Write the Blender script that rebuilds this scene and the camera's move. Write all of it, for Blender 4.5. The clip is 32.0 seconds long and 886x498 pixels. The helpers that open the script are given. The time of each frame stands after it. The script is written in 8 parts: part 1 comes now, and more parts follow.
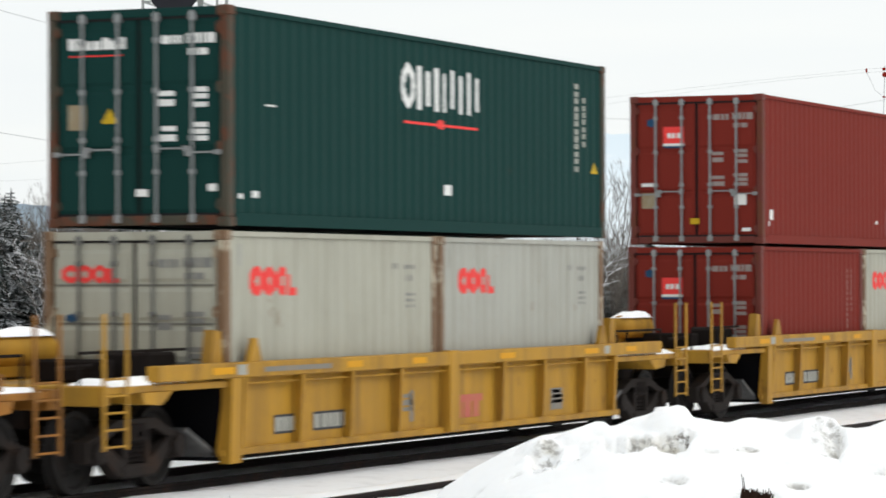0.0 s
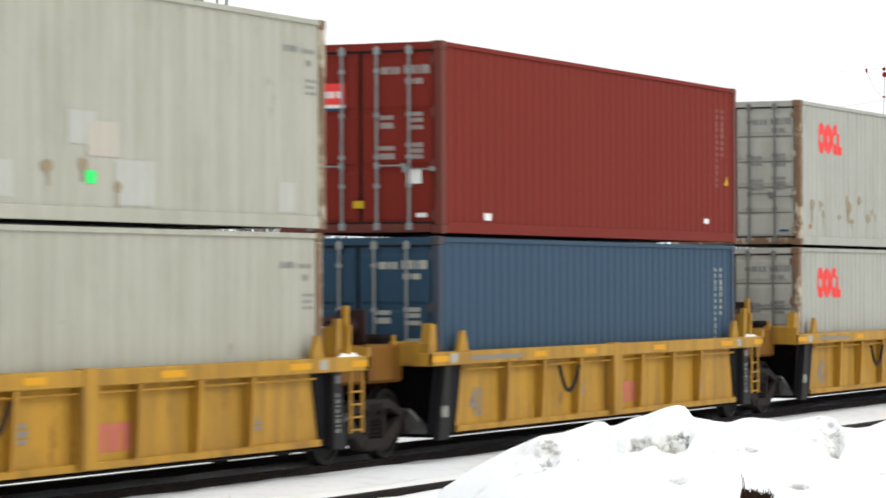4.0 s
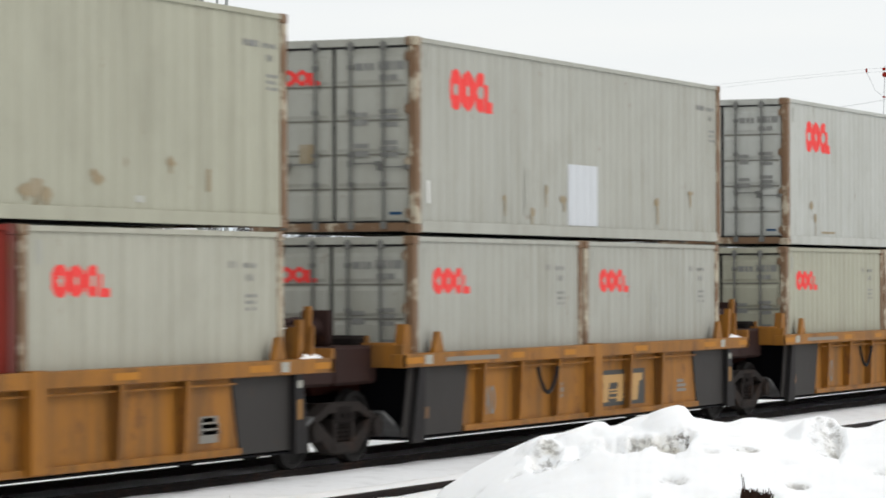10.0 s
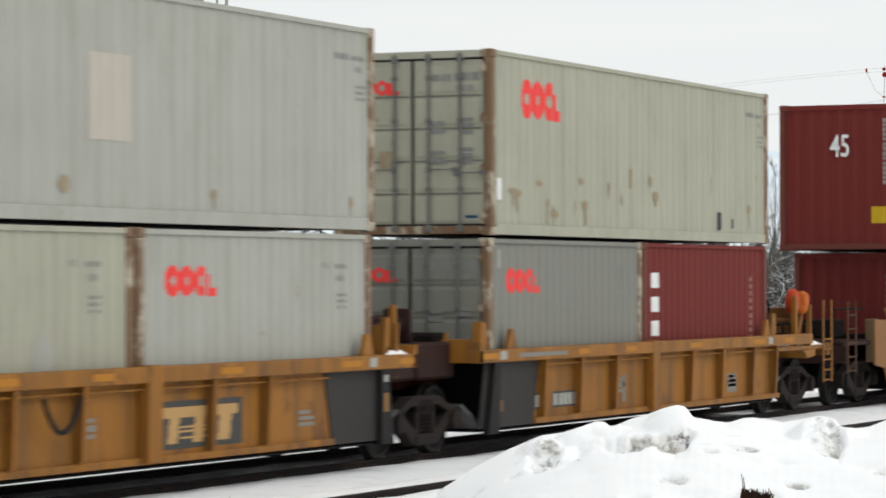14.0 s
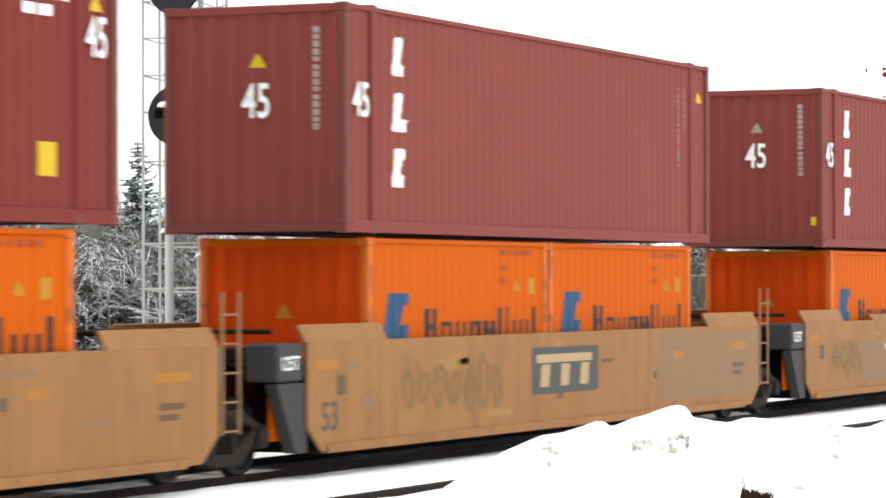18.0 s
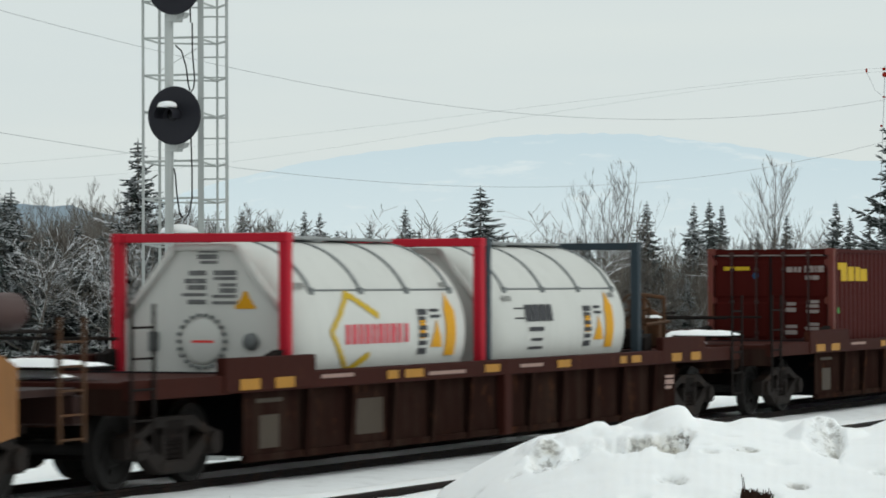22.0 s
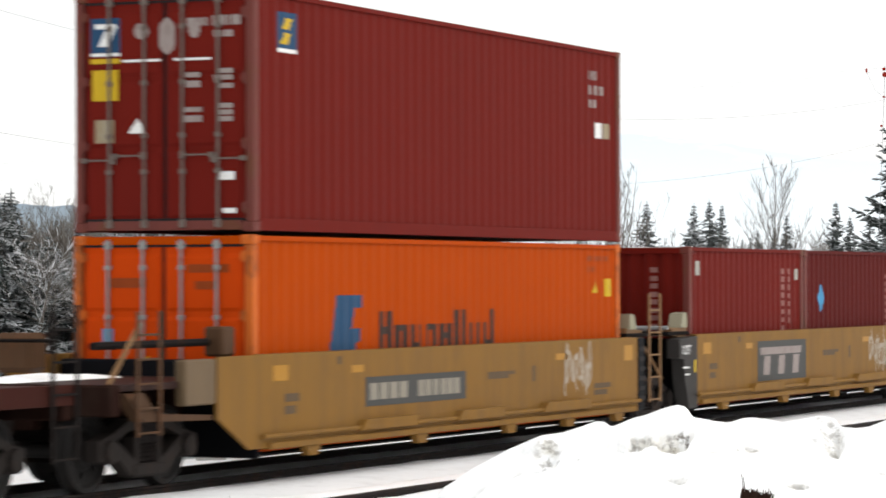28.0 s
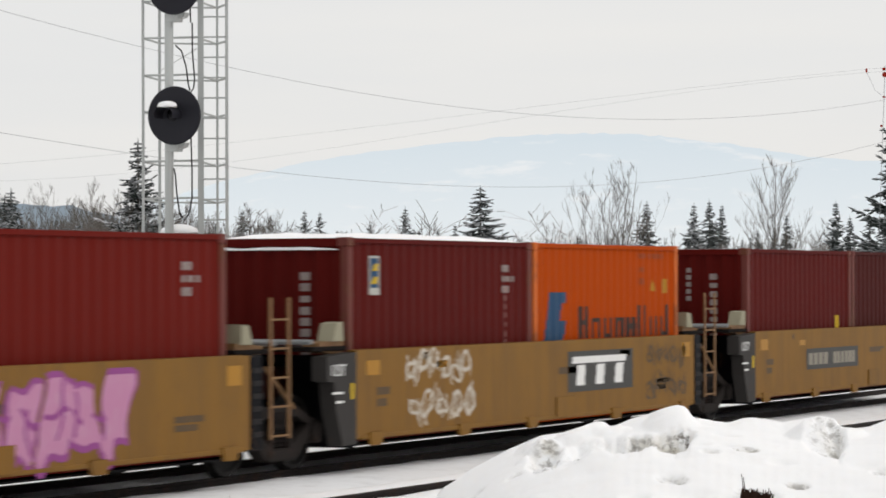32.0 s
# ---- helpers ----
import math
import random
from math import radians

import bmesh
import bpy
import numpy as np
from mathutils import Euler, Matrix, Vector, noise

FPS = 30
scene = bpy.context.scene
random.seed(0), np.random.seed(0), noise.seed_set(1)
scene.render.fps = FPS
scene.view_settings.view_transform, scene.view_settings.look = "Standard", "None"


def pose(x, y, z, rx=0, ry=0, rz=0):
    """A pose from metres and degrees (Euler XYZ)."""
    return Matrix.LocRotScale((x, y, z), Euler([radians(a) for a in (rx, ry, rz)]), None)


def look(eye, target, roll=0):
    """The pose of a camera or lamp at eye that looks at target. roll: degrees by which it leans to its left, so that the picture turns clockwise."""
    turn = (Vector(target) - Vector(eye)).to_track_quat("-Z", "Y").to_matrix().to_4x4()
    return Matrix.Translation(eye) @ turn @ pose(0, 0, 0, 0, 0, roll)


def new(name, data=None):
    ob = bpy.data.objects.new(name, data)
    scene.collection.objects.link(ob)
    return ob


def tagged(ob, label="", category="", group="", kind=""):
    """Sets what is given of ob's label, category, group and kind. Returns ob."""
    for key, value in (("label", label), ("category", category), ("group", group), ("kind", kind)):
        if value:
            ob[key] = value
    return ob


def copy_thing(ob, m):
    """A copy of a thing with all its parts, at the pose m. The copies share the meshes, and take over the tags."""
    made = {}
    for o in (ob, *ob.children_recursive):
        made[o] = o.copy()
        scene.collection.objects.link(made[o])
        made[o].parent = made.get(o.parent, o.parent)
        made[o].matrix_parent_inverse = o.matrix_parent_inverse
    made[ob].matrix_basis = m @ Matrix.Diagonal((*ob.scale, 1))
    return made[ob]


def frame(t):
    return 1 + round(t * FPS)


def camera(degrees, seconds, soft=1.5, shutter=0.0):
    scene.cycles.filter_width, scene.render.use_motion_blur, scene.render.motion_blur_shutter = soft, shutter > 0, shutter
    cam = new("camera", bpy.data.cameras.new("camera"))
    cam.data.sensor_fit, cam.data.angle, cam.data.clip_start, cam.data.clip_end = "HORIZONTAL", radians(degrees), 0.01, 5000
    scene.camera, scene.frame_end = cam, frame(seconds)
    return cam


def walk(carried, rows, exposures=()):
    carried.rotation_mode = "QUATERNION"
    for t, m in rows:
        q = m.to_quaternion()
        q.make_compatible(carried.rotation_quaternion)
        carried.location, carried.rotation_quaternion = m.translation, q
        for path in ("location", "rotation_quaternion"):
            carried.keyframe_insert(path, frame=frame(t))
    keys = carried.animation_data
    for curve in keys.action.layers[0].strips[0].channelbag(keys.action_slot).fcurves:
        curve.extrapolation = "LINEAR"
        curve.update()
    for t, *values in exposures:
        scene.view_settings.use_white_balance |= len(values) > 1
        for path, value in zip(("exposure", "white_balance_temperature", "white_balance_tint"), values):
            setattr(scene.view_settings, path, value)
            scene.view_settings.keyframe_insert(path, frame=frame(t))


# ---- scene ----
# The train runs along x towards -x; z = 0 is the top of its rails, y = 0 its centre line.
cam = camera(15.576, 32.0, soft=1.75, shutter=0.4)
EYE = pose(0, -18.807, 2.29, 90.615, 0.167, -66.045)
walk(cam, [(0.0, EYE), (32.0, EYE)], exposures=[
    (0.0, 0.36, 6500, 10), (1.0, 0.36, 6500, 10), (2.0, 0.44, 6500, 10), (3.0, 0.56, 6500, 10), (6.0, 0.55, 6450, 9), (7.0, 0.17, 6450, 9), (8.0, 0.18, 6500, 10), (9.0, 0.23, 6500, 10), (10.0, 0.30, 6500, 11), (11.0, 0.34, 6500, 11), (12.0, 0.33, 6500, 11),
    (13.0, 0.28, 6500, 10), (14.0, 0.24, 6500, 10), (16.5, 1.10, 6500, 9), (19.3, 1.14, 6500, 8), (20.4, 0.64, 6500, 4), (21.0, 0.24, 6400, 3), (21.4, 0.10, 6300, 3), (22.5, -0.08, 6350, 4), (23.2, -0.06, 6430, 7), (24.2, 0.12, 6600, 12),
    (26.5, 0.12, 6650, 12), (27.2, 0.15, 6680, 12), (28.0, 0.60, 6650, 12), (28.9, 0.82, 6600, 11), (29.6, 0.32, 6650, 12), (30.2, 0.11, 6680, 13), (32.0, 0.11, 6680, 13)])


def travelled(t):
    """How far along x the train has gone at t seconds."""
    return -11.276 * t - 0.001084 * t * t + 0.000157 * t ** 3


# ---- light: a bright overcast winter day ----
world = bpy.data.worlds.new("overcast")
scene.world = world
world.use_nodes = True
wn, wl = world.node_tree.nodes, world.node_tree.links
wn.clear()
sky = wn.new("ShaderNodeTexSky")
sky.sky_type, sky.sun_disc = "NISHITA", False
sky.sun_elevation, sky.sun_rotation = radians(43.6), radians(157.4)
cloud = wn.new("ShaderNodeTexNoise")
cloud.inputs["Scale"].default_value, cloud.inputs["Detail"].default_value = 3.0, 6.0
cloud_map = wn.new("ShaderNodeMapping")
cloud_map.inputs["Scale"].default_value = (1.0, 1.0, 9.0)
cloud_co = wn.new("ShaderNodeTexCoord")
wl.new(cloud_co.outputs["Generated"], cloud_map.inputs["Vector"])
wl.new(cloud_map.outputs[0], cloud.inputs["Vector"])
cloud_ramp = wn.new("ShaderNodeValToRGB")
cloud_ramp.color_ramp.elements[0].position, cloud_ramp.color_ramp.elements[0].color = 0.3, (7.2, 7.5, 7.6, 1)
cloud_ramp.color_ramp.elements[1].position, cloud_ramp.color_ramp.elements[1].color = 0.7, (7.9, 8.0, 7.8, 1)
wl.new(cloud.outputs["Fac"], cloud_ramp.inputs["Fac"])
veil = wn.new("ShaderNodeMixRGB")
veil.inputs["Fac"].default_value = 0.93
back, wout = wn.new("ShaderNodeBackground"), wn.new("ShaderNodeOutputWorld")
back.inputs["Strength"].default_value = 0.1
wl.new(sky.outputs[0], veil.inputs[1])
wl.new(cloud_ramp.outputs[0], veil.inputs[2])
# the cloud is brighter on the sun's side of the sky and dimmer opposite
sunward, dim, glow = wn.new("ShaderNodeVectorMath"), wn.new("ShaderNodeMapRange"), wn.new("ShaderNodeMixRGB")
sunward.operation = "DOT_PRODUCT"
sunward.inputs[1].default_value = (0.385, -0.923, 0.0)
wl.new(cloud_co.outputs["Generated"], sunward.inputs[0])
dim.inputs["From Min"].default_value, dim.inputs["From Max"].default_value = -1.0, 1.0
dim.inputs["To Min"].default_value, dim.inputs["To Max"].default_value = 0.985, 1.02
wl.new(sunward.outputs["Value"], dim.inputs["Value"])
glow.blend_type = "MULTIPLY"
glow.inputs["Fac"].default_value = 1.0
wl.new(veil.outputs[0], glow.inputs[1])
wl.new(dim.outputs[0], glow.inputs[2])
wl.new(glow.outputs[0], back.inputs["Color"])
wl.new(back.outputs[0], wout.inputs["Surface"])
sun_data = bpy.data.lights.new("sun", "SUN")
sun_data.energy, sun_data.angle, sun_data.color = 0.75, radians(30), (1.0, 0.97, 0.93)
sun = new("sun", sun_data)
sun.matrix_world = look((45, -60, 62), (20, 0, 0))


# ---- materials ----
def shader(name):
    m = bpy.data.materials.new(name)
    m.use_nodes = True
    n, l = m.node_tree.nodes, m.node_tree.links
    return m, n, l, n["Principled BSDF"]


def coords(n, l, scale):
    """Object coordinates, shifted for each object, and scaled."""
    co, info = n.new("ShaderNodeTexCoord"), n.new("ShaderNodeObjectInfo")
    mul = n.new("ShaderNodeVectorMath")
    mul.operation = "MULTIPLY_ADD"
    l.new(info.outputs["Random"], mul.inputs[0])
    mul.inputs[1].default_value = (37.0, 53.0, 71.0)
    l.new(co.outputs["Object"], mul.inputs[2])
    mp = n.new("ShaderNodeMapping")
    mp.inputs["Scale"].default_value = scale
    l.new(mul.outputs[0], mp.inputs["Vector"])
    return mp.outputs[0]


def noise_fac(n, l, scale, lo, hi, detail=4.0, rough=0.55):
    """A noise at that scale (per metre on x, y, z), spread from 0 at lo to 1 at hi."""
    t = n.new("ShaderNodeTexNoise")
    t.inputs["Scale"].default_value, t.inputs["Detail"].default_value, t.inputs["Roughness"].default_value = 1.0, detail, rough
    l.new(coords(n, l, scale), t.inputs["Vector"])
    r = n.new("ShaderNodeMapRange")
    r.inputs["From Min"].default_value, r.inputs["From Max"].default_value = lo, hi
    l.new(t.outputs["Fac"], r.inputs["Value"])
    return r.outputs["Result"]


def mixed(n, l, fac, a, b, amount=1.0):
    mix = n.new("ShaderNodeMixRGB")
    if amount != 1.0:
        f = n.new("ShaderNodeMath")
        f.operation = "MULTIPLY"
        l.new(fac, f.inputs[0])
        f.inputs[1].default_value = amount
        fac = f.outputs[0]
    l.new(fac, mix.inputs["Fac"])
    for s, v in ((mix.inputs[1], a), (mix.inputs[2], b)):
        if isinstance(v, tuple):
            s.default_value = (*v, 1)
        else:
            l.new(v, s)
    return mix.outputs[0]


def paint(name, rgb, fade=0.35, grime=0.35, rust=0.3, rough=0.55, metal=0.0, grime_rgb=None, rust_rgb=(0.11, 0.045, 0.02), rust_at=0.62, spec=0.12, streak=0.5):
    """Weathered paint: faded patches, streaks that run down, grime and rust spots."""
    m, n, l, p = shader(name)
    pale = tuple(min(1.0, c * 1.18 + 0.01 * max(rgb)) for c in rgb)
    grime_rgb = grime_rgb or tuple(0.5 * c + 0.06 * min(0.1, max(rgb)) for c in rgb)
    c = mixed(n, l, noise_fac(n, l, (0.5, 0.5, 0.7), 0.35, 0.7), rgb, pale, fade)
    c = mixed(n, l, noise_fac(n, l, (3.4, 3.4, 0.25), streak, streak + 0.28, 6.0, 0.65), c, grime_rgb, grime)
    c = mixed(n, l, noise_fac(n, l, (1.6, 1.6, 1.1), 0.5, 0.75, 6.0, 0.7), c, grime_rgb, grime * 0.7)
    c = mixed(n, l, noise_fac(n, l, (2.4, 2.4, 1.5), rust_at, rust_at + 0.07, 7.0, 0.72), c, rust_rgb, rust)
    l.new(c, p.inputs["Base Color"])
    p.inputs["Roughness"].default_value, p.inputs["Metallic"].default_value = rough, metal
    p.inputs["Specular IOR Level"].default_value = spec
    b = n.new("ShaderNodeBump")
    b.inputs["Strength"].default_value, b.inputs["Distance"].default_value = 0.25, 0.01
    l.new(noise_fac(n, l, (7.0, 7.0, 5.0), 0.2, 0.8), b.inputs["Height"])
    l.new(b.outputs[0], p.inputs["Normal"])
    return m


def flat(name, rgb, rough=0.6, wear=0.25, under=None, metal=0.0):
    """Paint of a marking, with fine wear."""
    m, n, l, p = shader(name)
    c = mixed(n, l, noise_fac(n, l, (9.0, 9.0, 3.0), 0.5, 0.75, 5.0, 0.7), rgb, under or tuple(v * 0.55 for v in rgb), wear)
    l.new(c, p.inputs["Base Color"])
    p.inputs["Roughness"].default_value, p.inputs["Metallic"].default_value = rough, metal
    p.inputs["Specular IOR Level"].default_value = 0.15
    return m


def snowy(name, rgb, rgb2, scale=8.0, lo=0.25, hi=0.55, amount=1.0):
    """A dark surface with snow lying on what faces up."""
    m, n, l, p = shader(name)
    c = mixed(n, l, noise_fac(n, l, (scale, scale, scale), 0.35, 0.65), rgb, rgb2)
    g, sep = n.new("ShaderNodeNewGeometry"), n.new("ShaderNodeSeparateXYZ")
    l.new(g.outputs["Normal"], sep.inputs[0])
    add = n.new("ShaderNodeMath")
    add.operation = "MULTIPLY_ADD"
    l.new(noise_fac(n, l, (2.2, 2.2, 2.2), 0.25, 0.75), add.inputs[0])
    add.inputs[1].default_value = 0.5
    l.new(sep.outputs["Z"], add.inputs[2])
    r = n.new("ShaderNodeMapRange")
    r.inputs["From Min"].default_value, r.inputs["From Max"].default_value = lo + 0.25, hi + 0.25
    l.new(add.outputs[0], r.inputs["Value"])
    l.new(mixed(n, l, r.outputs["Result"], c, (0.78, 0.80, 0.83), amount), p.inputs["Base Color"])
    p.inputs["Roughness"].default_value = 0.85
    return m


def snow_material(name, dirt):
    """Snow that lets light in a little; dirt: how strongly the mesh's own dirt layer shows."""
    m, n, l, p = shader(name)
    c = mixed(n, l, noise_fac(n, l, (0.8, 0.8, 0.8), 0.3, 0.7), (0.92, 0.93, 0.94), (0.955, 0.958, 0.96))
    if dirt:
        layer, both, thin = n.new("ShaderNodeAttribute"), n.new("ShaderNodeMath"), n.new("ShaderNodeMath")
        layer.attribute_name = "dirt"
        both.operation = thin.operation = "MULTIPLY"
        l.new(layer.outputs["Fac"], both.inputs[0]), l.new(noise_fac(n, l, (26.0, 26.0, 40.0), 0.47, 0.60, 6.0, 0.7), both.inputs[1])
        l.new(layer.outputs["Fac"], thin.inputs[0]), l.new(noise_fac(n, l, (11.0, 11.0, 14.0), 0.42, 0.66, 5.0, 0.6), thin.inputs[1])
        c = mixed(n, l, thin.outputs[0], c, (0.50, 0.46, 0.36), dirt)
        c = mixed(n, l, both.outputs[0], c, (0.12, 0.10, 0.075), dirt)
    l.new(c, p.inputs["Base Color"])
    p.inputs["Roughness"].default_value = 0.8
    p.inputs["Specular IOR Level"].default_value = 0.2
    p.inputs["Subsurface Weight"].default_value = 0.7
    p.inputs["Subsurface Radius"].default_value = (1.0, 0.97, 0.94)
    p.inputs["Subsurface Scale"].default_value = 0.03
    b = n.new("ShaderNodeBump")
    b.inputs["Strength"].default_value, b.inputs["Distance"].default_value = 0.35, 0.008
    l.new(noise_fac(n, l, (11.0, 11.0, 11.0), 0.2, 0.8, 8.0, 0.65), b.inputs["Height"])
    l.new(b.outputs[0], p.inputs["Normal"])
    return m


OLD_WHITE = dict(fade=0.4, streak=0.44, grime=0.36, rust=0.6, rust_at=0.645, grime_rgb=(0.215, 0.205, 0.155), rust_rgb=(0.15, 0.08, 0.03))
white_a = paint("off-white paint", (0.365, 0.36, 0.30), **OLD_WHITE)
white_e = paint("cool white paint", (0.41, 0.418, 0.39), **OLD_WHITE)
white_b = paint("grey-white paint", (0.345, 0.346, 0.308), **OLD_WHITE)
white_c = paint("cream-white paint", (0.342, 0.338, 0.266), **OLD_WHITE)
white_d = paint("dull grey paint", (0.19, 0.19, 0.168), **OLD_WHITE)
white_post = paint("rusted white paint", (0.42, 0.37, 0.28), rust=0.85, rust_at=0.42, rust_rgb=(0.13, 0.06, 0.025), grime=0.4)
green_paint = paint("dark green paint", (0.0085, 0.037, 0.033), fade=0.25, grime=0.06, rust=0.2, rust_at=0.68, spec=0.03)
red_paint = paint("brown-red paint", (0.165, 0.024, 0.017), fade=0.2, grime=0.08, rust=0.2, rust_at=0.68, spec=0.03)
red_bright = paint("warm red paint", (0.122, 0.010, 0.0065), fade=0.2, grime=0.16, rust=0.25, rust_at=0.66, spec=0.03)
maroon_paint = paint("maroon paint", (0.145, 0.029, 0.025), fade=0.2, grime=0.08, rust=0.15, rust_at=0.7, spec=0.03)
maroon_dark = paint("dark maroon paint", (0.054, 0.0075, 0.0060), fade=0.15, grime=0.10, rust=0.15, rust_at=0.7, spec=0.03)
orange_paint = paint("orange paint", (0.43, 0.076, 0.0012), fade=0.1, grime=0.06, rust=0.25, rust_at=0.7, spec=0.03)
faded_maroon = paint("sun-faded maroon paint", (0.168, 0.039, 0.033), fade=0.4, grime=0.16, rust=0.25, rust_at=0.67, spec=0.05)
orange_worn = paint("worn red-orange paint", (0.37, 0.050, 0.0016), fade=0.05, grime=0.14, rust=0.4, rust_at=0.66, spec=0.02, grime_rgb=(0.20, 0.028, 0.002))
orange_deep = paint("red-orange front-end paint", (0.50, 0.050, 0.003), fade=0.1, grime=0.14, rust=0.25, rust_at=0.7, spec=0.03)
blue_paint = paint("slate blue paint", (0.026, 0.058, 0.098), fade=0.2, grime=0.1, rust=0.15, rust_at=0.7)
brown_post = paint("worn dark red frame", (0.13, 0.035, 0.028), rust=0.6, rust_at=0.52)
green_post = paint("rusty green frame", (0.06, 0.055, 0.04), rust=0.8, rust_at=0.46, rust_rgb=(0.12, 0.04, 0.02))
orange_post = paint("worn orange frame", (0.5, 0.11, 0.015), rust=0.6, rust_at=0.5)
blue_post = paint("worn blue frame", (0.045, 0.06, 0.085), rust=0.6, rust_at=0.52)
yellow_car = paint("railcar yellow paint", (0.41, 0.220, 0.027), fade=0.3, grime=0.7, rust=0.55, rust_at=0.60, grime_rgb=(0.17, 0.095, 0.03), streak=0.43)
amber_car = paint("weathered amber paint", (0.285, 0.120, 0.020), fade=0.25, grime=0.8, rust=0.6, rust_at=0.57, grime_rgb=(0.11, 0.058, 0.025), streak=0.42)
tan_car = paint("weathered tan paint", (0.236, 0.113, 0.043), fade=0.5, grime=0.5, rust=0.35, rust_at=0.63, grime_rgb=(0.115, 0.060, 0.033), streak=0.48, spec=0.06)
tan_brown = paint("browned tan paint", (0.198, 0.100, 0.022), fade=0.4, grime=0.5, rust=0.2, rust_at=0.66, grime_rgb=(0.12, 0.068, 0.03), streak=0.44, spec=0.06)
brown_car = paint("dark brown railcar paint", (0.019, 0.0090, 0.0072), fade=0.2, grime=0.55, rust=0.3, rust_at=0.58, spec=0.0, grime_rgb=(0.042, 0.029, 0.022), streak=0.46)
brown_sill = paint("red-brown railcar paint", (0.038, 0.0115, 0.0085), fade=0.2, grime=0.3, rust=0.4, rust_at=0.6, spec=0.02)
black_car = paint("black railcar paint", (0.006, 0.006, 0.0075), fade=0.15, grime=0.15, rust=0.3, rust_at=0.62, spec=0.04)
grey_car = paint("dark grey railcar paint", (0.021, 0.0195, 0.0195), fade=0.25, grime=0.2, rust=0.2, spec=0.05)
iron = paint("grimy cast iron", (0.0125, 0.0100, 0.0092), fade=0.1, grime=0.3, rust=0.3, rust_at=0.58, rough=0.85, grime_rgb=(0.018, 0.014, 0.012), spec=0.05, rust_rgb=(0.035, 0.016, 0.009))
galvanised = flat("galvanised steel", (0.26, 0.27, 0.27), 0.55, 0.4, metal=0.2)
seal_black = flat("black rubber seal", (0.014, 0.014, 0.015), 0.8, 0.2)
mark_white = flat("white marking", (0.72, 0.72, 0.70), wear=0.35)
mark_grey = flat("faded grey marking", (0.20, 0.20, 0.19), wear=0.6, under=(0.34, 0.34, 0.31))
mark_faint = flat("faint pale marking", (0.25, 0.125, 0.11), wear=0.6, under=(0.16, 0.04, 0.035))
mark_dark = flat("dark marking", (0.045, 0.045, 0.05), wear=0.3)
mark_red = flat("red marking", (0.75, 0.055, 0.05), wear=0.15)
mark_blue = flat("blue marking", (0.014, 0.055, 0.120), wear=0.35)
mark_ink = flat("dark brown-black lettering", (0.030, 0.016, 0.012), wear=0.35, under=(0.10, 0.03, 0.008))
mark_navy = flat("dark navy lettering", (0.022, 0.035, 0.075), wear=0.3, under=(0.16, 0.17, 0.2))
mark_burnt = flat("burnt orange stencil", (0.24, 0.040, 0.004), wear=0.4)
mark_rose = flat("rose-red lettering", (0.55, 0.085, 0.11), wear=0.3)
mark_sky = flat("light blue marking", (0.05, 0.25, 0.45), wear=0.2)
mark_yellow = flat("yellow marking", (0.50, 0.33, 0.015), wear=0.2)
mark_orange = flat("orange reflector", (0.36, 0.170, 0.014), wear=0.5, rough=0.45)
mark_dull = flat("dulled amber reflector", (0.40, 0.165, 0.018), wear=0.4)
mark_oldyellow = flat("browned yellow marking", (0.36, 0.17, 0.010), wear=0.5)
mark_amber = flat("amber marking", (0.62, 0.30, 0.010), wear=0.1)
mark_rust = flat("rust red marking", (0.30, 0.02, 0.01), wear=0.4)
mark_pink = flat("pink spray paint", (0.46, 0.20, 0.33), wear=0.6, under=(0.50, 0.36, 0.42))
mark_violet = flat("violet spray paint", (0.26, 0.06, 0.22), wear=0.3)
mark_paleblue = flat("pale blue spray paint", (0.50, 0.54, 0.56), wear=0.4, under=(0.30, 0.38, 0.46))
mark_ghost = flat("thin white spray paint", (0.36, 0.31, 0.25), wear=0.6, under=(0.22, 0.14, 0.06))
mark_slate = flat("faded slate marking", (0.20, 0.19, 0.17), wear=0.5, under=(0.34, 0.22, 0.09))
mark_brownpatch = flat("primer brown patch", (0.19, 0.105, 0.052), wear=0.6, under=(0.235, 0.118, 0.045))
mark_ochre = flat("ochre touch-up paint", (0.255, 0.135, 0.042), wear=0.3)
mark_green = flat("bright green tag", (0.03, 0.75, 0.15), wear=0.1)
tank_white = paint("white tank cladding", (0.56, 0.56, 0.53), fade=0.2, grime=0.15, rust=0.1, rust_at=0.72, rough=0.4)
tank_stained = paint("stained white tank cladding", (0.60, 0.59, 0.55), fade=0.2, grime=0.5, rust=0.25, rust_at=0.6, rough=0.45, grime_rgb=(0.26, 0.24, 0.20))
frame_red = paint("crimson frame paint", (0.42, 0.012, 0.028), fade=0.1, grime=0.15, rust=0.1)
frame_dark = paint("blue-black frame paint", (0.030, 0.042, 0.052), fade=0.2, grime=0.2, rust=0.1)
frame_grey = paint("grey-violet frame paint", (0.10, 0.095, 0.11), fade=0.2, grime=0.3, rust=0.2)
snow_clean = snow_material("fresh snow", 0.0)
snow_dirty = snow_material("ploughed dirty snow", 0.85)
snow_bed = paint("trodden trackside snow", (0.84, 0.85, 0.86), fade=0.2, grime=0.2, rust=0.0, rough=0.9, grime_rgb=(0.25, 0.24, 0.23))
rail_mat = paint("rusty rail steel", (0.016, 0.012, 0.011), fade=0.1, grime=0.4, rust=0.35, rust_at=0.55, rough=0.6, rust_rgb=(0.05, 0.022, 0.012), spec=0.05)
mast_paint = paint("pale grey mast paint", (0.46, 0.48, 0.47), fade=0.2, grime=0.25, rust=0.15, rust_at=0.7)
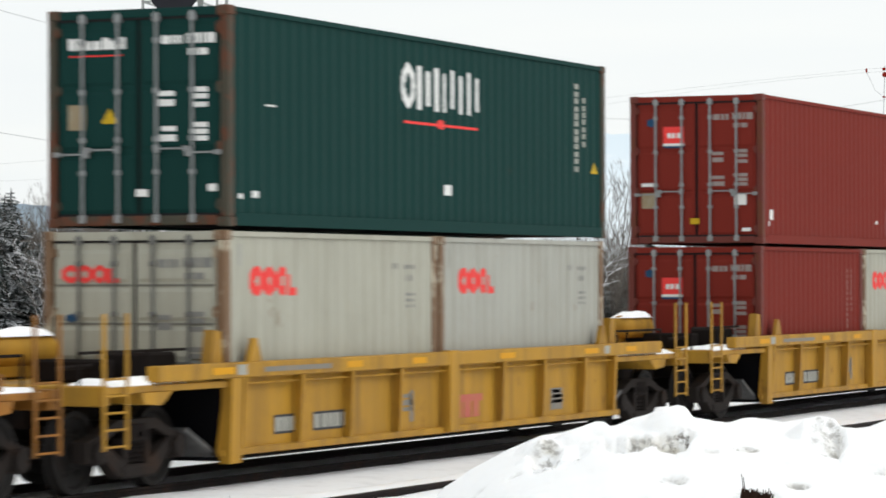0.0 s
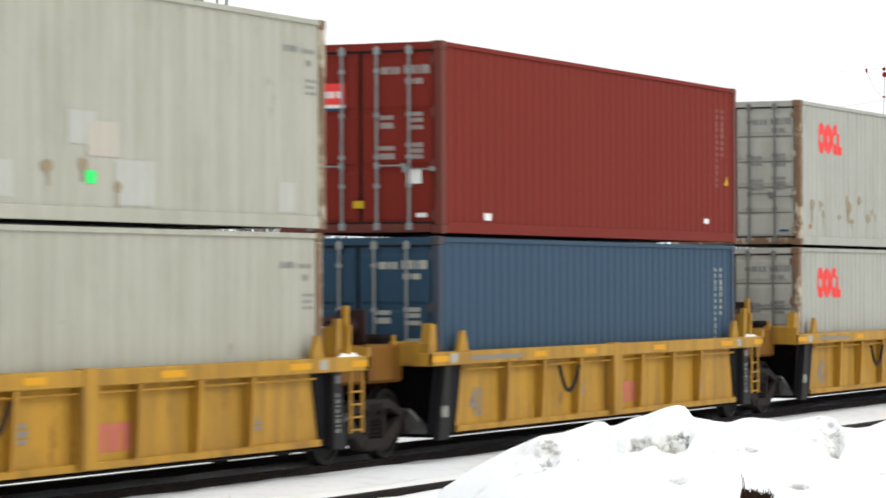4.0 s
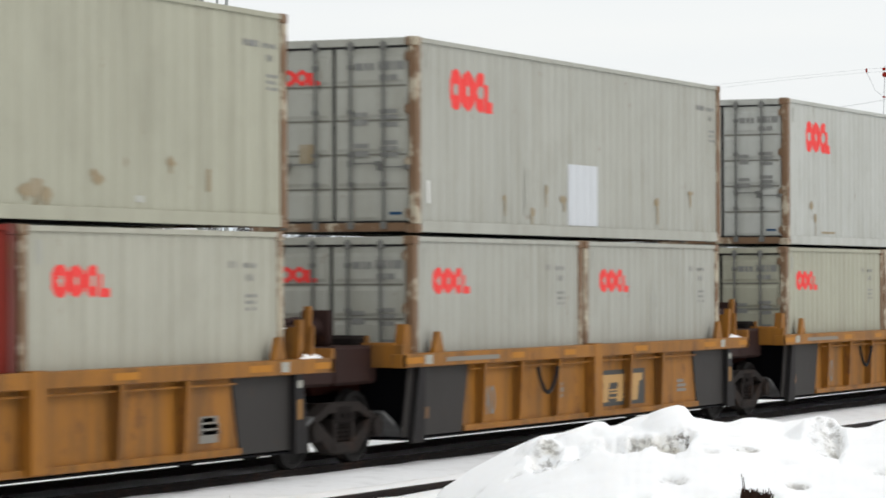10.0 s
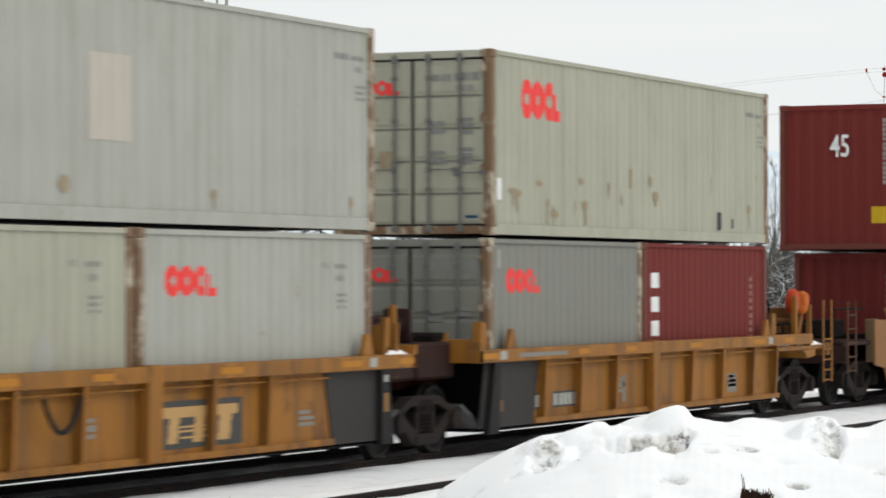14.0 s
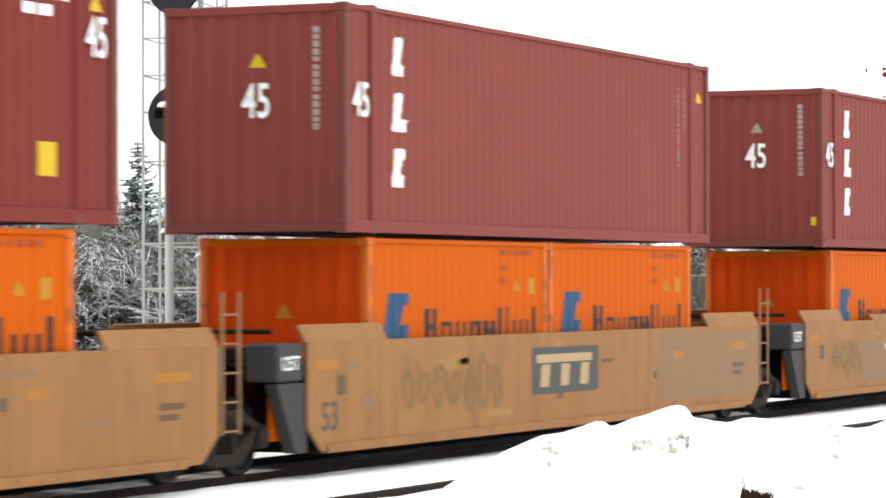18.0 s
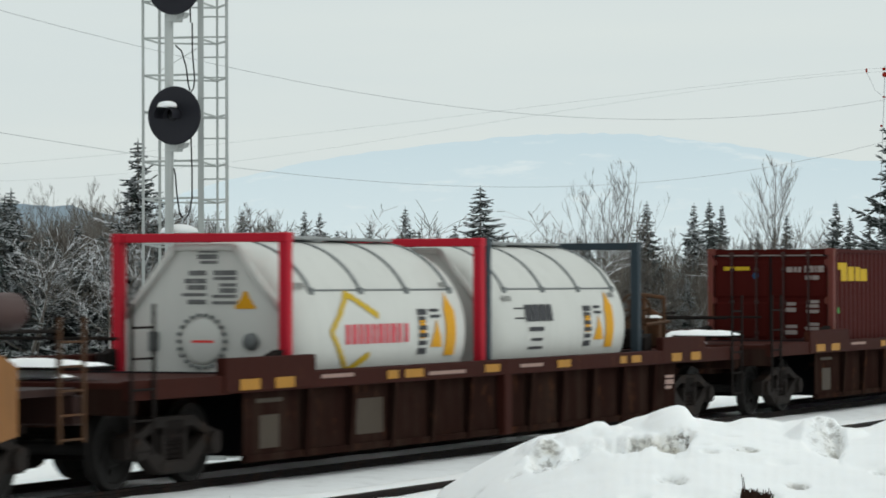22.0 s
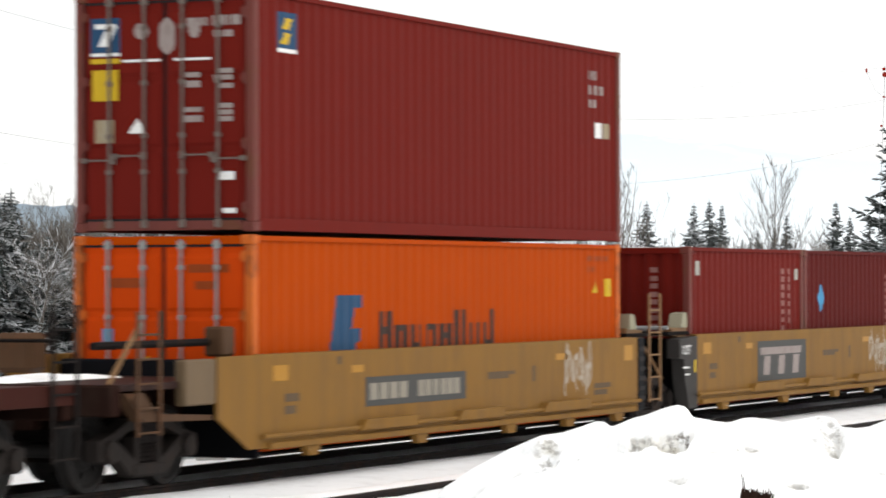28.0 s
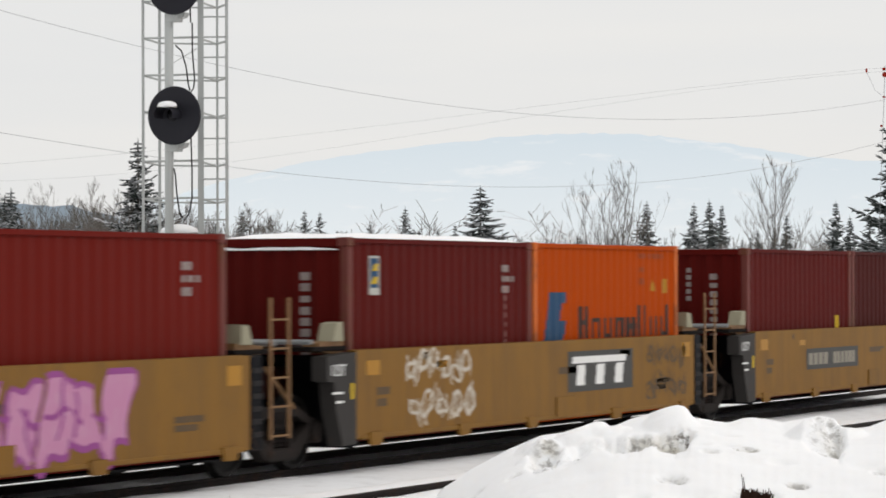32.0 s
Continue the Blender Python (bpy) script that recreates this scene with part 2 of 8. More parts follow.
signal_black = flat("matt black signal paint", (0.022, 0.022, 0.028), 0.5, 0.2)
lens_mat = flat("dark signal lens", (0.01, 0.01, 0.012), 0.15, 0.1)
cable_black = flat("black cable sheath", (0.012, 0.012, 0.012), 0.6, 0.1)
wire_grey = flat("weathered wire", (0.30, 0.31, 0.32), 0.6, 0.1)
bark = snowy("snow-dusted bark", (0.060, 0.050, 0.041), (0.125, 0.106, 0.086), 14.0, 0.45, 0.9, 0.75)
bark_snow = snowy("snow-laden twigs", (0.060, 0.050, 0.041), (0.12, 0.104, 0.088), 14.0, 0.10, 0.55, 0.75)
# bark_far is paler; needles_far has distance haze painted into its colour
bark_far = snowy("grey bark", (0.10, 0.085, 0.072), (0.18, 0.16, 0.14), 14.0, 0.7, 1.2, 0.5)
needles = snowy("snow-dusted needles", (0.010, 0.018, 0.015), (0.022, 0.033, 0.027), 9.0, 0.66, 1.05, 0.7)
needles_far = snowy("needles with painted haze", (0.036, 0.050, 0.052), (0.062, 0.077, 0.078), 9.0, 0.7, 1.1, 0.5)
grass_dead = flat("dead grass", (0.030, 0.014, 0.009), 0.9, 0.4)


# ---- geometry helpers ----
class Shape:
    """Vertices and faces that are gathered for one mesh."""

    def __init__(self):
        self.v, self.f = [], []

    def add(self, verts, faces):
        k = len(self.v)
        self.v += verts
        self.f += [tuple(i + k for i in f) for f in faces]
        return self

    def box(self, x0, x1, y0, y1, z0, z1, c=0.0):
        """A box; c: the width of its chamfered edges."""
        if c <= 0:
            v = [(x, y, z) for x in (x0, x1) for y in (y0, y1) for z in (z0, z1)]
            return self.add(v, [(0, 1, 3, 2), (4, 6, 7, 5), (0, 4, 5, 1), (2, 3, 7, 6), (0, 2, 6, 4), (1, 5, 7, 3)])
        lo, hi = (x0, y0, z0), (x1, y1, z1)
        v, f = [], []
        index = {}
        for s in [(a, b, d) for a in (0, 1) for b in (0, 1) for d in (0, 1)]:
            for axis in range(3):
                p = []
                for k in range(3):
                    edge = hi[k] if s[k] else lo[k]
                    p.append(edge if k == axis else edge + (-c if s[k] else c))
                index[s, axis] = len(v)
                v.append(tuple(p))
        for axis in range(3):
            o = [k for k in range(3) if k != axis]
            for side in (0, 1):
                ring = []
                for a, b in ((0, 0), (1, 0), (1, 1), (0, 1)):
                    s = [0, 0, 0]
                    s[axis], s[o[0]], s[o[1]] = side, a, b
                    ring.append(index[tuple(s), axis])
                f.append(tuple(ring))
            for a in (0, 1):
                for b in (0, 1):
                    s0, s1 = [0, 0, 0], [0, 0, 0]
                    s0[o[0]] = s1[o[0]] = a
                    s0[o[1]] = s1[o[1]] = b
                    s1[axis] = 1
                    f.append((index[tuple(s0), o[0]], index[tuple(s1), o[0]], index[tuple(s1), o[1]], index[tuple(s0), o[1]]))
        for s in [(a, b, d) for a in (0, 1) for b in (0, 1) for d in (0, 1)]:
            f.append((index[s, 0], index[s, 1], index[s, 2]))
        return self.add(v, f)

    def rod(self, a, b, r, n=8, r2=None):
        """A round bar from a to b, tapering to r2."""
        a, b = Vector(a), Vector(b)
        d = (b - a).normalized()
        u = d.orthogonal().normalized()
        w = d.cross(u)
        r2 = r if r2 is None else r2
        v = []
        for p, q in ((a, r), (b, r2)):
            for i in range(n):
                t = 2 * math.pi * i / n
                v.append(tuple(p + (u * math.cos(t) + w * math.sin(t)) * q))
        f = [(i, (i + 1) % n, n + (i + 1) % n, n + i) for i in range(n)] + [tuple(range(n))[::-1], tuple(range(n, 2 * n))]
        return self.add(v, f)

    def prism(self, poly, y0, y1):
        """A polygon of (x, z) drawn out from y0 to y1."""
        n = len(poly)
        v = [(x, y0, z) for x, z in poly] + [(x, y1, z) for x, z in poly]
        return self.add(v, [tuple(range(n)), tuple(range(n, 2 * n))[::-1]] + [(i, n + i, n + (i + 1) % n, (i + 1) % n) for i in range(n)])

    def prism_x(self, poly, x0, x1):
        """A polygon of (y, z) drawn out from x0 to x1."""
        n = len(poly)
        v = [(x0, y, z) for y, z in poly] + [(x1, y, z) for y, z in poly]
        return self.add(v, [tuple(range(n)), tuple(range(n, 2 * n))[::-1]] + [(i, n + i, n + (i + 1) % n, (i + 1) % n) for i in range(n)])

    def lathe(self, profile, centre, n=20, axis="y"):
        """A profile of (radius, along) turned about an axis through centre."""
        v, f = [], []
        for r, h in profile:
            for i in range(n):
                t = 2 * math.pi * i / n
                c, s = r * math.cos(t), r * math.sin(t)
                p = {"x": (h, c, s), "y": (c, h, s), "z": (c, s, h)}[axis]
                v.append(tuple(p[k] + centre[k] for k in range(3)))
        m = len(profile)
        for j in range(m - 1):
            for i in range(n):
                f.append((j * n + i, j * n + (i + 1) % n, (j + 1) * n + (i + 1) % n, (j + 1) * n + i))
        f += [tuple(range(n))[::-1], tuple(range((m - 1) * n, m * n))]
        return self.add(v, f)

    def ring_x(self, c, big, r, n=24):
        """A round bar bent into a ring about the x axis."""
        rows = []
        for i in range(n + 1):
            a = 2 * math.pi * i / n
            for j in range(7):
                q = 2 * math.pi * j / 6
                rr = big + r * math.cos(q)
                rows.append((c[0] + r * math.sin(q), c[1] + rr * math.cos(a), c[2] + rr * math.sin(a)))
        return self.sheet(rows, 7)

    def sheet(self, points, nu):
        """A sheet over rows of nu points each."""
        nv = len(points) // nu
        return self.add(points, [(j * nu + i, j * nu + i + 1, (j + 1) * nu + i + 1, (j + 1) * nu + i) for j in range(nv - 1) for i in range(nu - 1)])

    def mesh(self, name, material, smooth=False):
        me = bpy.data.meshes.new(name)
        me.from_pydata(self.v, [], self.f)
        bm = bmesh.new()
        bm.from_mesh(me)
        bmesh.ops.recalc_face_normals(bm, faces=bm.faces)
        bm.to_mesh(me)
        bm.free()
        if smooth:
            me.polygons.foreach_set("use_smooth", [True] * len(me.polygons))
        me.materials.append(material)
        return me


def part(name, shape, material, parent, label="", smooth=False):
    """Links a shape, or a mesh that is shared, as one mesh object under its parent."""
    me = shape if isinstance(shape, bpy.types.Mesh) else shape.mesh(name, material, smooth)
    ob = new(name, me)
    ob.parent = parent
    if label:
        tagged(ob, label)
    return ob


SHARED = {}


def shared(key, make, material, smooth=False):
    """The mesh of that key and material, made once."""
    k = (key, material.name)
    if k not in SHARED:
        SHARED[k] = make().mesh(str(key[0]), material, smooth)
    return SHARED[k]


def thing(name, m, label, category, group=""):
    ob = new(name)
    ob.empty_display_size = 0.2
    ob.matrix_world = m
    return tagged(ob, label, category, group)


def structure(name, shape, material, label="", smooth=False):
    return tagged(new(name, shape.mesh(name, material, smooth)), label, kind="structure")


def letters(text, size):
    """The flat mesh of a short text in the built-in font, in the x, z plane, from x = 0, facing -y."""
    c = bpy.data.curves.new("letters", "FONT")
    c.body, c.size, c.offset = text, size, 0.012 * size
    ob = bpy.data.objects.new("letters", c)
    scene.collection.objects.link(ob)
    bpy.context.view_layer.update()
    me = bpy.data.meshes.new_from_object(ob.evaluated_get(bpy.context.evaluated_depsgraph_get()))
    bpy.data.objects.remove(ob)
    me.transform(Euler((radians(90), 0, 0)).to_matrix().to_4x4())
    return me


def tube(points, r, n=6):
    """A round hose through points that lie in one plane of constant y."""
    pts = [Vector(p) for p in points]
    rows = []
    for i, p in enumerate(pts):
        d = (pts[min(i + 1, len(pts) - 1)] - pts[max(i - 1, 0)]).normalized()
        w = d.cross(Vector((0, 1, 0))).normalized()
        rows += [tuple(p + Vector((0, r * math.cos(q * 6.2832 / n), 0)) + w * (r * math.sin(q * 6.2832 / n))) for q in range(n + 1)]
    return Shape().sheet(rows, n + 1)


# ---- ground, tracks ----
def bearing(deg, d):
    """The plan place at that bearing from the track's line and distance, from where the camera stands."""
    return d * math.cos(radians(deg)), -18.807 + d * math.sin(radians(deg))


def ground_height(x, y):
    z = -0.21
    if y < -1.25:
        z = -0.21 + 0.13 * min(1.0, (-1.25 - y) / 1.6)
    if y < -6.2:
        z += 0.75 * min(1.0, (-6.2 - y) / 7.0) ** 1.5
    if y > 2.2:
        z = -0.21 - 0.2 * min(1.0, (y - 2.2) / 4.0)
    near = 1.0 if abs(y) > 1.5 else 0.25
    z += near * (0.035 * noise.noise((x * 0.6, y * 0.9, 0.0)) + 0.012 * noise.noise((x * 3.0, y * 3.0, 4.0)))
    if y > 30:
        z += 0.5 * noise.noise((x * 0.03, y * 0.03, 7.0))
    return z


def build_ground():
    xs = [-4000, -1200, -300, -80, -20] + [i * 0.5 for i in range(0, 241)] + [130, 150, 180, 220, 280, 400, 700, 1500, 4000]
    ys = [-4000, -900, -200, -70, -40, -28, -20, -16, -13, -11, -9.5, -8.5, -7.5, -7, -6.5, -6] + [-5.6 + 0.2 * i for i in range(40)] + \
         [2.6, 3, 3.5, 4, 5, 6, 8, 11, 15, 20, 26, 34, 44, 56, 70, 90, 120, 160, 220, 300, 450, 800, 1600, 4000]
    s = Shape()
    s.sheet([(x, y, ground_height(x, y)) for y in ys for x in xs], len(xs))
    structure("ground", s, snow_clean, "fresh white snow cover beside the railway tracks", True)


def rail_profile():
    return [(-0.07, -0.17), (0.07, -0.17), (0.07, -0.155), (0.012, -0.135), (0.012, -0.045), (0.036, -0.03), (0.036, -0.004), (0.03, 0.0),
            (-0.03, 0.0), (-0.036, -0.004), (-0.036, -0.03), (-0.012, -0.045), (-0.012, -0.135), (-0.07, -0.155)]


def build_track(name, yc, bed, label):
    t = tagged(thing(name, pose(0, yc, 0), label, "railway track"), kind="structure")
    for side in (-1, 1):
        s = Shape().prism_x([(y + side * 0.754, z) for y, z in rail_profile()], -150, 420)
        part("rail", s, rail_mat, t, "rust-dark steel rail with a worn head")
    if bed:
        pts, nx = [], 400
        for j, (y, z) in enumerate(((-2.3, -0.17), (-1.9, -0.125), (-1.5, -0.10), (-1.2, -0.085), (-0.87, -0.085), (-0.60, -0.12), (0.0, -0.11), (0.60, -0.12), (0.87, -0.085), (1.3, -0.11), (1.8, -0.20), (2.3, -0.30))):
            for i in range(nx):
                x = -60 + i * 0.6
                pts.append((x, y + 0.05 * noise.noise((x, j, 0)), z + 0.016 * noise.noise((x * 2.0, y * 3.0, 1.0))))
        part("bed", Shape().sheet(pts, nx), snow_bed, t, "trodden grey snow between the rails", True)
    return t


def ridge(b):
    """Height of the ploughed bank's crest at a bearing."""
    at = (12.50, 15.40, 16.17, 16.60, 16.97, 17.02, 17.12, 17.34, 17.69, 17.99, 18.24, 18.49, 18.69, 18.93, 19.23, 19.56, 19.62, 19.68, 19.83, 20.08, 20.38, 20.58, 20.98, 21.13, 21.28, 21.54, 21.84, 22.24, 22.79, 23.49, 23.99, 24.60, 26.00)
    zs = (1.830, 1.830, 1.829, 1.800, 1.805, 1.826, 1.837, 1.841, 1.829, 1.816, 1.829, 1.837, 1.834, 1.819, 1.829, 1.839, 1.861, 1.874, 1.882, 1.870, 1.848, 1.839, 1.807, 1.826, 1.826, 1.805, 1.786, 1.776, 1.732, 1.660, 1.593, 1.420, 1.000)
    return sum(float(np.interp(b + q * 0.035, at, zs)) for q in (-1, 0, 1)) / 3


def smooth(v):
    v = max(0.0, min(1.0, v))
    return v * v * (3 - 2 * v)


def build_snowbank():
    """A bank of ploughed snow between the camera and the tracks: a rounded white crest, broken dirty faces under it and a soft apron."""
    nb = 470
    ds = [7.4 + 0.1 * i for i in range(18)] + [9.2 + 0.015 * i for i in range(70)] + [10.25 + 0.012 * i for i in range(70)] + [11.10 + 0.12 * i for i in range(38)]
    rnd = random.Random(17)
    # the broken ledge under the crest, and the side of a thrown-up block: height of the face by bearing
    ledge_at = (16.86, 17.0, 17.2, 17.45, 17.62, 19.52, 19.64, 19.86, 20.12, 20.26, 20.46, 20.95, 21.14, 21.34, 21.58, 21.84, 22.0, 22.34, 22.50)
    ledge_drop = (0.0, 0.080, 0.060, 0.035, 0.0, 0.0, 0.075, 0.090, 0.075, 0.042, 0.080, 0.070, 0.030, 0.018, 0.040, 0.022, 0.050, 0.042, 0.0)
    faces = ((22.2, 10.62, 0.26), (21.58, 10.7, 0.2), (20.75, 10.66, 0.35), (20.3, 10.7, 0.2), (19.9, 10.68, 0.25))
    holes = [(rnd.uniform(16.2, 23.0), rnd.uniform(9.5, 10.4), rnd.uniform(0.05, 0.11), rnd.uniform(0.008, 0.018), 0.0) for q in range(15)]
    holes += [(18.62, 10.34, 0.05, 0.030, 0.8), (19.95, 9.98, 0.05, 0.030, 0.55), (19.80, 9.95, 0.04, 0.022, 0.5), (17.72, 9.95, 0.045, 0.032, 0.7), (23.42, 10.62, 0.05, 0.026, 0.2), (22.66, 10.50, 0.045, 0.024, 0.3), (16.24, 10.1, 0.05, 0.026, 0.3), (19.25, 10.28, 0.04, 0.022, 0.3),
              (18.42, 9.80, 0.09, 0.035, 0.3), (18.95, 10.62, 0.06, 0.018, 0.0)]
    holes = [(*bearing(b, d), r, deep, dirt) for b, d, r, deep, dirt in holes]
    lumps = [(rnd.uniform(19.7, 22.6), 11.0 - rnd.uniform(0.10, 0.32), rnd.uniform(0.03, 0.07)) for q in range(14)]
    lumps += [(17.20, 10.78, 0.14), (17.38, 10.70, 0.09), (21.62, 10.86, 0.09), (19.92, 10.86, 0.10)]
    lumps = [(*bearing(b, d), r) for b, d, r in lumps]
    broad = [sum(ridge(12.5 + 15.5 * i / (nb - 1) + q * 0.2) for q in range(-6, 7)) / 13 - 0.022 for i in range(nb)]
    crests = [ridge(12.5 + 15.5 * i / (nb - 1)) for i in range(nb)]
    pts, soil = [], []
    for d in ds:
        away = d - 11.0
        near = smooth(abs(away) / 0.30)
        for i in range(nb):
            b = 12.5 + 15.5 * i / (nb - 1)
            x, y = bearing(b, d)
            crest = crests[i] * (1 - near) + near * broad[i]
            fall = 0.055 * away * away + 0.05 * abs(away) if away < 0 else 0.30 * away * away
            z, dirt = crest - fall, 0.0
            soft = 0.038 * noise.noise((x * 1.0, y * 1.0, 3.0)) + 0.022 * noise.noise((x * 2.1, y * 2.1, 9.0)) + 0.010 * noise.noise((x * 4.3, y * 4.3, 2.0))
            z += soft * (0.15 + 0.85 * near if away < 0 else 0.3)
            if 10.0 < d < 11.0 and 16.86 < b < 22.5:
                drop = float(np.interp(b + 0.05 * noise.noise((d * 11, b, 1.0)), ledge_at, ledge_drop))
                if drop > 0:
                    edge = 10.77 + 0.05 * noise.noise((b * 2.1, 3.0, 0.0)) + 0.035 * noise.noise((b * 6.3, 1.0, 2.0))
                    into = edge - d
                    f = smooth(into / 0.06) * (1 - smooth((into - 0.06) / (0.28 + 3.4 * drop)))
                    z -= drop * f
                    z += f * min(1.0, drop * 20) * (0.014 * noise.noise((x * 15, y * 15, 2)) + 0.010 * noise.noise((x * 33, y * 33, 6)))
                    spots = 0.72 + 1.4 * noise.noise((x * 7.0, y * 7.0, 11.0)) + 0.5 * noise.noise((x * 19.0, y * 19.0, 4.0))
                    dirt = min(1.0, drop * 16) * smooth(into / 0.03) * (1 - smooth((into - 0.08) / (0.14 + 1.6 * drop))) * max(0.0, min(1.0, spots)) * (0.6 if b < 18 else 1.0)
            z += 0.0030 * noise.noise((x * 14.0, y * 14.0, 5.0))
            if 10.4 < d < 11.0:
                for px, py, r in lumps:
                    q = ((x - px) ** 2 + (y - py) ** 2) / (r * r)
                    if q < 1:
                        z += 0.42 * r * (1 - q)
            if -0.5 < away < 0:
                z = min(z, 2.29 - (2.29 - crests[i]) * d / 11.0 - 0.004)
            if 9.4 < d < 10.8:
                for px, py, r, deep, grime in holes:
                    q = ((x - px) ** 2 + (y - py) ** 2) / (r * r)
                    if q < 1:
                        z -= deep * (1 - q) ** 2
                        dirt = max(dirt, grime * (1 - q) * 1.4)
            pts.append((x, y, max(z, 0.15)))
            soil.append(min(1.0, dirt))
    me = Shape().sheet(pts, nb).mesh("snowbank", snow_dirty, True)
    me.attributes.new("dirt", "FLOAT", "POINT").data.foreach_set("value", soil)
    bank = tagged(new("snowbank", me), "lumpy bank of ploughed white snow with brown dirt streaks", "snow bank")

    def on_bank(b, d):
        return pts[min(range(len(ds)), key=lambda j: abs(ds[j] - d)) * nb + round((b - 12.5) / 15.5 * (nb - 1))]

    clods = []
    for k in range(4):
        bm = bmesh.new()
        bmesh.ops.create_icosphere(bm, subdivisions=3, radius=1.0)
        for v in bm.verts:
            v.co *= 1.0 + 0.4 * noise.noise(v.co * 1.2 + Vector((k * 9.0, 0, 0))) + 0.15 * noise.noise(v.co * 3.4 + Vector((0, k * 5.0, 0)))
        me = bpy.data.meshes.new("snow_clod")
        bm.to_mesh(me)
        bm.free()
        me.polygons.foreach_set("use_smooth", [True] * len(me.polygons))
        me.materials.append(snow_clean)
        clods.append(me)
    for k in range(16):
        fb, fd, rb = faces[k % 5][:3]
        r = rnd.uniform(0.007, 0.016)
        x, y, z = on_bank(fb + rnd.uniform(-0.8, 0.8) * rb, fd - rnd.uniform(0.06, 0.2))
        part("snow_clod", clods[k % 4], snow_clean, bank).matrix_basis = pose(x, y, z, rnd.uniform(0, 40), 0, rnd.uniform(0, 360)) @ Matrix.Diagonal((r * rnd.uniform(1.0, 1.8), r * 1.2, r * 0.8, 1))
    rnd = random.Random(5)
    tuft = Shape()
    for k in range(300):
        q = rnd.random()
        x, y, z = on_bank(18.70 - 0.44 * q, 9.73 + 0.07 * q + rnd.uniform(-0.03, 0.02))
        x, y = x + rnd.uniform(-0.01, 0.01), y + rnd.uniform(-0.01, 0.01)
        a, lean, h = rnd.gauss(-1.1, 0.8), rnd.uniform(0.003, 0.022), rnd.uniform(0.012, 0.040) * (0.75 + 0.35 * q)
        tuft.rod((x, y, z - 0.01), (x + lean * math.cos(a), y + lean * math.sin(a), z + h), 0.0036, 4, 0.0012)
    for q in (0.10, 0.16, 0.22):
        x, y, z = on_bank(18.70 - 0.44 * q, 9.74)
        tuft.rod((x, y, z - 0.01), (x - 0.012, y + 0.006, z + 0.085 - 0.1 * q), 0.0022, 4, 0.001)
    tagged(new("grass_tuft", tuft.mesh("grass_tuft", grass_dead)), "dead brown grass stalks poking out of the snow bank", "grass")
    stake = Shape().rod((0, 0, -0.2), (0.01, 0, 0.10), 0.008, 4, 0.004).rod((0.002, 0, 0.0), (0.035, 0.01, 0.07), 0.005, 4, 0.003)
    for x, y in ((31.3, -2.35), (47.5, -2.6)):
        ob = tagged(new("weed_stalk", stake.mesh("weed_stalk", mark_white)), "frosted weed stalk standing in the snow by the rail", "weed", "weeds by the track")
        ob.location = (x, y, -0.1)


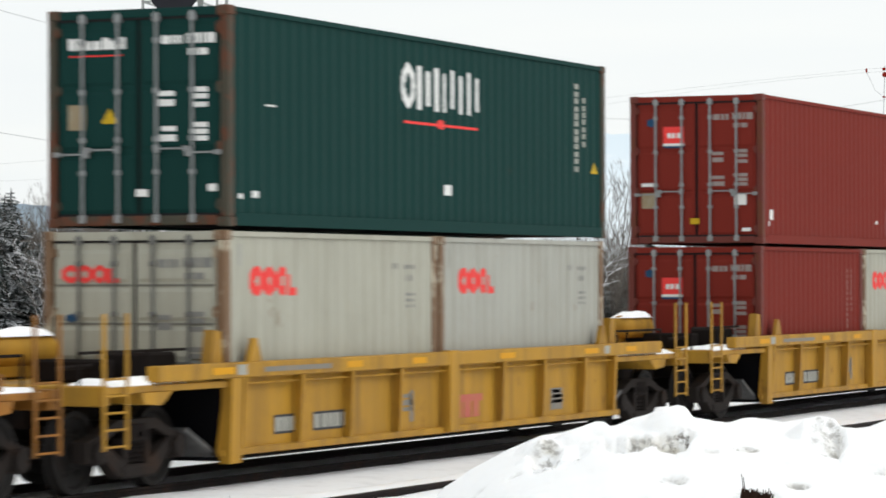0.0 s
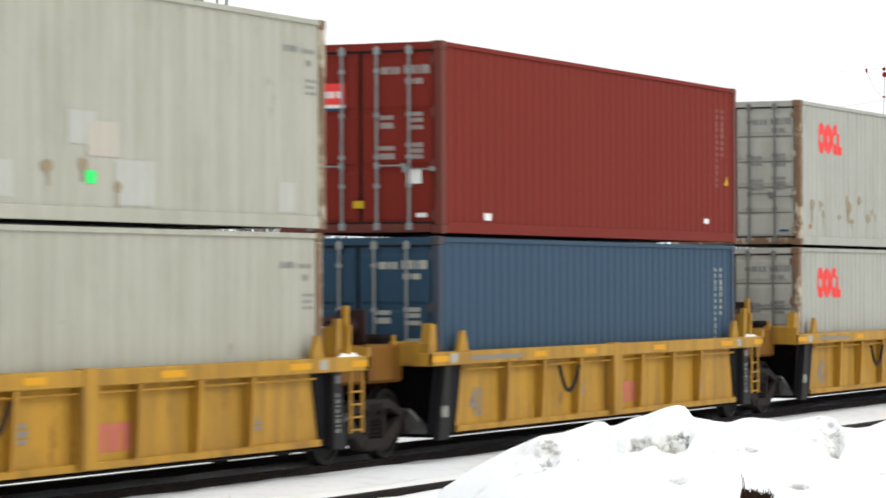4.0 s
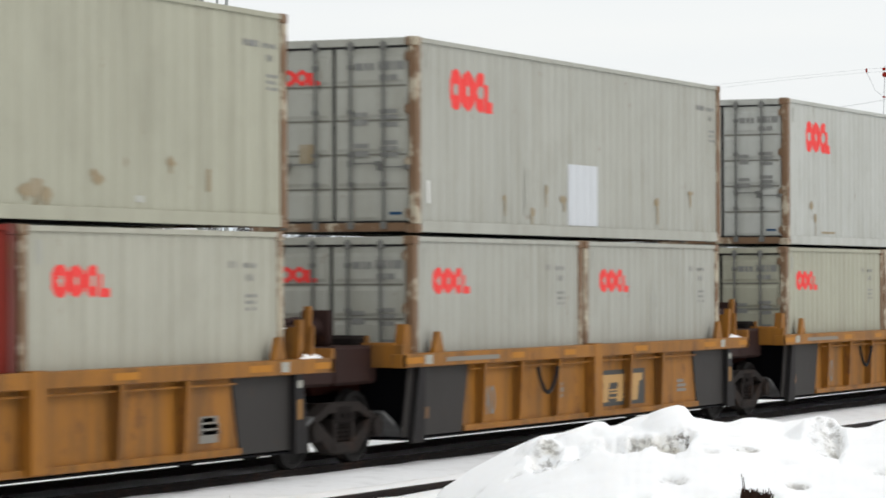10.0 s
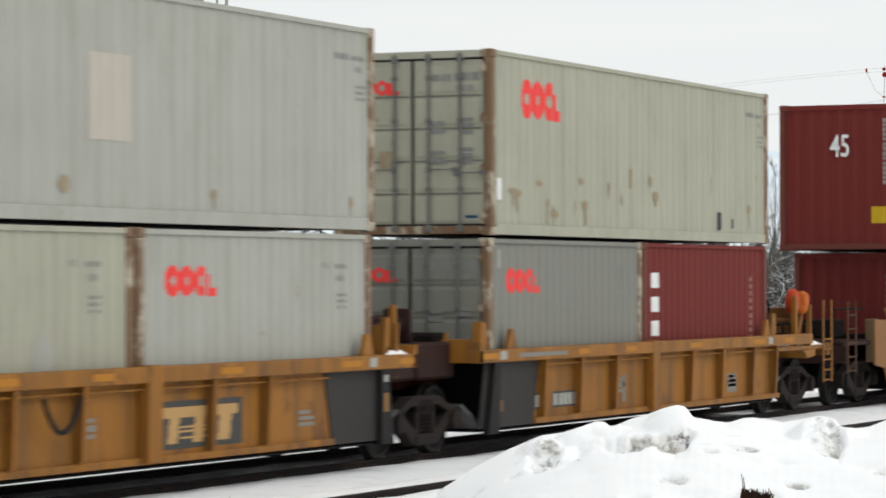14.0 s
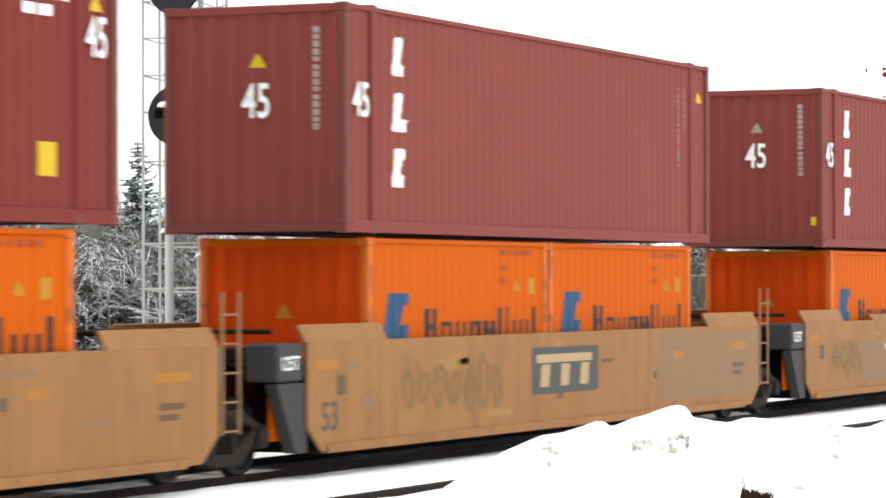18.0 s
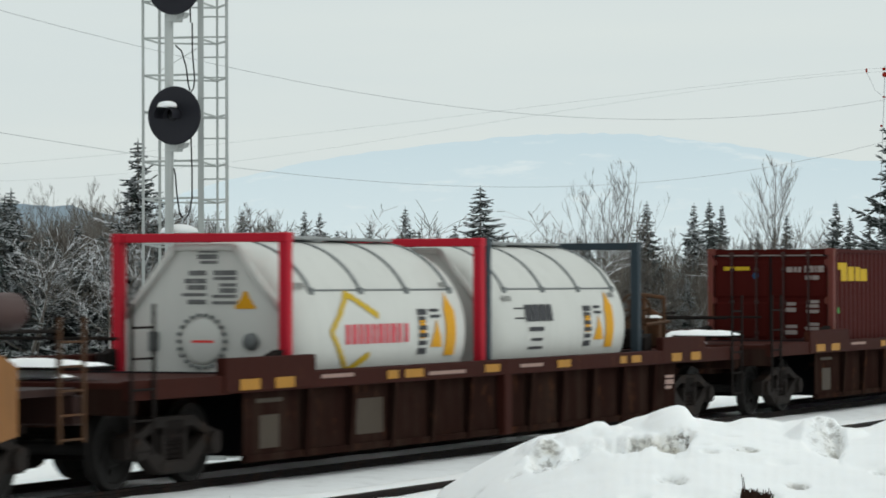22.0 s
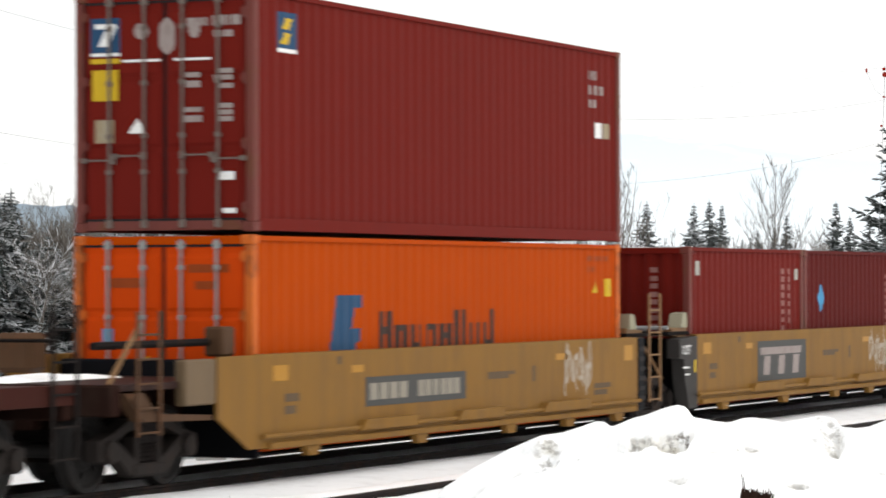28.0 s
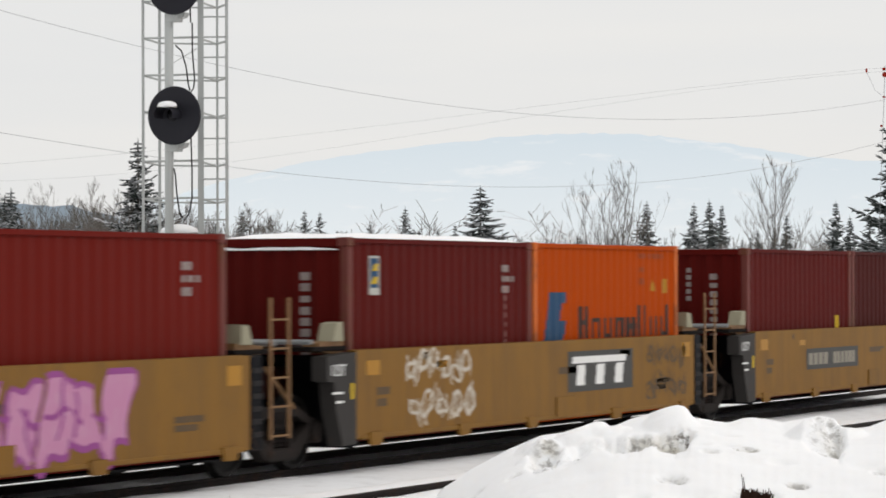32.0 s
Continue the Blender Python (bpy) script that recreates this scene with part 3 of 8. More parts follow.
# ---- signal mast ----
def build_signal():
    """A mast with two round searchlight heads between ladder and lattice, behind the train."""
    base = bearing(28.702, 48.5)
    turn = pose(base[0], base[1], -0.35, 0, 0, -61.3)
    t = thing("signal_mast", turn, "pale grey railway signal mast with ladder and black round targets", "railway signal")
    top = 8.072
    part("pole", Shape().rod((-0.068, 0, 0), (-0.068, 0, top), 0.066, 14), mast_paint, t, smooth=True)
    part("foundation", Shape().box(-0.6, 0.95, -0.4, 0.9, -0.2, 0.25, 0.03), mast_paint, t, "snow-topped concrete base")
    for x, y, r in ((-0.457, 0.3, 0.022), (-0.212, 0.75, 0.022), (0.406, 0.3, 0.045), (0.795, 0.22, 0.024), (0.660, 0.75, 0.018)):
        part("post", Shape().box(x - r, x + r, y - r, y + r, 0, top, 0.004), mast_paint, t)
    for i in range(22):
        z = 4.222 + 0.305 * (i - 8)
        if z > 0.1 and z < top:
            part("rung", Shape().rod((0.423, 0.26, z), (0.804, 0.22, z), 0.013, 6), mast_paint, t)
    for z in (7.395, 6.888, 6.338, 5.779, 5.229, 4.485, 3.926, 3.249, 2.572):
        s = Shape()
        s.rod((-0.457, 0.30, z), (0.406, 0.30, z + 0.02), 0.017, 6).rod((-0.457, 0.30, z), (-0.212, 0.75, z - 0.04), 0.017, 6)
        s.rod((-0.212, 0.75, z - 0.04), (0.660, 0.75, z - 0.05), 0.014, 6).rod((0.406, 0.30, z), (0.660, 0.75, z - 0.05), 0.017, 6)
        s.rod((0.660, 0.75, z - 0.05), (0.795, 0.22, z - 0.04), 0.017, 6)
        part("brace", s, mast_paint, t)
    part("brace", Shape().rod((-0.212, 0.75, 5.872), (0.355, 0.35, 6.194), 0.006, 5), mast_paint, t)
    for cz, name in ((5.153, "target"), (7.091, "target")):
        head = part(name, Shape().lathe([(0.05, -0.03), (0.395, -0.03), (0.43, -0.05), (0.437, -0.04), (0.435, -0.015), (0.05, 0.0)], (0.025, -0.16, cz), 40), signal_black, t, "matt black round signal target", True)
        head.matrix_basis = Matrix.Translation((0.02, -0.16, 0)) @ pose(0, 0, 0, 0, 0, -27) @ Matrix.Translation((-0.02, 0.16, 0))
        hood = Shape()
        n = 18
        pts = []
        for y in (-0.20, -0.30, -0.42, -0.50):
            for i in range(n + 1):
                a = math.pi * (-0.12 + 1.24 * i / n)
                pts.append((-0.005 + 0.15 * math.cos(a), y, cz + 0.005 + 0.13 * math.sin(a)))
        hood.sheet(pts, n + 1)
        inner = [(x * 1.0, y, z - 0.006) for x, y, z in pts]
        hood.sheet(inner, n + 1)
        part("hood", hood, signal_black, head, "black sun hood over the lens", True)
        part("lens", Shape().lathe([(0.02, -0.03), (0.085, -0.02), (0.09, 0.0)], (-0.005, -0.19, cz + 0.01), 20), lens_mat, head, "", True)
        part("snow_cap", Shape().lathe([(0.145, 0.0), (0.15, 0.02), (0.13, 0.06), (0.08, 0.085), (0.01, 0.095)], (-0.005, -0.36, cz + 0.115), 18, "z"), snow_clean, head, "cap of snow on the hood", True)
        part("bracket", Shape().box(-0.144, 0.034, -0.14, 0.08, cz - 0.53, cz - 0.40, 0.01).prism([(-0.068, cz - 0.40), (0.169, cz - 0.40), (0.118, cz - 0.47), (-0.068, cz - 0.52)], -0.1, 0.05), mast_paint, head)
        part("casing", Shape().lathe([(0.17, 0.0), (0.17, 0.22), (0.10, 0.30)], (0.025, -0.15, cz), 20), signal_black, head, "", True)
    for run in ([(0.279, 6.549), (0.279, 6.126), (0.313, 5.703), (0.296, 5.568), (0.254, 5.508)],
                [(0.025, 6.211), (0.118, 6.126), (0.186, 5.889), (0.220, 5.618), (0.245, 5.534)],
                [(0.254, 4.899), (0.271, 4.349), (0.271, 3.926), (0.220, 3.689), (0.161, 3.596), (0.085, 3.706), (0.042, 4.011), (0.025, 4.265), (0.000, 4.375)],
                [(0.237, 7.141), (0.245, 6.888), (0.254, 6.549)]):
        s = tube([(a, -0.05, b) for a, b in run], 0.013)
        part("cable", s, cable_black, t, "black looping cable")
    part("snow_cap", Shape().lathe([(0.30, 0.0), (0.26, 0.07), (0.12, 0.12), (0.02, 0.13)], (0.085, 0.3, 3.418), 16, "z"), snow_clean, t, "clump of snow on a bracket", True)


def build_cabinet():
    """The signal's apparatus case, behind the mast."""
    x, y = bearing(28.055, 47.4)
    t = thing("relay_cabinet", pose(x, y, -0.35, 0, 0, -61.3), "grey steel trackside relay cabinet behind the signal", "equipment cabinet")
    part("body", Shape().box(-0.20, 0.20, 0, 0.5, 0.15, 3.02, 0.012), mast_paint, t)
    part("door", Shape().box(-0.17, 0.17, -0.02, -0.003, 0.25, 2.9, 0.006), mast_paint, t, "flat steel door")
    part("handle", Shape().box(0.11, 0.13, -0.045, -0.021, 1.4, 1.6, 0.004), seal_black, t)
    part("roof", Shape().box(-0.24, 0.24, -0.05, 0.55, 3.022, 3.06, 0.01), mast_paint, t)
    part("snow", snow_pad(-0.23, 0.23, -0.04, 0.54, 3.06, 0.10, 9), snow_clean, t, "snow on the cabinet roof", True)
    part("plinth", Shape().box(-0.22, 0.22, -0.03, 0.53, -0.1, 0.148, 0.01), mast_paint, t)


# ---- woods ----
def limb(s, a, d, length, r, depth, rnd, up, kids, droop=0.0, thin=0.0009):
    """A limb of a bare tree with its twigs."""
    n = 3 if depth > 0 else 2
    p, v = Vector(a), Vector(d).normalized()
    pts = [(p.copy(), r)]
    for i in range(n):
        v = (v + Vector((rnd.uniform(-1, 1), rnd.uniform(-1, 1), rnd.uniform(-1, 1))) * 0.16 + Vector((0, 0, up - droop * i))).normalized()
        p = p + v * (length / n)
        pts.append((p.copy(), r * (1 - 0.8 * (i + 1) / n)))
    sides = 4 if depth > 1 else 3
    for (p0, r0), (p1, r1) in zip(pts[:-1], pts[1:]):
        s.rod(p0, p1, max(r0, thin), sides, max(r1, thin * 0.7))
    if depth > 0:
        for k in range(kids):
            f = rnd.uniform(0.2, 1.0)
            i = min(int(f * n), n - 1)
            base = pts[i][0].lerp(pts[i + 1][0], f * n - i)
            side = Vector((rnd.uniform(-1, 1), rnd.uniform(-1, 1), rnd.uniform(-0.2, 0.5))).normalized()
            limb(s, base, v * 0.7 + side * 0.65, length * rnd.uniform(0.35, 0.65), r * 0.45, depth - 1, rnd, up, kids, droop, thin)


def bare_tree(seed, kids=5, up=0.10, trunk=0.03, droop=0.0, stems=1, limbs=18, rise=(0.7, 1.5), long=0.44, thin=0.0015):
    """A leafless tree about one metre high, to be scaled; several stems make a bush."""
    rnd = random.Random(seed)
    trunk_s, crown = Shape(), Shape()
    for q in range(stems):
        spread = 0.3 if stems > 1 else 0.06
        lean = Vector((rnd.uniform(-spread, spread), rnd.uniform(-spread, spread), 1)).normalized()
        h = rnd.uniform(0.75, 1.0) if stems > 1 else 0.9
        p, pts = Vector((0, 0, -0.03)), []
        n = 7
        for i in range(n + 1):
            pts.append(p.copy())
            lean = (lean + Vector((rnd.uniform(-0.1, 0.1), rnd.uniform(-0.1, 0.1), 0.05))).normalized()
            p = p + lean * (h / n)
        for i in range(n):
            trunk_s.rod(pts[i], pts[i + 1], trunk * (1 - 0.92 * i / n), 6, trunk * (1 - 0.92 * (i + 1) / n))
        for k in range(limbs if stems == 1 else limbs // 3):
            f = rnd.uniform(0.2, 0.98)
            i = min(int(f * n), n - 1)
            base = pts[i].lerp(pts[i + 1], f * n - i)
            a = rnd.uniform(0, 6.28)
            limb(crown, base, (math.cos(a), math.sin(a), rnd.uniform(*rise)), (long - 0.30 * f) * rnd.uniform(0.7, 1.2), trunk * 0.26 * (1.1 - f), 2, rnd, up, kids, droop, thin)
    return trunk_s, crown


def slim_tree(seed, stems=1, limbs=44, wide=0.30, trunk=0.010, low=0.16, thin=0.0007, twigs=7):
    """A leafless tree about one metre high with a straight stem, limbs that climb close to it and fine twigs; several stems make a clump."""
    rnd = random.Random(seed)
    trunk_s, crown = Shape(), Shape()

    def branch(a, d, length, r, depth):
        pts, v, p = [Vector(a)], Vector(d).normalized(), Vector(a)
        n = 4 if depth else 2
        for i in range(n):
            v = (v + Vector((rnd.uniform(-1, 1), rnd.uniform(-1, 1), rnd.uniform(-0.6, 1))) * 0.10 + Vector((0, 0, 0.10))).normalized()
            p = p + v * (length / n)
            pts.append(p.copy())
        for i in range(n):
            crown.rod(pts[i], pts[i + 1], max(r * (1 - 0.85 * i / n), thin), 3, max(r * (1 - 0.85 * (i + 1) / n), thin * 0.7))
        if depth:
            for k in range(twigs if depth == 2 else 5):
                f = rnd.uniform(0.18, 1.0)
                i = min(int(f * n), n - 1)
                base = pts[i].lerp(pts[i + 1], f * n - i)
                side = Vector((rnd.uniform(-1, 1), rnd.uniform(-1, 1), rnd.uniform(0.0, 0.7)))
                branch(base, v + side * 0.75, length * rnd.uniform(0.25, 0.55) * (1.2 - 0.5 * f), r * 0.5, depth - 1)

    for q in range(stems):
        a = rnd.uniform(0, 6.28)
        tilt = rnd.uniform(0.10, 0.28) if stems > 1 else 0.02
        lean = Vector((math.cos(a) * tilt, math.sin(a) * tilt, 1)).normalized()
        h = rnd.uniform(0.72, 1.0) if stems > 1 else 1.0
        p, pts, n = Vector((0.012 * q, 0, -0.03)), [], 9
        for i in range(n + 1):
            pts.append(p.copy())
            lean = (lean + Vector((rnd.uniform(-0.05, 0.05), rnd.uniform(-0.05, 0.05), 0.05))).normalized()
            p = p + lean * (h / n)
        for i in range(n):
            trunk_s.rod(pts[i], pts[i + 1], max(trunk * (1 - 0.95 * i / n), thin), 5, max(trunk * (1 - 0.95 * (i + 1) / n), thin))
        for k in range(max(6, limbs // stems)):
            f = low + (0.97 - low) * (k + rnd.random()) / max(6, limbs // stems)
            i = min(int(f * n), n - 1)
            base = pts[i].lerp(pts[i + 1], f * n - i)
            a = rnd.uniform(0, 6.28)
            g = (f - low) / (1 - low)
            reach = wide * (0.22 + 0.78 * math.sin(math.pi * (0.10 + 0.90 * g ** 0.75))) * (1.0 - 0.45 * g)
            branch(base, (math.cos(a), math.sin(a), rnd.uniform(0.45, 1.0) + 0.5 * g), reach * rnd.uniform(0.75, 1.25), trunk * 0.34 * (1.15 - f), 2)
    return trunk_s, crown


def conifer(seed, width=0.3, gaps=0.0, power=0.9):
    """A spruce about one metre high: uneven boughs in loose tiers that sag and turn up, set with sprays of needles."""
    rnd = random.Random(seed)
    trunk_s, crown = Shape(), Shape()
    trunk_s.rod((0, 0, -0.03), (0, 0, 0.99), 0.013, 6, 0.0015)
    sector = [rnd.uniform(0.7, 1.2) for q in range(7)]

    def spray(a, b, w):
        mid = a.lerp(b, 0.45)
        e = (b - a).cross(Vector((0, 0, 1)))
        e = (e.normalized() if e.length > 1e-6 else Vector((1, 0, 0))) * w
        t = Vector((0, 0, w * 0.5))
        crown.add([tuple(a), tuple(mid + e), tuple(b), tuple(mid - e), tuple(mid + t), tuple(mid - t * 1.4)], [(0, 1, 4), (1, 2, 4), (2, 3, 4), (3, 0, 4), (1, 0, 5), (2, 1, 5), (3, 2, 5), (0, 3, 5)])

    z = 0.10
    while z < 0.99:
        tier = width * (1 - z) ** power * rnd.uniform(0.8, 1.12) + 0.008
        count = max(3, int(4 + 7 * min(1.0, (1 - z) * 2)))
        for q in range(count):
            if rnd.random() < gaps:
                continue
            a = 6.2832 * (q + rnd.uniform(-0.45, 0.45)) / count + z * 40
            reach = tier * rnd.uniform(0.6, 1.15) * sector[int(a * 7 / 6.2832) % 7]
            z0 = z + rnd.uniform(-0.022, 0.022) * min(1.0, 3 * (1 - z))
            d = Vector((math.cos(a), math.sin(a), 0))
            side = Vector((-d.y, d.x, 0))
            sag, lift = rnd.uniform(-0.15, 0.6), rnd.uniform(0.0, 0.5)
            n = max(3, min(11, int(reach / 0.019)))
            prev = Vector((0, 0, z0))
            for i in range(1, n + 1):
                f = i / n
                p = Vector((0, 0, z0 - sag * reach * f + lift * reach * f * f)) + d * (reach * f)
                w = reach * 0.30 * (1.15 - f) + 0.008
                spray(prev, p + d * 0.008, 0.005 + 0.16 * w)
                for sgn in (-1, 1):
                    tip = p + side * (sgn * w * rnd.uniform(0.7, 1.3)) + d * (w * rnd.uniform(0.3, 0.9)) + Vector((0, 0, rnd.uniform(-0.7, 0.3) * w))
                    spray(prev.lerp(p, 0.5), tip, 0.003 + 0.14 * w)
                prev = p
        z += (0.016 + 0.026 * (1 - z)) * rnd.uniform(0.7, 1.25)
    crown.rod((0, 0, 0.95), (0, 0, 1.01), 0.004, 4, 0.001)
    return trunk_s, crown


def build_woods():
    def tree(name, shapes, barks, leaves, label, category, group):
        t = thing(name, pose(0, 0, -50), label, category, group)
        part("trunk", shapes[0], barks, t)
        part("crown", shapes[1], leaves, t)
        return t

    firs = [tree("spruce_tree", conifer(11 + i, (0.30, 0.38, 0.26, 0.34, 0.28)[i], 0.10 * (i % 2)), bark, needles, "dark green spruce tree with snow on its boughs", "tree", "spruces behind the railway") for i in range(5)]
    firs_far = [tree("spruce_tree", conifer(31 + i, 0.24 + 0.05 * i), bark_far, needles_far, "distant spruce tree dusted with snow, haze painted into its colour", "tree", "distant spruces") for i in range(2)]
    bares = [tree("bare_tree", slim_tree(50 + i, (1, 2, 3, 1)[i], 36, 0.42, 0.012, 0.10, 0.0009, 6), bark_snow if i == 1 else bark, bark_snow if i == 1 else bark, "leafless grey tree with snow on its branches", "tree", "leafless trees behind the railway") for i in range(4)]
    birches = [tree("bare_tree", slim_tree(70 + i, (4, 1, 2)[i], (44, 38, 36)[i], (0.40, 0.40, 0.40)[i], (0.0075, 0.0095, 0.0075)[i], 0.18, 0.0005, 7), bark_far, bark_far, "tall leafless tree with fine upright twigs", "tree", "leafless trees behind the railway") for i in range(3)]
    shrubs = [tree("bare_shrub", slim_tree(90 + i, 5, 40, 0.50, 0.010, 0.05, 0.0018, 6), bark_snow if i == 1 else bark, bark_snow if i == 1 else bark, "tangled leafless shrub covered in snow", "shrub", "snowy shrubs behind the railway") for i in range(4)]

    laden = [tree("bare_tree", bare_tree(120 + i, 4, 0.02, 0.016, 0.04, 1, 15, (0.5, 1.2), 0.60, 0.0019), bark_snow, bark_snow, "leafless tree with white snow along its limbs", "tree", "leafless trees behind the railway") for i in range(3)]

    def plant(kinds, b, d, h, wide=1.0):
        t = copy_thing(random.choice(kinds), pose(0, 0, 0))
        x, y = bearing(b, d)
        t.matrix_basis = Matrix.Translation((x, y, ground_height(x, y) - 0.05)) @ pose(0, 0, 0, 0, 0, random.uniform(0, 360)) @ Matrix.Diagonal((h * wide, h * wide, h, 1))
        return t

    random.seed(21)
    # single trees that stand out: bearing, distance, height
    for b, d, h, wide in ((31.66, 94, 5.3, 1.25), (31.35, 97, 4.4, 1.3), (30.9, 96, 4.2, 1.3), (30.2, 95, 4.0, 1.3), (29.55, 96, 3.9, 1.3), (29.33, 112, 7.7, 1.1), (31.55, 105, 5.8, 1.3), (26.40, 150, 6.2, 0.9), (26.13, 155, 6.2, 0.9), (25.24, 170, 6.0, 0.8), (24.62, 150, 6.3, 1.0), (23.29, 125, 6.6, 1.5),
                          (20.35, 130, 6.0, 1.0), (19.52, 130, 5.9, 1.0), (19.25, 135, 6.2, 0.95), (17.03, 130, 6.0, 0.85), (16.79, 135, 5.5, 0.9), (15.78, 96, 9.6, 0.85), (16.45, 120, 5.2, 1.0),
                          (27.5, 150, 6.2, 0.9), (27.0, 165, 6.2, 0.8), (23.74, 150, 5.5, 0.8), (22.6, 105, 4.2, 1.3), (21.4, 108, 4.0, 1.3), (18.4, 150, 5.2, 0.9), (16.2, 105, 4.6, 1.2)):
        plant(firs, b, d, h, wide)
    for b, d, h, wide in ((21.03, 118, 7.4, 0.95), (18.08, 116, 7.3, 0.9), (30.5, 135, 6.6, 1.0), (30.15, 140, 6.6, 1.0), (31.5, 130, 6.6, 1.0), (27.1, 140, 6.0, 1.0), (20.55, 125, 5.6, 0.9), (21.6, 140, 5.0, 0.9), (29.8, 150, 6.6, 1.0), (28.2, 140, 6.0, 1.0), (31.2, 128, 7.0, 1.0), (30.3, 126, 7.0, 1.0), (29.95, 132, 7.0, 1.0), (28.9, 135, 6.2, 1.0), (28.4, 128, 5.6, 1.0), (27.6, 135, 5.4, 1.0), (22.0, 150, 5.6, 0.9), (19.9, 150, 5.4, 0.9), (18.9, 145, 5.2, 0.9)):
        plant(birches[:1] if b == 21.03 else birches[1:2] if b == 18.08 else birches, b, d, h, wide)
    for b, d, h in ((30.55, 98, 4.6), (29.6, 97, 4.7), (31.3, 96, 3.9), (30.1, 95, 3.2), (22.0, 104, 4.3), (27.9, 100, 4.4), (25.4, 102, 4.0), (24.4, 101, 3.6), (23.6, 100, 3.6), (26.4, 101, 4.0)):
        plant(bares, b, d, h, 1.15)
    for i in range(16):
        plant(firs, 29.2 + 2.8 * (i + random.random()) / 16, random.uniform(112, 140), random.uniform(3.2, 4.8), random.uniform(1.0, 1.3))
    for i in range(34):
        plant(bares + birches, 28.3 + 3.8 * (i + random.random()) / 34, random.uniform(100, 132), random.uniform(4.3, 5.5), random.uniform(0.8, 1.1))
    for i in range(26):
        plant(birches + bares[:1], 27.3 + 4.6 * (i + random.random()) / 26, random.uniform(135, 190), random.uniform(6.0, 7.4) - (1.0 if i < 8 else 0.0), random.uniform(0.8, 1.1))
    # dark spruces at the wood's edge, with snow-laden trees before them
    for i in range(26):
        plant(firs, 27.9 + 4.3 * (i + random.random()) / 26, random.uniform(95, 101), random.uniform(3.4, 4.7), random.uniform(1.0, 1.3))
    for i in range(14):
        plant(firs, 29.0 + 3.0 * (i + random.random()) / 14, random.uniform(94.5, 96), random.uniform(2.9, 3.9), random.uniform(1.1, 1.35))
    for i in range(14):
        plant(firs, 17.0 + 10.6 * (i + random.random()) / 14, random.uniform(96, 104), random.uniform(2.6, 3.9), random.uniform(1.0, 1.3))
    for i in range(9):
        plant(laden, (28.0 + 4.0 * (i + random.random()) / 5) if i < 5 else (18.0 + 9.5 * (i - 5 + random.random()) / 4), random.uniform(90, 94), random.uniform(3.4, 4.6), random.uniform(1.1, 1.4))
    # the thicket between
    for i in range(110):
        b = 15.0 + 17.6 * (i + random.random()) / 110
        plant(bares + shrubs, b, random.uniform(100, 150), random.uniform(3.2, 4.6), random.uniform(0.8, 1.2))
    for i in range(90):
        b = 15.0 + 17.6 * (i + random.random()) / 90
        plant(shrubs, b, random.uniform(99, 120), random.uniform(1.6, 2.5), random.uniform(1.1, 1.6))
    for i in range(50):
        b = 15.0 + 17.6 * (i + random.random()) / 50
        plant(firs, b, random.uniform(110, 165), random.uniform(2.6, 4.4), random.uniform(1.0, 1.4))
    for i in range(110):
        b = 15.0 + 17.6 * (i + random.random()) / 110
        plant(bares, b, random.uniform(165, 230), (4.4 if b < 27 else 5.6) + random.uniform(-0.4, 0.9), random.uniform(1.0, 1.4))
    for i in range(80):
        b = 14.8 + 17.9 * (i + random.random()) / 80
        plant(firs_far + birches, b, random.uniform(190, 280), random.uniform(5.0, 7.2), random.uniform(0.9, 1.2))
    for t in laden + firs + firs_far + bares + birches + shrubs:
        for o in list(t.children):
            bpy.data.objects.remove(o)
        bpy.data.objects.remove(t)
    # sign by the track beyond
    x, y = bearing(22.19, 88)
    sign = thing("track_sign", pose(x, y, -0.4, 0, 0, -66), "small red and white sign on a post in the snow", "sign")
    part("post", Shape().rod((0, 0, 0), (0, 0, 2.0), 0.04, 8), mast_paint, sign)
    part("plate", Shape().box(-0.11, 0.11, -0.06, -0.04, 1.75, 2.05, 0.004), mark_red, sign, "red plate")
    part("plate", Shape().box(-0.12, 0.12, -0.06, -0.04, 1.42, 1.70, 0.004), mark_white, sign, "white plate with faded bars")


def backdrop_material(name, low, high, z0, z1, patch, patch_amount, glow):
    """Far country that glows by itself; haze is painted in as colours paling downwards."""
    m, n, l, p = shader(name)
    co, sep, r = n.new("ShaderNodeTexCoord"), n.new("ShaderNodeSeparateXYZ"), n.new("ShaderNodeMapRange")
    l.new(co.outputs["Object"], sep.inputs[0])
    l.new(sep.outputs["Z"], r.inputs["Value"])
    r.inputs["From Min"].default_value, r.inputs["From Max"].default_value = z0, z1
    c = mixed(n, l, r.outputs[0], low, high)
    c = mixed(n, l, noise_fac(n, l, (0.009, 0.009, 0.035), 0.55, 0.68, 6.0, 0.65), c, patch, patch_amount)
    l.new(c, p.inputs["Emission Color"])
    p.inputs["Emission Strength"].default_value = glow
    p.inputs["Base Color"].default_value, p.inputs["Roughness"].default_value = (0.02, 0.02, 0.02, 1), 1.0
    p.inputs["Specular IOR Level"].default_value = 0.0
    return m


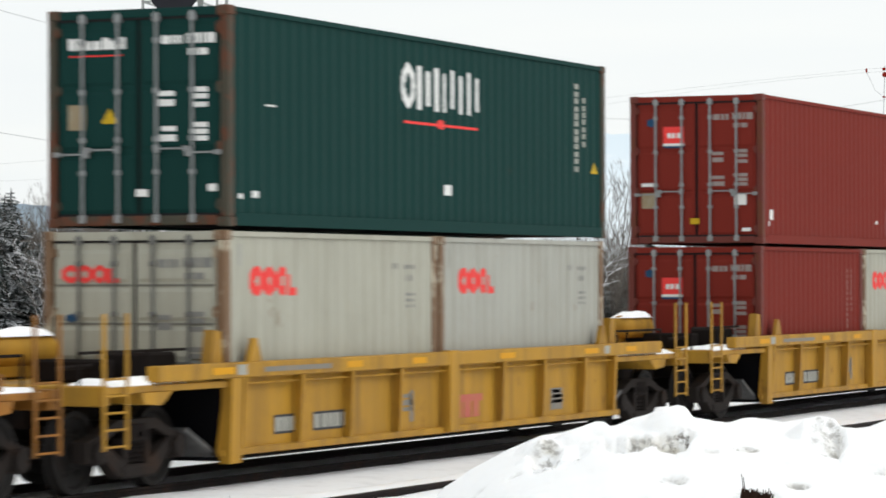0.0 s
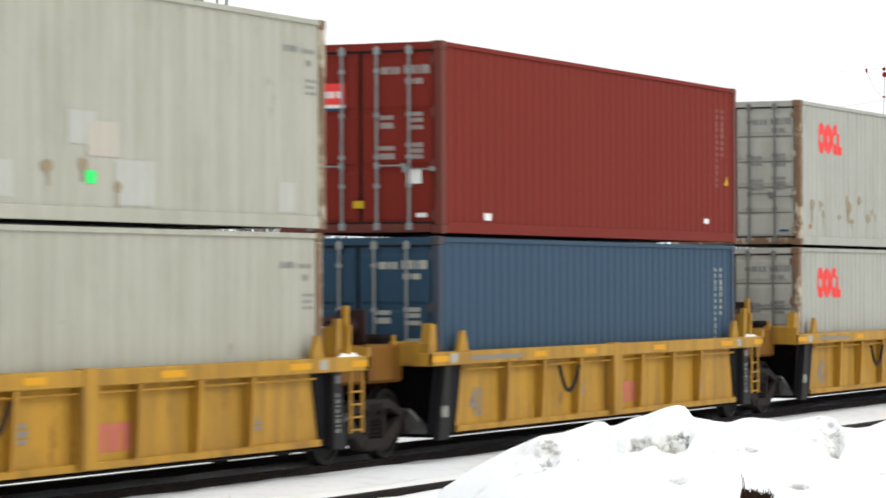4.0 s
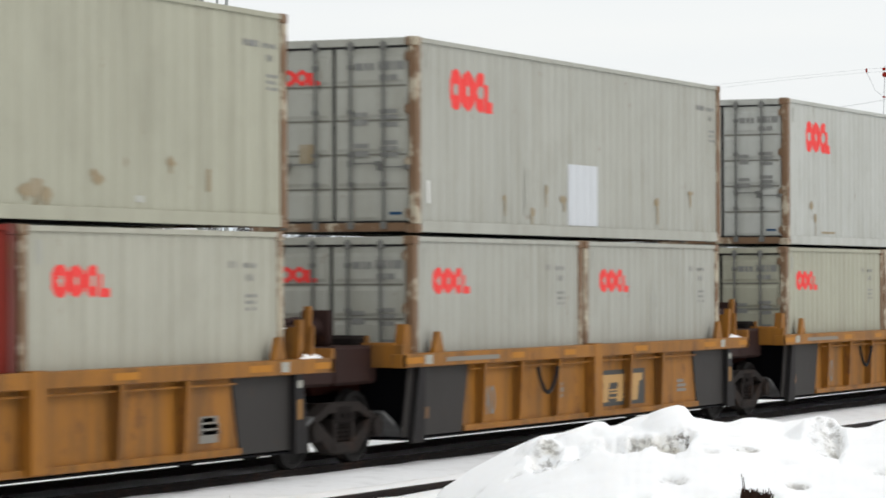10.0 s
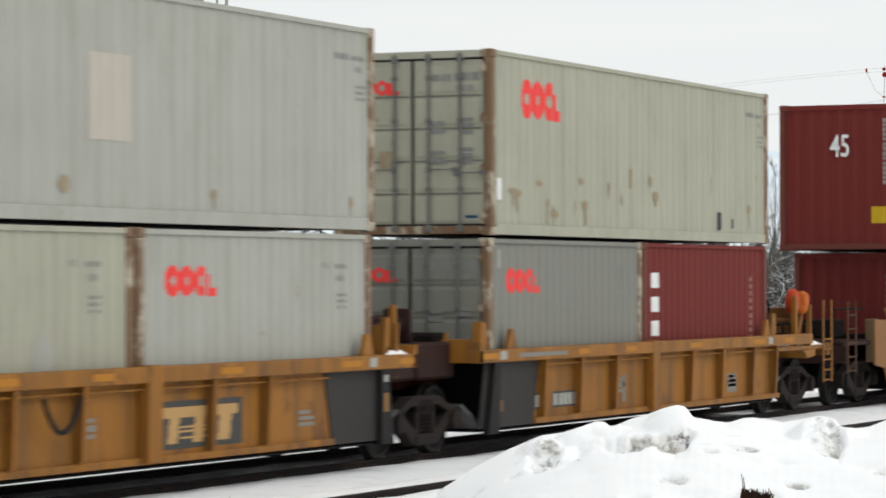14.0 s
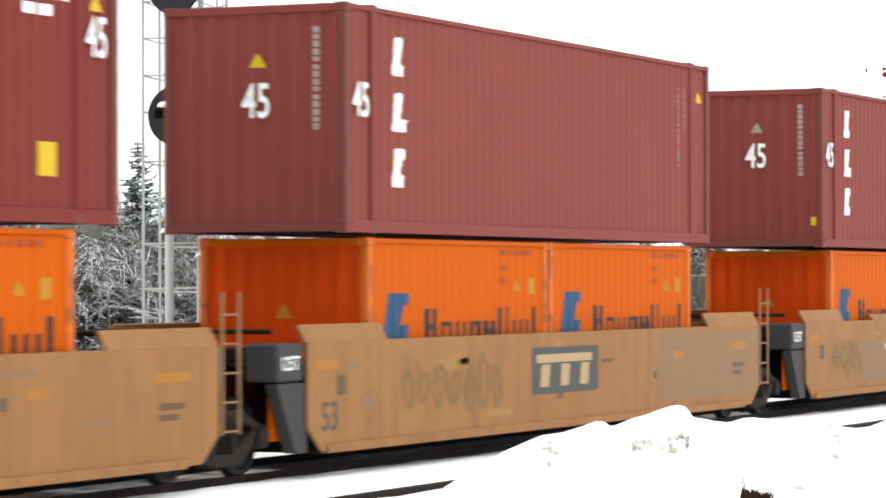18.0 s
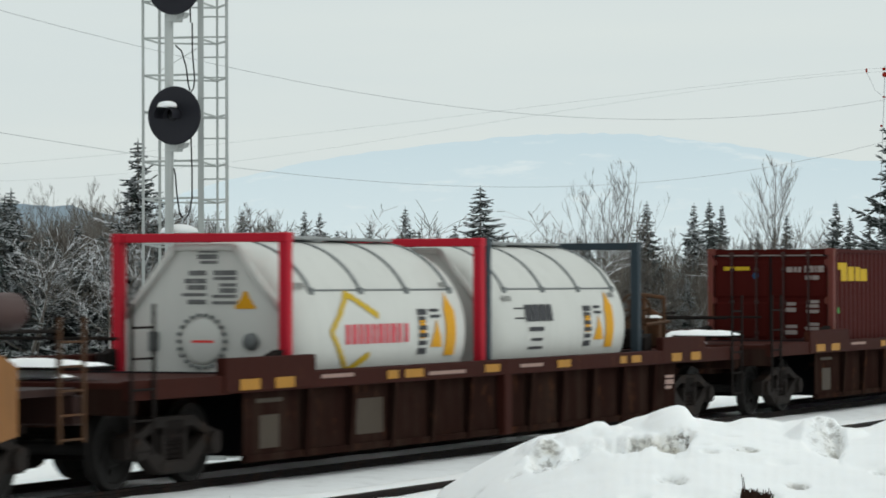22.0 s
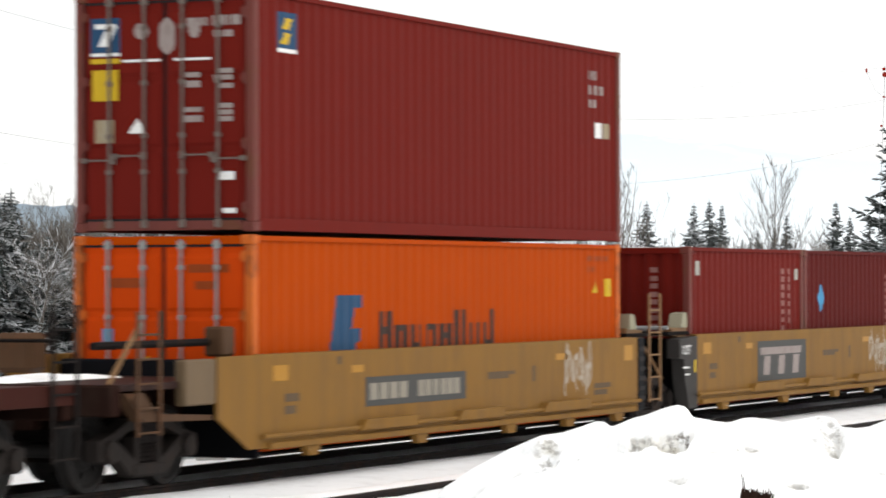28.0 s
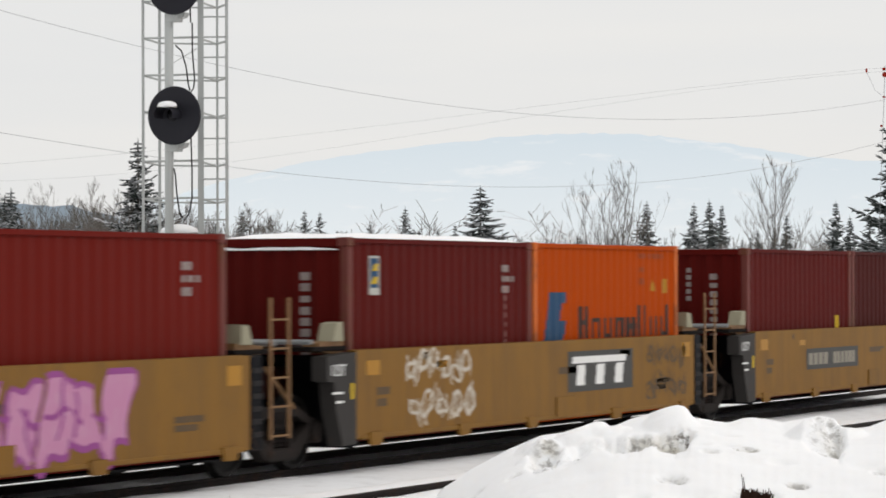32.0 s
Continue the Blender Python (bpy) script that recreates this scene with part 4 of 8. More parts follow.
def build_distance():
    far = backdrop_material("mountain with painted haze", (0.70, 0.765, 0.79), (0.59, 0.685, 0.74), 40.0, 200.0, (0.74, 0.785, 0.80), 0.8, 1.0)
    wood = backdrop_material("wooded hill with painted haze", (0.25, 0.30, 0.33), (0.20, 0.26, 0.31), 0.0, 40.0, (0.36, 0.40, 0.43), 0.5, 1.0)

    def range_of(name, d, crest, mat, label):
        s, pts, n = Shape(), [], 220
        for row in range(9):
            f = row / 8
            for i in range(n):
                b = 6 + 36 * i / (n - 1)
                x, y = bearing(b, d + 500 * f * d / 4000)
                z = crest(b) * math.sin(f * math.pi / 2) ** 0.9 + (3.0 * d / 4000) * noise.noise((b * 5.0, f * 4.0, 2.0)) * f
                pts.append((x, y, -8 + z))
        s.sheet(pts, n)
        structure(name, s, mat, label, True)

    def mountain(b):
        at = (6, 14, 16.2, 17.5, 19.0, 20.5, 21.5, 22.5, 23.5, 25.0, 26.5, 28.0, 30.0, 33.0, 42.0)
        hs = (163, 172, 177, 184, 204, 217, 219, 216, 209, 196, 178, 150, 100, 72, 60)
        return float(np.interp(b, at, hs)) + 2.0 * noise.noise((b * 2.2, 0, 0)) + 0.8 * noise.noise((b * 9, 0, 0))

    def hill(b):
        return float(np.interp(b, (6, 20, 25, 27, 29, 30.5, 31.5, 33, 42), (14, 14, 16, 22, 33, 40, 41, 42, 44))) + 0.9 * noise.noise((b * 9.0, 1, 0)) + 0.8 * noise.noise((b * 40.0, 3, 0))

    range_of("backdrop_mountain", 4000, mountain, far, "pale blue snowy mountain, haze painted in and glowing")
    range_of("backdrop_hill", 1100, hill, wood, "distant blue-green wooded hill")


def build_wires():
    """Overhead wires that cross the sky behind the tracks, and the guyed pole on which they end."""
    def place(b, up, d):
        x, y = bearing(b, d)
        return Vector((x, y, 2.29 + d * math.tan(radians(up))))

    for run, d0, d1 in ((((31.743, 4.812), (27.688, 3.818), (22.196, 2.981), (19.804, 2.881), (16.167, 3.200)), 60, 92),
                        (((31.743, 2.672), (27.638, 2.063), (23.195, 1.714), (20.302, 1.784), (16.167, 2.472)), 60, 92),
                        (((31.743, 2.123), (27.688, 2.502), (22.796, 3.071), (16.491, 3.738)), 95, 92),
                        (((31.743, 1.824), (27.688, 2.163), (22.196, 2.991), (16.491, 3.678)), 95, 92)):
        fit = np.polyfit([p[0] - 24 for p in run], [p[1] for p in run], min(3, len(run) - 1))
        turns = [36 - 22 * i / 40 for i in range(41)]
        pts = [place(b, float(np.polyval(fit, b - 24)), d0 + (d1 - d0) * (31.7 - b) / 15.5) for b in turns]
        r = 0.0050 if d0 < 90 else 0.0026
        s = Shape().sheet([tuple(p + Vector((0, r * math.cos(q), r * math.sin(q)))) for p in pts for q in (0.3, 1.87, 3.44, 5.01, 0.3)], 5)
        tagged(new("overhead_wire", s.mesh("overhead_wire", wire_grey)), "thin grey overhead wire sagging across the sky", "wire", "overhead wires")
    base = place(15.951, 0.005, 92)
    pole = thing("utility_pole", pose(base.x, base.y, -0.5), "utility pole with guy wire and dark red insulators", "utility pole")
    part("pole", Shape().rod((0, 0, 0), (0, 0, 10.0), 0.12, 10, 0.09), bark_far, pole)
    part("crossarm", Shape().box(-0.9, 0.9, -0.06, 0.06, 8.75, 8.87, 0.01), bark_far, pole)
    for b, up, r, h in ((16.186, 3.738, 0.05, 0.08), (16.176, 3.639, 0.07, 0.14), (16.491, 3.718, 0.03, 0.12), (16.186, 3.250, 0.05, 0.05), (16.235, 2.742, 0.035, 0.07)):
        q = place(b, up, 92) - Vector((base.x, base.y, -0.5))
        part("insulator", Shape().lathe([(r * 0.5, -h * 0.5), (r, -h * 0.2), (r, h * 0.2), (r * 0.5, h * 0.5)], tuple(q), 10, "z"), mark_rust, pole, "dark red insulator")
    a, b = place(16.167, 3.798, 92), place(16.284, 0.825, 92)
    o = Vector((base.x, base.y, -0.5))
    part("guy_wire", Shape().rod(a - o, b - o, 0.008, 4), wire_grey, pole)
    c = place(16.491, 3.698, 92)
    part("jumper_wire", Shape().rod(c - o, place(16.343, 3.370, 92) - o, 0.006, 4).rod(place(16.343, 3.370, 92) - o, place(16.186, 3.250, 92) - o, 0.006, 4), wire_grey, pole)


# ---- markings ----
PITCH = 0.278


def wave(x, depth=0.015):
    """How far a corrugated sheet stands back at x."""
    q = (x % PITCH) / PITCH * 4
    return depth * (0.0 if q < 1 else q - 1 if q < 2 else 1.0 if q < 3 else 4 - q)


def bars(x, z, w, h, n, gap=0.3, ragged=0.0, seed=1):
    """A line of n plain bars, for writing that cannot be read."""
    rnd = random.Random(seed)
    step = w / n
    out = []
    for i in range(n):
        cut = h * ragged * rnd.choice((0, 0, 1, 1, 0.5))
        out.append(("bar", x + i * step, x + (i + 1 - gap) * step, z, z + h - cut))
    return out


def block(x, z, w, h, rows, seed=1):
    """Rows of small bars."""
    rnd = random.Random(seed)
    out = []
    for i in range(rows):
        out.append(("bar", x, x + w * rnd.uniform(0.7, 1.0), z + h * (i + 0.2) / rows, z + h * (i + 0.85) / rows))
    return out


def ring_logo(x, z, w, h):
    """Three rings and a foot: a shipping line's mark as plain shapes."""
    r = w * 0.155
    return [("ring", x + r, z + h * 0.5, r, h * 0.5, 0.70), ("ring", x + w * 0.42, z + h * 0.5, r, h * 0.5, 0.70),
            ("half", x + w * 0.71, z + h * 0.5, r, h * 0.5, 0.66), ("bar", x + w * 0.80, x + w, z, z + h * 0.30), ("bar", x + w * 0.80, x + w * 0.88, z, z + h * 0.72)]


def flag_logo(x, z, w, h):
    """A slanting flag with a notch, as a plain shape."""
    return [("lean", x, z, w * 0.55, h, 0.25), ("lean", x + w * 0.3, z + h * 0.3, w * 0.6, h * 0.22, 0.2), ("lean", x + w * 0.42, z + h * 0.0, w * 0.3, h * 0.45, 0.3), ("bar", x + w * 0.25, x + w * 0.95, z + h * 0.82, z + h)]


def strokes(x, z, w, h, n, thick, seed):
    """Loops and slashes of sprayed paint."""
    rnd = random.Random(seed)
    out = []
    for i in range(n):
        cx = x + w * (i + 0.5) / n
        for k in range(3):
            a = (cx + rnd.uniform(-0.5, 0.5) * w / n, z + h * rnd.uniform(0.0, 0.35))
            b = (cx + rnd.uniform(-0.5, 0.5) * w / n, z + h * rnd.uniform(0.6, 1.0))
            out.append(("line", a[0], a[1], b[0], b[1], thick))
        out.append(("ring", cx, z + h * rnd.uniform(0.35, 0.65), w / n * 0.45, h * rnd.uniform(0.2, 0.4), 0.35))
    return out


def inside(shapes, u, v):
    m = np.zeros(u.shape, bool)
    for s in shapes:
        if s[0] == "bar":
            m |= (u >= s[1]) & (u <= s[2]) & (v >= s[3]) & (v <= s[4])
        elif s[0] in ("ring", "half"):
            q = ((u - s[1]) / s[3]) ** 2 + ((v - s[2]) / s[4]) ** 2
            g = (q <= 1) & (q >= (1 - s[5]) ** 2)
            m |= g & ((u < s[1] + 0.45 * s[3]) if s[0] == "half" else True)
        elif s[0] == "disc":
            m |= ((u - s[1]) / s[3]) ** 2 + ((v - s[2]) / s[4]) ** 2 <= 1
        elif s[0] == "lean":
            uu = u - (v - s[2]) * s[5]
            m |= (uu >= s[1]) & (uu <= s[1] + s[3]) & (v >= s[2]) & (v <= s[2] + s[4])
        elif s[0] == "tri":
            f = (v - s[2]) / s[4]
            m |= (f >= 0) & (f <= 1) & (np.abs(u - s[1]) <= s[3] * (1 - f))
        elif s[0] == "line":
            a, b = np.array(s[1:3]), np.array(s[3:5])
            d = b - a
            t = np.clip(((u - a[0]) * d[0] + (v - a[1]) * d[1]) / max(1e-6, d @ d), 0, 1)
            m |= (u - a[0] - t * d[0]) ** 2 + (v - a[1] - t * d[1]) ** 2 <= (s[5] / 2) ** 2
    return m


def extent(shapes):
    us, vs = [], []
    for s in shapes:
        if s[0] == "bar":
            us += [s[1], s[2]]; vs += [s[3], s[4]]
        elif s[0] in ("ring", "half", "disc"):
            us += [s[1] - s[3], s[1] + s[3]]; vs += [s[2] - s[4], s[2] + s[4]]
        elif s[0] == "lean":
            us += [s[1], s[1] + s[3] + s[4] * s[5]]; vs += [s[2], s[2] + s[4]]
        elif s[0] == "tri":
            us += [s[1] - s[3], s[1] + s[3]]; vs += [s[2], s[2] + s[4]]
        else:
            us += [s[1] - s[5], s[1] + s[5], s[3] - s[5], s[3] + s[5]]; vs += [s[2] - s[5], s[2] + s[5], s[4] - s[5], s[4] + s[5]]
    return min(us), max(us), min(vs), max(vs)


def painted(shapes, place, du=PITCH / 8, dv=0.02, longest=999, warp=0.0):
    """The painted shapes as a skin on a surface; place(u, v) gives the point. Runs of each narrow column become one face."""
    u0, u1, v0, v1 = extent(shapes)
    i0, i1 = math.floor(u0 / du), math.ceil(u1 / du)
    nv = max(1, math.ceil((v1 - v0) / dv))
    dv = (v1 - v0) / nv
    u, v = np.meshgrid((np.arange(i0, i1) + 0.5) * du, v0 + (np.arange(nv) + 0.5) * dv, indexing="ij")
    m = inside(shapes, u + warp * (np.sin(5.1 * v + 2.3 * u) + 0.6 * np.sin(11.0 * v - 6.0 * u)), v + warp * (np.sin(4.3 * u + 1.7 * v) + 0.6 * np.sin(13.0 * u + 5.0 * v)))
    s = Shape()
    for i in range(i1 - i0):
        j = 0
        while j < nv:
            if m[i, j]:
                k = j
                while k < nv and m[i, k] and k - j < longest:
                    k += 1
                a, b, lo, hi = (i0 + i) * du, (i0 + i + 1) * du, v0 + j * dv, v0 + k * dv
                s.add([place(a, lo), place(b, lo), place(b, hi), place(a, hi)], [(0, 1, 2, 3)])
                j = k
            else:
                j += 1
    return s


# ---- containers ----
HALF = 1.219
FOOT = {20: 6.058, 40: 12.192, 45: 13.716}


def side_sheet(x0, x1, z0, z1, y, sign):
    cuts = sorted({x0, x1, *[k * PITCH / 4 for k in range(math.ceil(x0 / PITCH * 4), math.floor(x1 / PITCH * 4) + 1)]})
    cuts = [c for i, c in enumerate(cuts) if i == 0 or c - cuts[i - 1] > 1e-4]
    return Shape().sheet([(x, y - sign * wave(x), z) for z in (z0, z1) for x in cuts], len(cuts))


def end_sheet(z0, z1, x, sign):
    cuts = [-1.1] + [k * PITCH / 4 for k in range(-15, 16)] + [1.1]
    return Shape().sheet([(x + sign * wave(y, 0.045), y, z) for z in (z0, z1) for y in cuts], len(cuts))


def container(x, z, feet, high, body, frame_mat, label, front="door", sides=(), ends=(), rod_mat=None, group="containers on the train", posts_in=None):
    """A box container with its near corner at x; front: what its end towards -x is. sides, ends: (shapes, material) for markings."""
    L, H = FOOT[feet], high
    rod_mat = rod_mat or (rods_grey if body in (white_a, white_b, white_c, white_d, white_e) else galvanised)
    # orange boxes take a redder orange on the front end only
    skin = orange_deep if body in (orange_paint, orange_worn) else body
    t = thing("shipping_container", pose(x, 0, z), label, "shipping container", group)
    k = (feet, round(H, 3))
    for sign, name in ((-1, "side_wall"), (1, "side_wall")):
        part(name, shared((name, k, sign), lambda: side_sheet(0.15, L - 0.15, 0.15, H - 0.05, sign * HALF - sign * 0.024, sign), body), body, t)
        part("bottom_rail", shared(("bottom_rail", k, sign), lambda: Shape().box(0.17, L - 0.17, *sorted((sign * HALF, sign * 1.12)), 0.012, 0.165, 0.006), body), body, t)
        part("top_rail", shared(("top_rail", k, sign), lambda: Shape().box(0.17, L - 0.17, *sorted((sign * (HALF + 0.002), sign * 1.13)), H - 0.075, H - 0.012, 0.006), body), body, t)
    part("roof", shared(("roof", k), lambda: Shape().sheet([(0.1 + (L - 0.2) * i / 80, y, H - 0.022 - (0.012 if i % 2 else 0)) for y in (-1.15, 1.15) for i in range(81)], 81), body), body, t)
    part("floor", shared(("floor", k), lambda: Shape().box(0.1, L - 0.1, -1.13, 1.13, 0.05, 0.14), seal_black), seal_black, t)
    post = shared(("corner_post", k), lambda: Shape().box(-0.075, 0.075, -0.055, 0.055, 0.115, H - 0.115, 0.012), frame_mat)
    cast = shared(("corner_casting",), lambda: Shape().box(-0.089, 0.089, -0.081, 0.081, -0.059, 0.059, 0.012), frame_mat)
    for xx, ins in ((0.0, 1), (L, -1)):
        for sign in (-1, 1):
            part("corner_post", post, frame_mat, t).location = (xx + ins * 0.077, sign * (HALF - 0.056), 0)
            for zz in (0.059, H - 0.059):
                part("corner_casting", cast, frame_mat, t).location = (xx + ins * 0.086, sign * (HALF - 0.078), zz)
    if feet == 45:
        t.scale = (1.0, 1.0623, 1.0)  # these boxes are 2.59 m wide
        for xx in (0.84, L - 0.84):
            for sign in (-1, 1):
                part("lifting_post", shared(("lifting_post", k), lambda: Shape().box(-0.08, 0.08, -0.03, 0.03, 0.0, H + 0.012, 0.01), body), body, t).location = (xx, sign * (HALF - 0.026), 0)
                for zz in (0.059, H - 0.045):
                    part("corner_casting", cast, frame_mat, t).location = (xx, sign * (HALF - 0.076), zz)
    part("end_wall", shared(("end_wall", k, 1), lambda: end_sheet(0.12, H - 0.05, L - 0.02, -1), body), body, t)
    for xx in (0.045, L - 0.045):
        part("end_rail", shared(("end_rail", k), lambda: Shape().box(-0.045, 0.045, -1.06, 1.06, H - 0.115, H - 0.012, 0.008), body), body, t).location = (xx, 0, 0)
        part("end_sill", shared(("end_sill", k), lambda: Shape().box(-0.045, 0.045, -1.06, 1.06, 0.02, 0.135, 0.008), frame_mat), frame_mat, t).location = (xx, 0, 0)
    if front == "panel":
        part("end_wall", shared(("end_wall", k, 0), lambda: end_sheet(0.12, H - 0.05, 0.02, 1), skin), skin, t)
        at_end = lambda u, v: (0.012 + wave(u, 0.045), u, v)
    else:
        part("door_seal", shared(("door_seal", k), lambda: Shape().box(0.07, 0.09, -1.1, 1.1, 0.12, H - 0.1), seal_black), seal_black, t)
        rows = 5 if front == "door" and body in (white_a, white_b, white_c, white_d, white_e) else 3

        def leaf():
            return Shape().box(0.036, 0.066, 0.026, 1.085, 0.155, H - 0.135, 0.005)

        hh = (H - 0.32) / rows

        def panel():
            z0, z1 = 0.0, hh - 0.07
            s = Shape()
            s.add([(0.036, 0.05, z0), (0.036, 1.05, z0), (0.036, 1.05, z1), (0.036, 0.05, z1), (0.016, 0.08, z0 + 0.045), (0.016, 1.02, z0 + 0.045), (0.016, 1.02, z1 - 0.045), (0.016, 0.08, z1 - 0.045)],
                  [(0, 1, 5, 4), (1, 2, 6, 5), (2, 3, 7, 6), (3, 0, 4, 7), (4, 5, 6, 7)])
            return s

        def lock():
            s = Shape().rod((0, 0, 0.06), (0, 0, H - 0.05), 0.019, 8)
            for zz in (0.10, H - 0.12):
                s.box(-0.02, 0.035, -0.045, 0.045, zz - 0.05, zz + 0.05, 0.01)
            for f in (0.25, 0.40, 0.62, 0.85):
                s.box(-0.024, 0.03, -0.038, 0.038, H * f - 0.03, H * f + 0.03, 0.008)
            return s

        def handle():
            return Shape().box(-0.035, -0.02, 0.0, 0.40, -0.010, 0.010, 0.003).box(-0.035, 0.015, 0.36, 0.44, -0.03, 0.03, 0.006).box(-0.03, 0.01, -0.03, 0.04, -0.045, 0.045, 0.006)

        def hinge():
            return Shape().box(0.0, 0.05, -0.05, 0.05, -0.05, 0.05, 0.012).rod((0.0, 0.0, -0.07), (0.0, 0.0, 0.07), 0.018, 6)

        for zz in (0.146, H - 0.127):
            part("door_gasket", shared(("door_gasket",), lambda: Shape().box(0.018, 0.035, -1.08, 1.08, -0.016, 0.016, 0.003), seal_black), seal_black, t, "black rubber door gasket").location = (0, 0, zz)
        for sign in (-1, 1):
            d = part("door", shared(("door", k, rows), leaf, skin), skin, t)
            d.scale = (1, sign, 1)
            for r in range(rows):
                part("door_panel", shared(("door_panel", k, rows), panel, skin), skin, d).location = (0, 0, 0.165 + r * hh)
            # dark strips paint in the shade and grime between the raised panels
            if rows == 5:
                for r in range(1, rows):
                    part("panel_joint", shared(("panel_joint",), lambda: Shape().box(0.028, 0.0355, 0.04, 1.06, -0.014, 0.014, 0.002), joint_shade_grime), joint_shade_grime, d).location = (0, 0, 0.13 + r * hh)
            for q, yy in enumerate((0.26, 0.74)):
                part("locking_bar", shared(("locking_bar", k), lock, rod_mat), rod_mat, d).location = (-0.006, yy, 0)
                part("handle", shared(("handle",), handle, rod_mat), rod_mat, d).location = (-0.004, yy - (0.06 if q else 0.0), 0.92 - 0.05 * q)
            for f in (0.1, 0.36, 0.63, 0.9):
                part("hinge", shared(("hinge",), hinge, frame_mat), frame_mat, d).location = (0.0, 1.095, H * f)
        at_end = lambda u, v: (0.011, u, v)
    for k, (shapes, mat) in enumerate(sides):
        tagged(part("side_marking", painted(shapes, lambda u, v: (u, -HALF + 0.021 - 0.0012 * k + wave(u), v)), mat, t), kind="stuff" if len(shapes) > 1 else "")
    for k, (shapes, mat) in enumerate(ends):
        tagged(part("end_marking", painted(shapes, lambda u, v: (at_end(u, v)[0] - 0.0012 * k, u, v), 0.02, 0.02), mat, t), kind="stuff" if len(shapes) > 1 else "")
    return t


def plain_text_end(mat, H, seed, heavy=1.0):
    """Lines of small bars on the two doors, for numbers and weights. On an end, y = -1.2 is the side near the viewer."""
    top = bars(-1.04, H - 0.43, 0.40, 0.11, 6, 0.15, 0, seed) + bars(-0.60, H - 0.44, 0.30, 0.10, 4, 0.15, 0, seed) + bars(-0.94, H - 0.58, 0.26, 0.09, 4, 0.15, 0, seed)
    low = block(-0.93, H - 1.20, 0.25, 0.26, 3, seed) + block(-0.50, H - 1.19, 0.24, 0.22, 2, seed + 1) + block(-0.93, H - 1.60, 0.25, 0.24, 3, seed + 2) + block(-0.52, H - 1.60, 0.28, 0.22, 2, seed + 3)
    return (top + low, mat)


def ring_sides(L, H, mat=None, extra=(), panel=0):
    """Marks of the off-white containers."""
    logo = ring_logo(1.13, 1.68, 1.52, 0.55) if L > 10 else ring_logo(0.68, 1.82, 1.22, 0.35)
    e = L - 12.192 if L > 10 else L - 6.058
    a, b = (11.10, 11.62) if L > 10 else (4.70, 5.05)
    out = [(logo, mark_red),
           (bars(a + e, H - 0.44, b - a - 0.12, 0.075, 5, 0.35) + bars(b + e, H - 0.45, 0.32, 0.075, 4, 0.35) + bars(b + e + 0.06, H - 0.60, 0.2, 0.075, 3, 0.35) + block(b + e + 0.05, H - 0.96, 0.14, 0.22, 3) + block(b + e + 0.24, H - 0.96, 0.10, 0.22, 3, 4), mark_grey),
           ([("bar", 0.35, 0.48, H - 0.42, H - 0.16)], mark_faint_grey)]
    out += list(extra)
    return out


mark_faint_grey = flat("weathered grey patch", (0.34, 0.34, 0.30), wear=0.4)
mark_patch = flat("paler repair patch", (0.415, 0.415, 0.375), wear=0.3)
mark_clean = flat("clean white repair patch", (0.52, 0.54, 0.56), wear=0.15)
mark_pinkish = flat("pinkish repair patch", (0.44, 0.40, 0.34), wear=0.2)
mark_stain = flat("brown rust stain", (0.27, 0.215, 0.135), wear=0.8, under=(0.37, 0.36, 0.30))


def ring_logo_end(H):
    """The mark on a door, running towards -y."""
    r = 0.13
    return [("ring", 0.98 - r, H - 0.51, r, 0.105, 0.62), ("ring", 0.66, H - 0.51, 0.11, 0.105, 0.62), ("ring", 0.46, H - 0.51, 0.10, 0.105, 0.62), ("bar", 0.20, 0.37, H - 0.615, H - 0.55), ("bar", 0.31, 0.37, H - 0.615, H - 0.44)]


def ring_end(H, seed, dark=None):
    out = [(ring_logo_end(H), mark_red), plain_text_end(mark_grey, H, seed)]
    out.append(([("bar", 0.29, 0.49, 0.93, 1.19)], mark_stain))
    if dark:
        out.append(([("bar", 0.74, 0.96, 0.93, 1.20)], seal_black))
    out.append(([("disc", 0.84, 1.56, 0.09, 0.05)], mark_blue))
    out.append(([("bar", -1.0, -0.82, 0.24, 0.28)], mark_blue))
    return out


def rust_spots(seed, L, z0, z1, n):
    rnd = random.Random(seed)
    out = []
    for i in range(n):
        cx, cz = rnd.uniform(0.6, L - 0.6), rnd.uniform(z0, z1)
        out.append(("disc", cx, cz, rnd.uniform(0.04, 0.14), rnd.uniform(0.03, 0.10)))
        out.append(("bar", cx - 0.02, cx + 0.03, cz - rnd.uniform(0.05, 0.35), cz))
    return (out, mark_stain)


def bar_column(x, z0, z1, w, n, gap=0.35):
    """Writing set upright down the side."""
    st = (z1 - z0) / n
    return [("bar", x, x + w, z0 + i * st, z0 + (i + 1 - gap) * st) for i in range(n)]


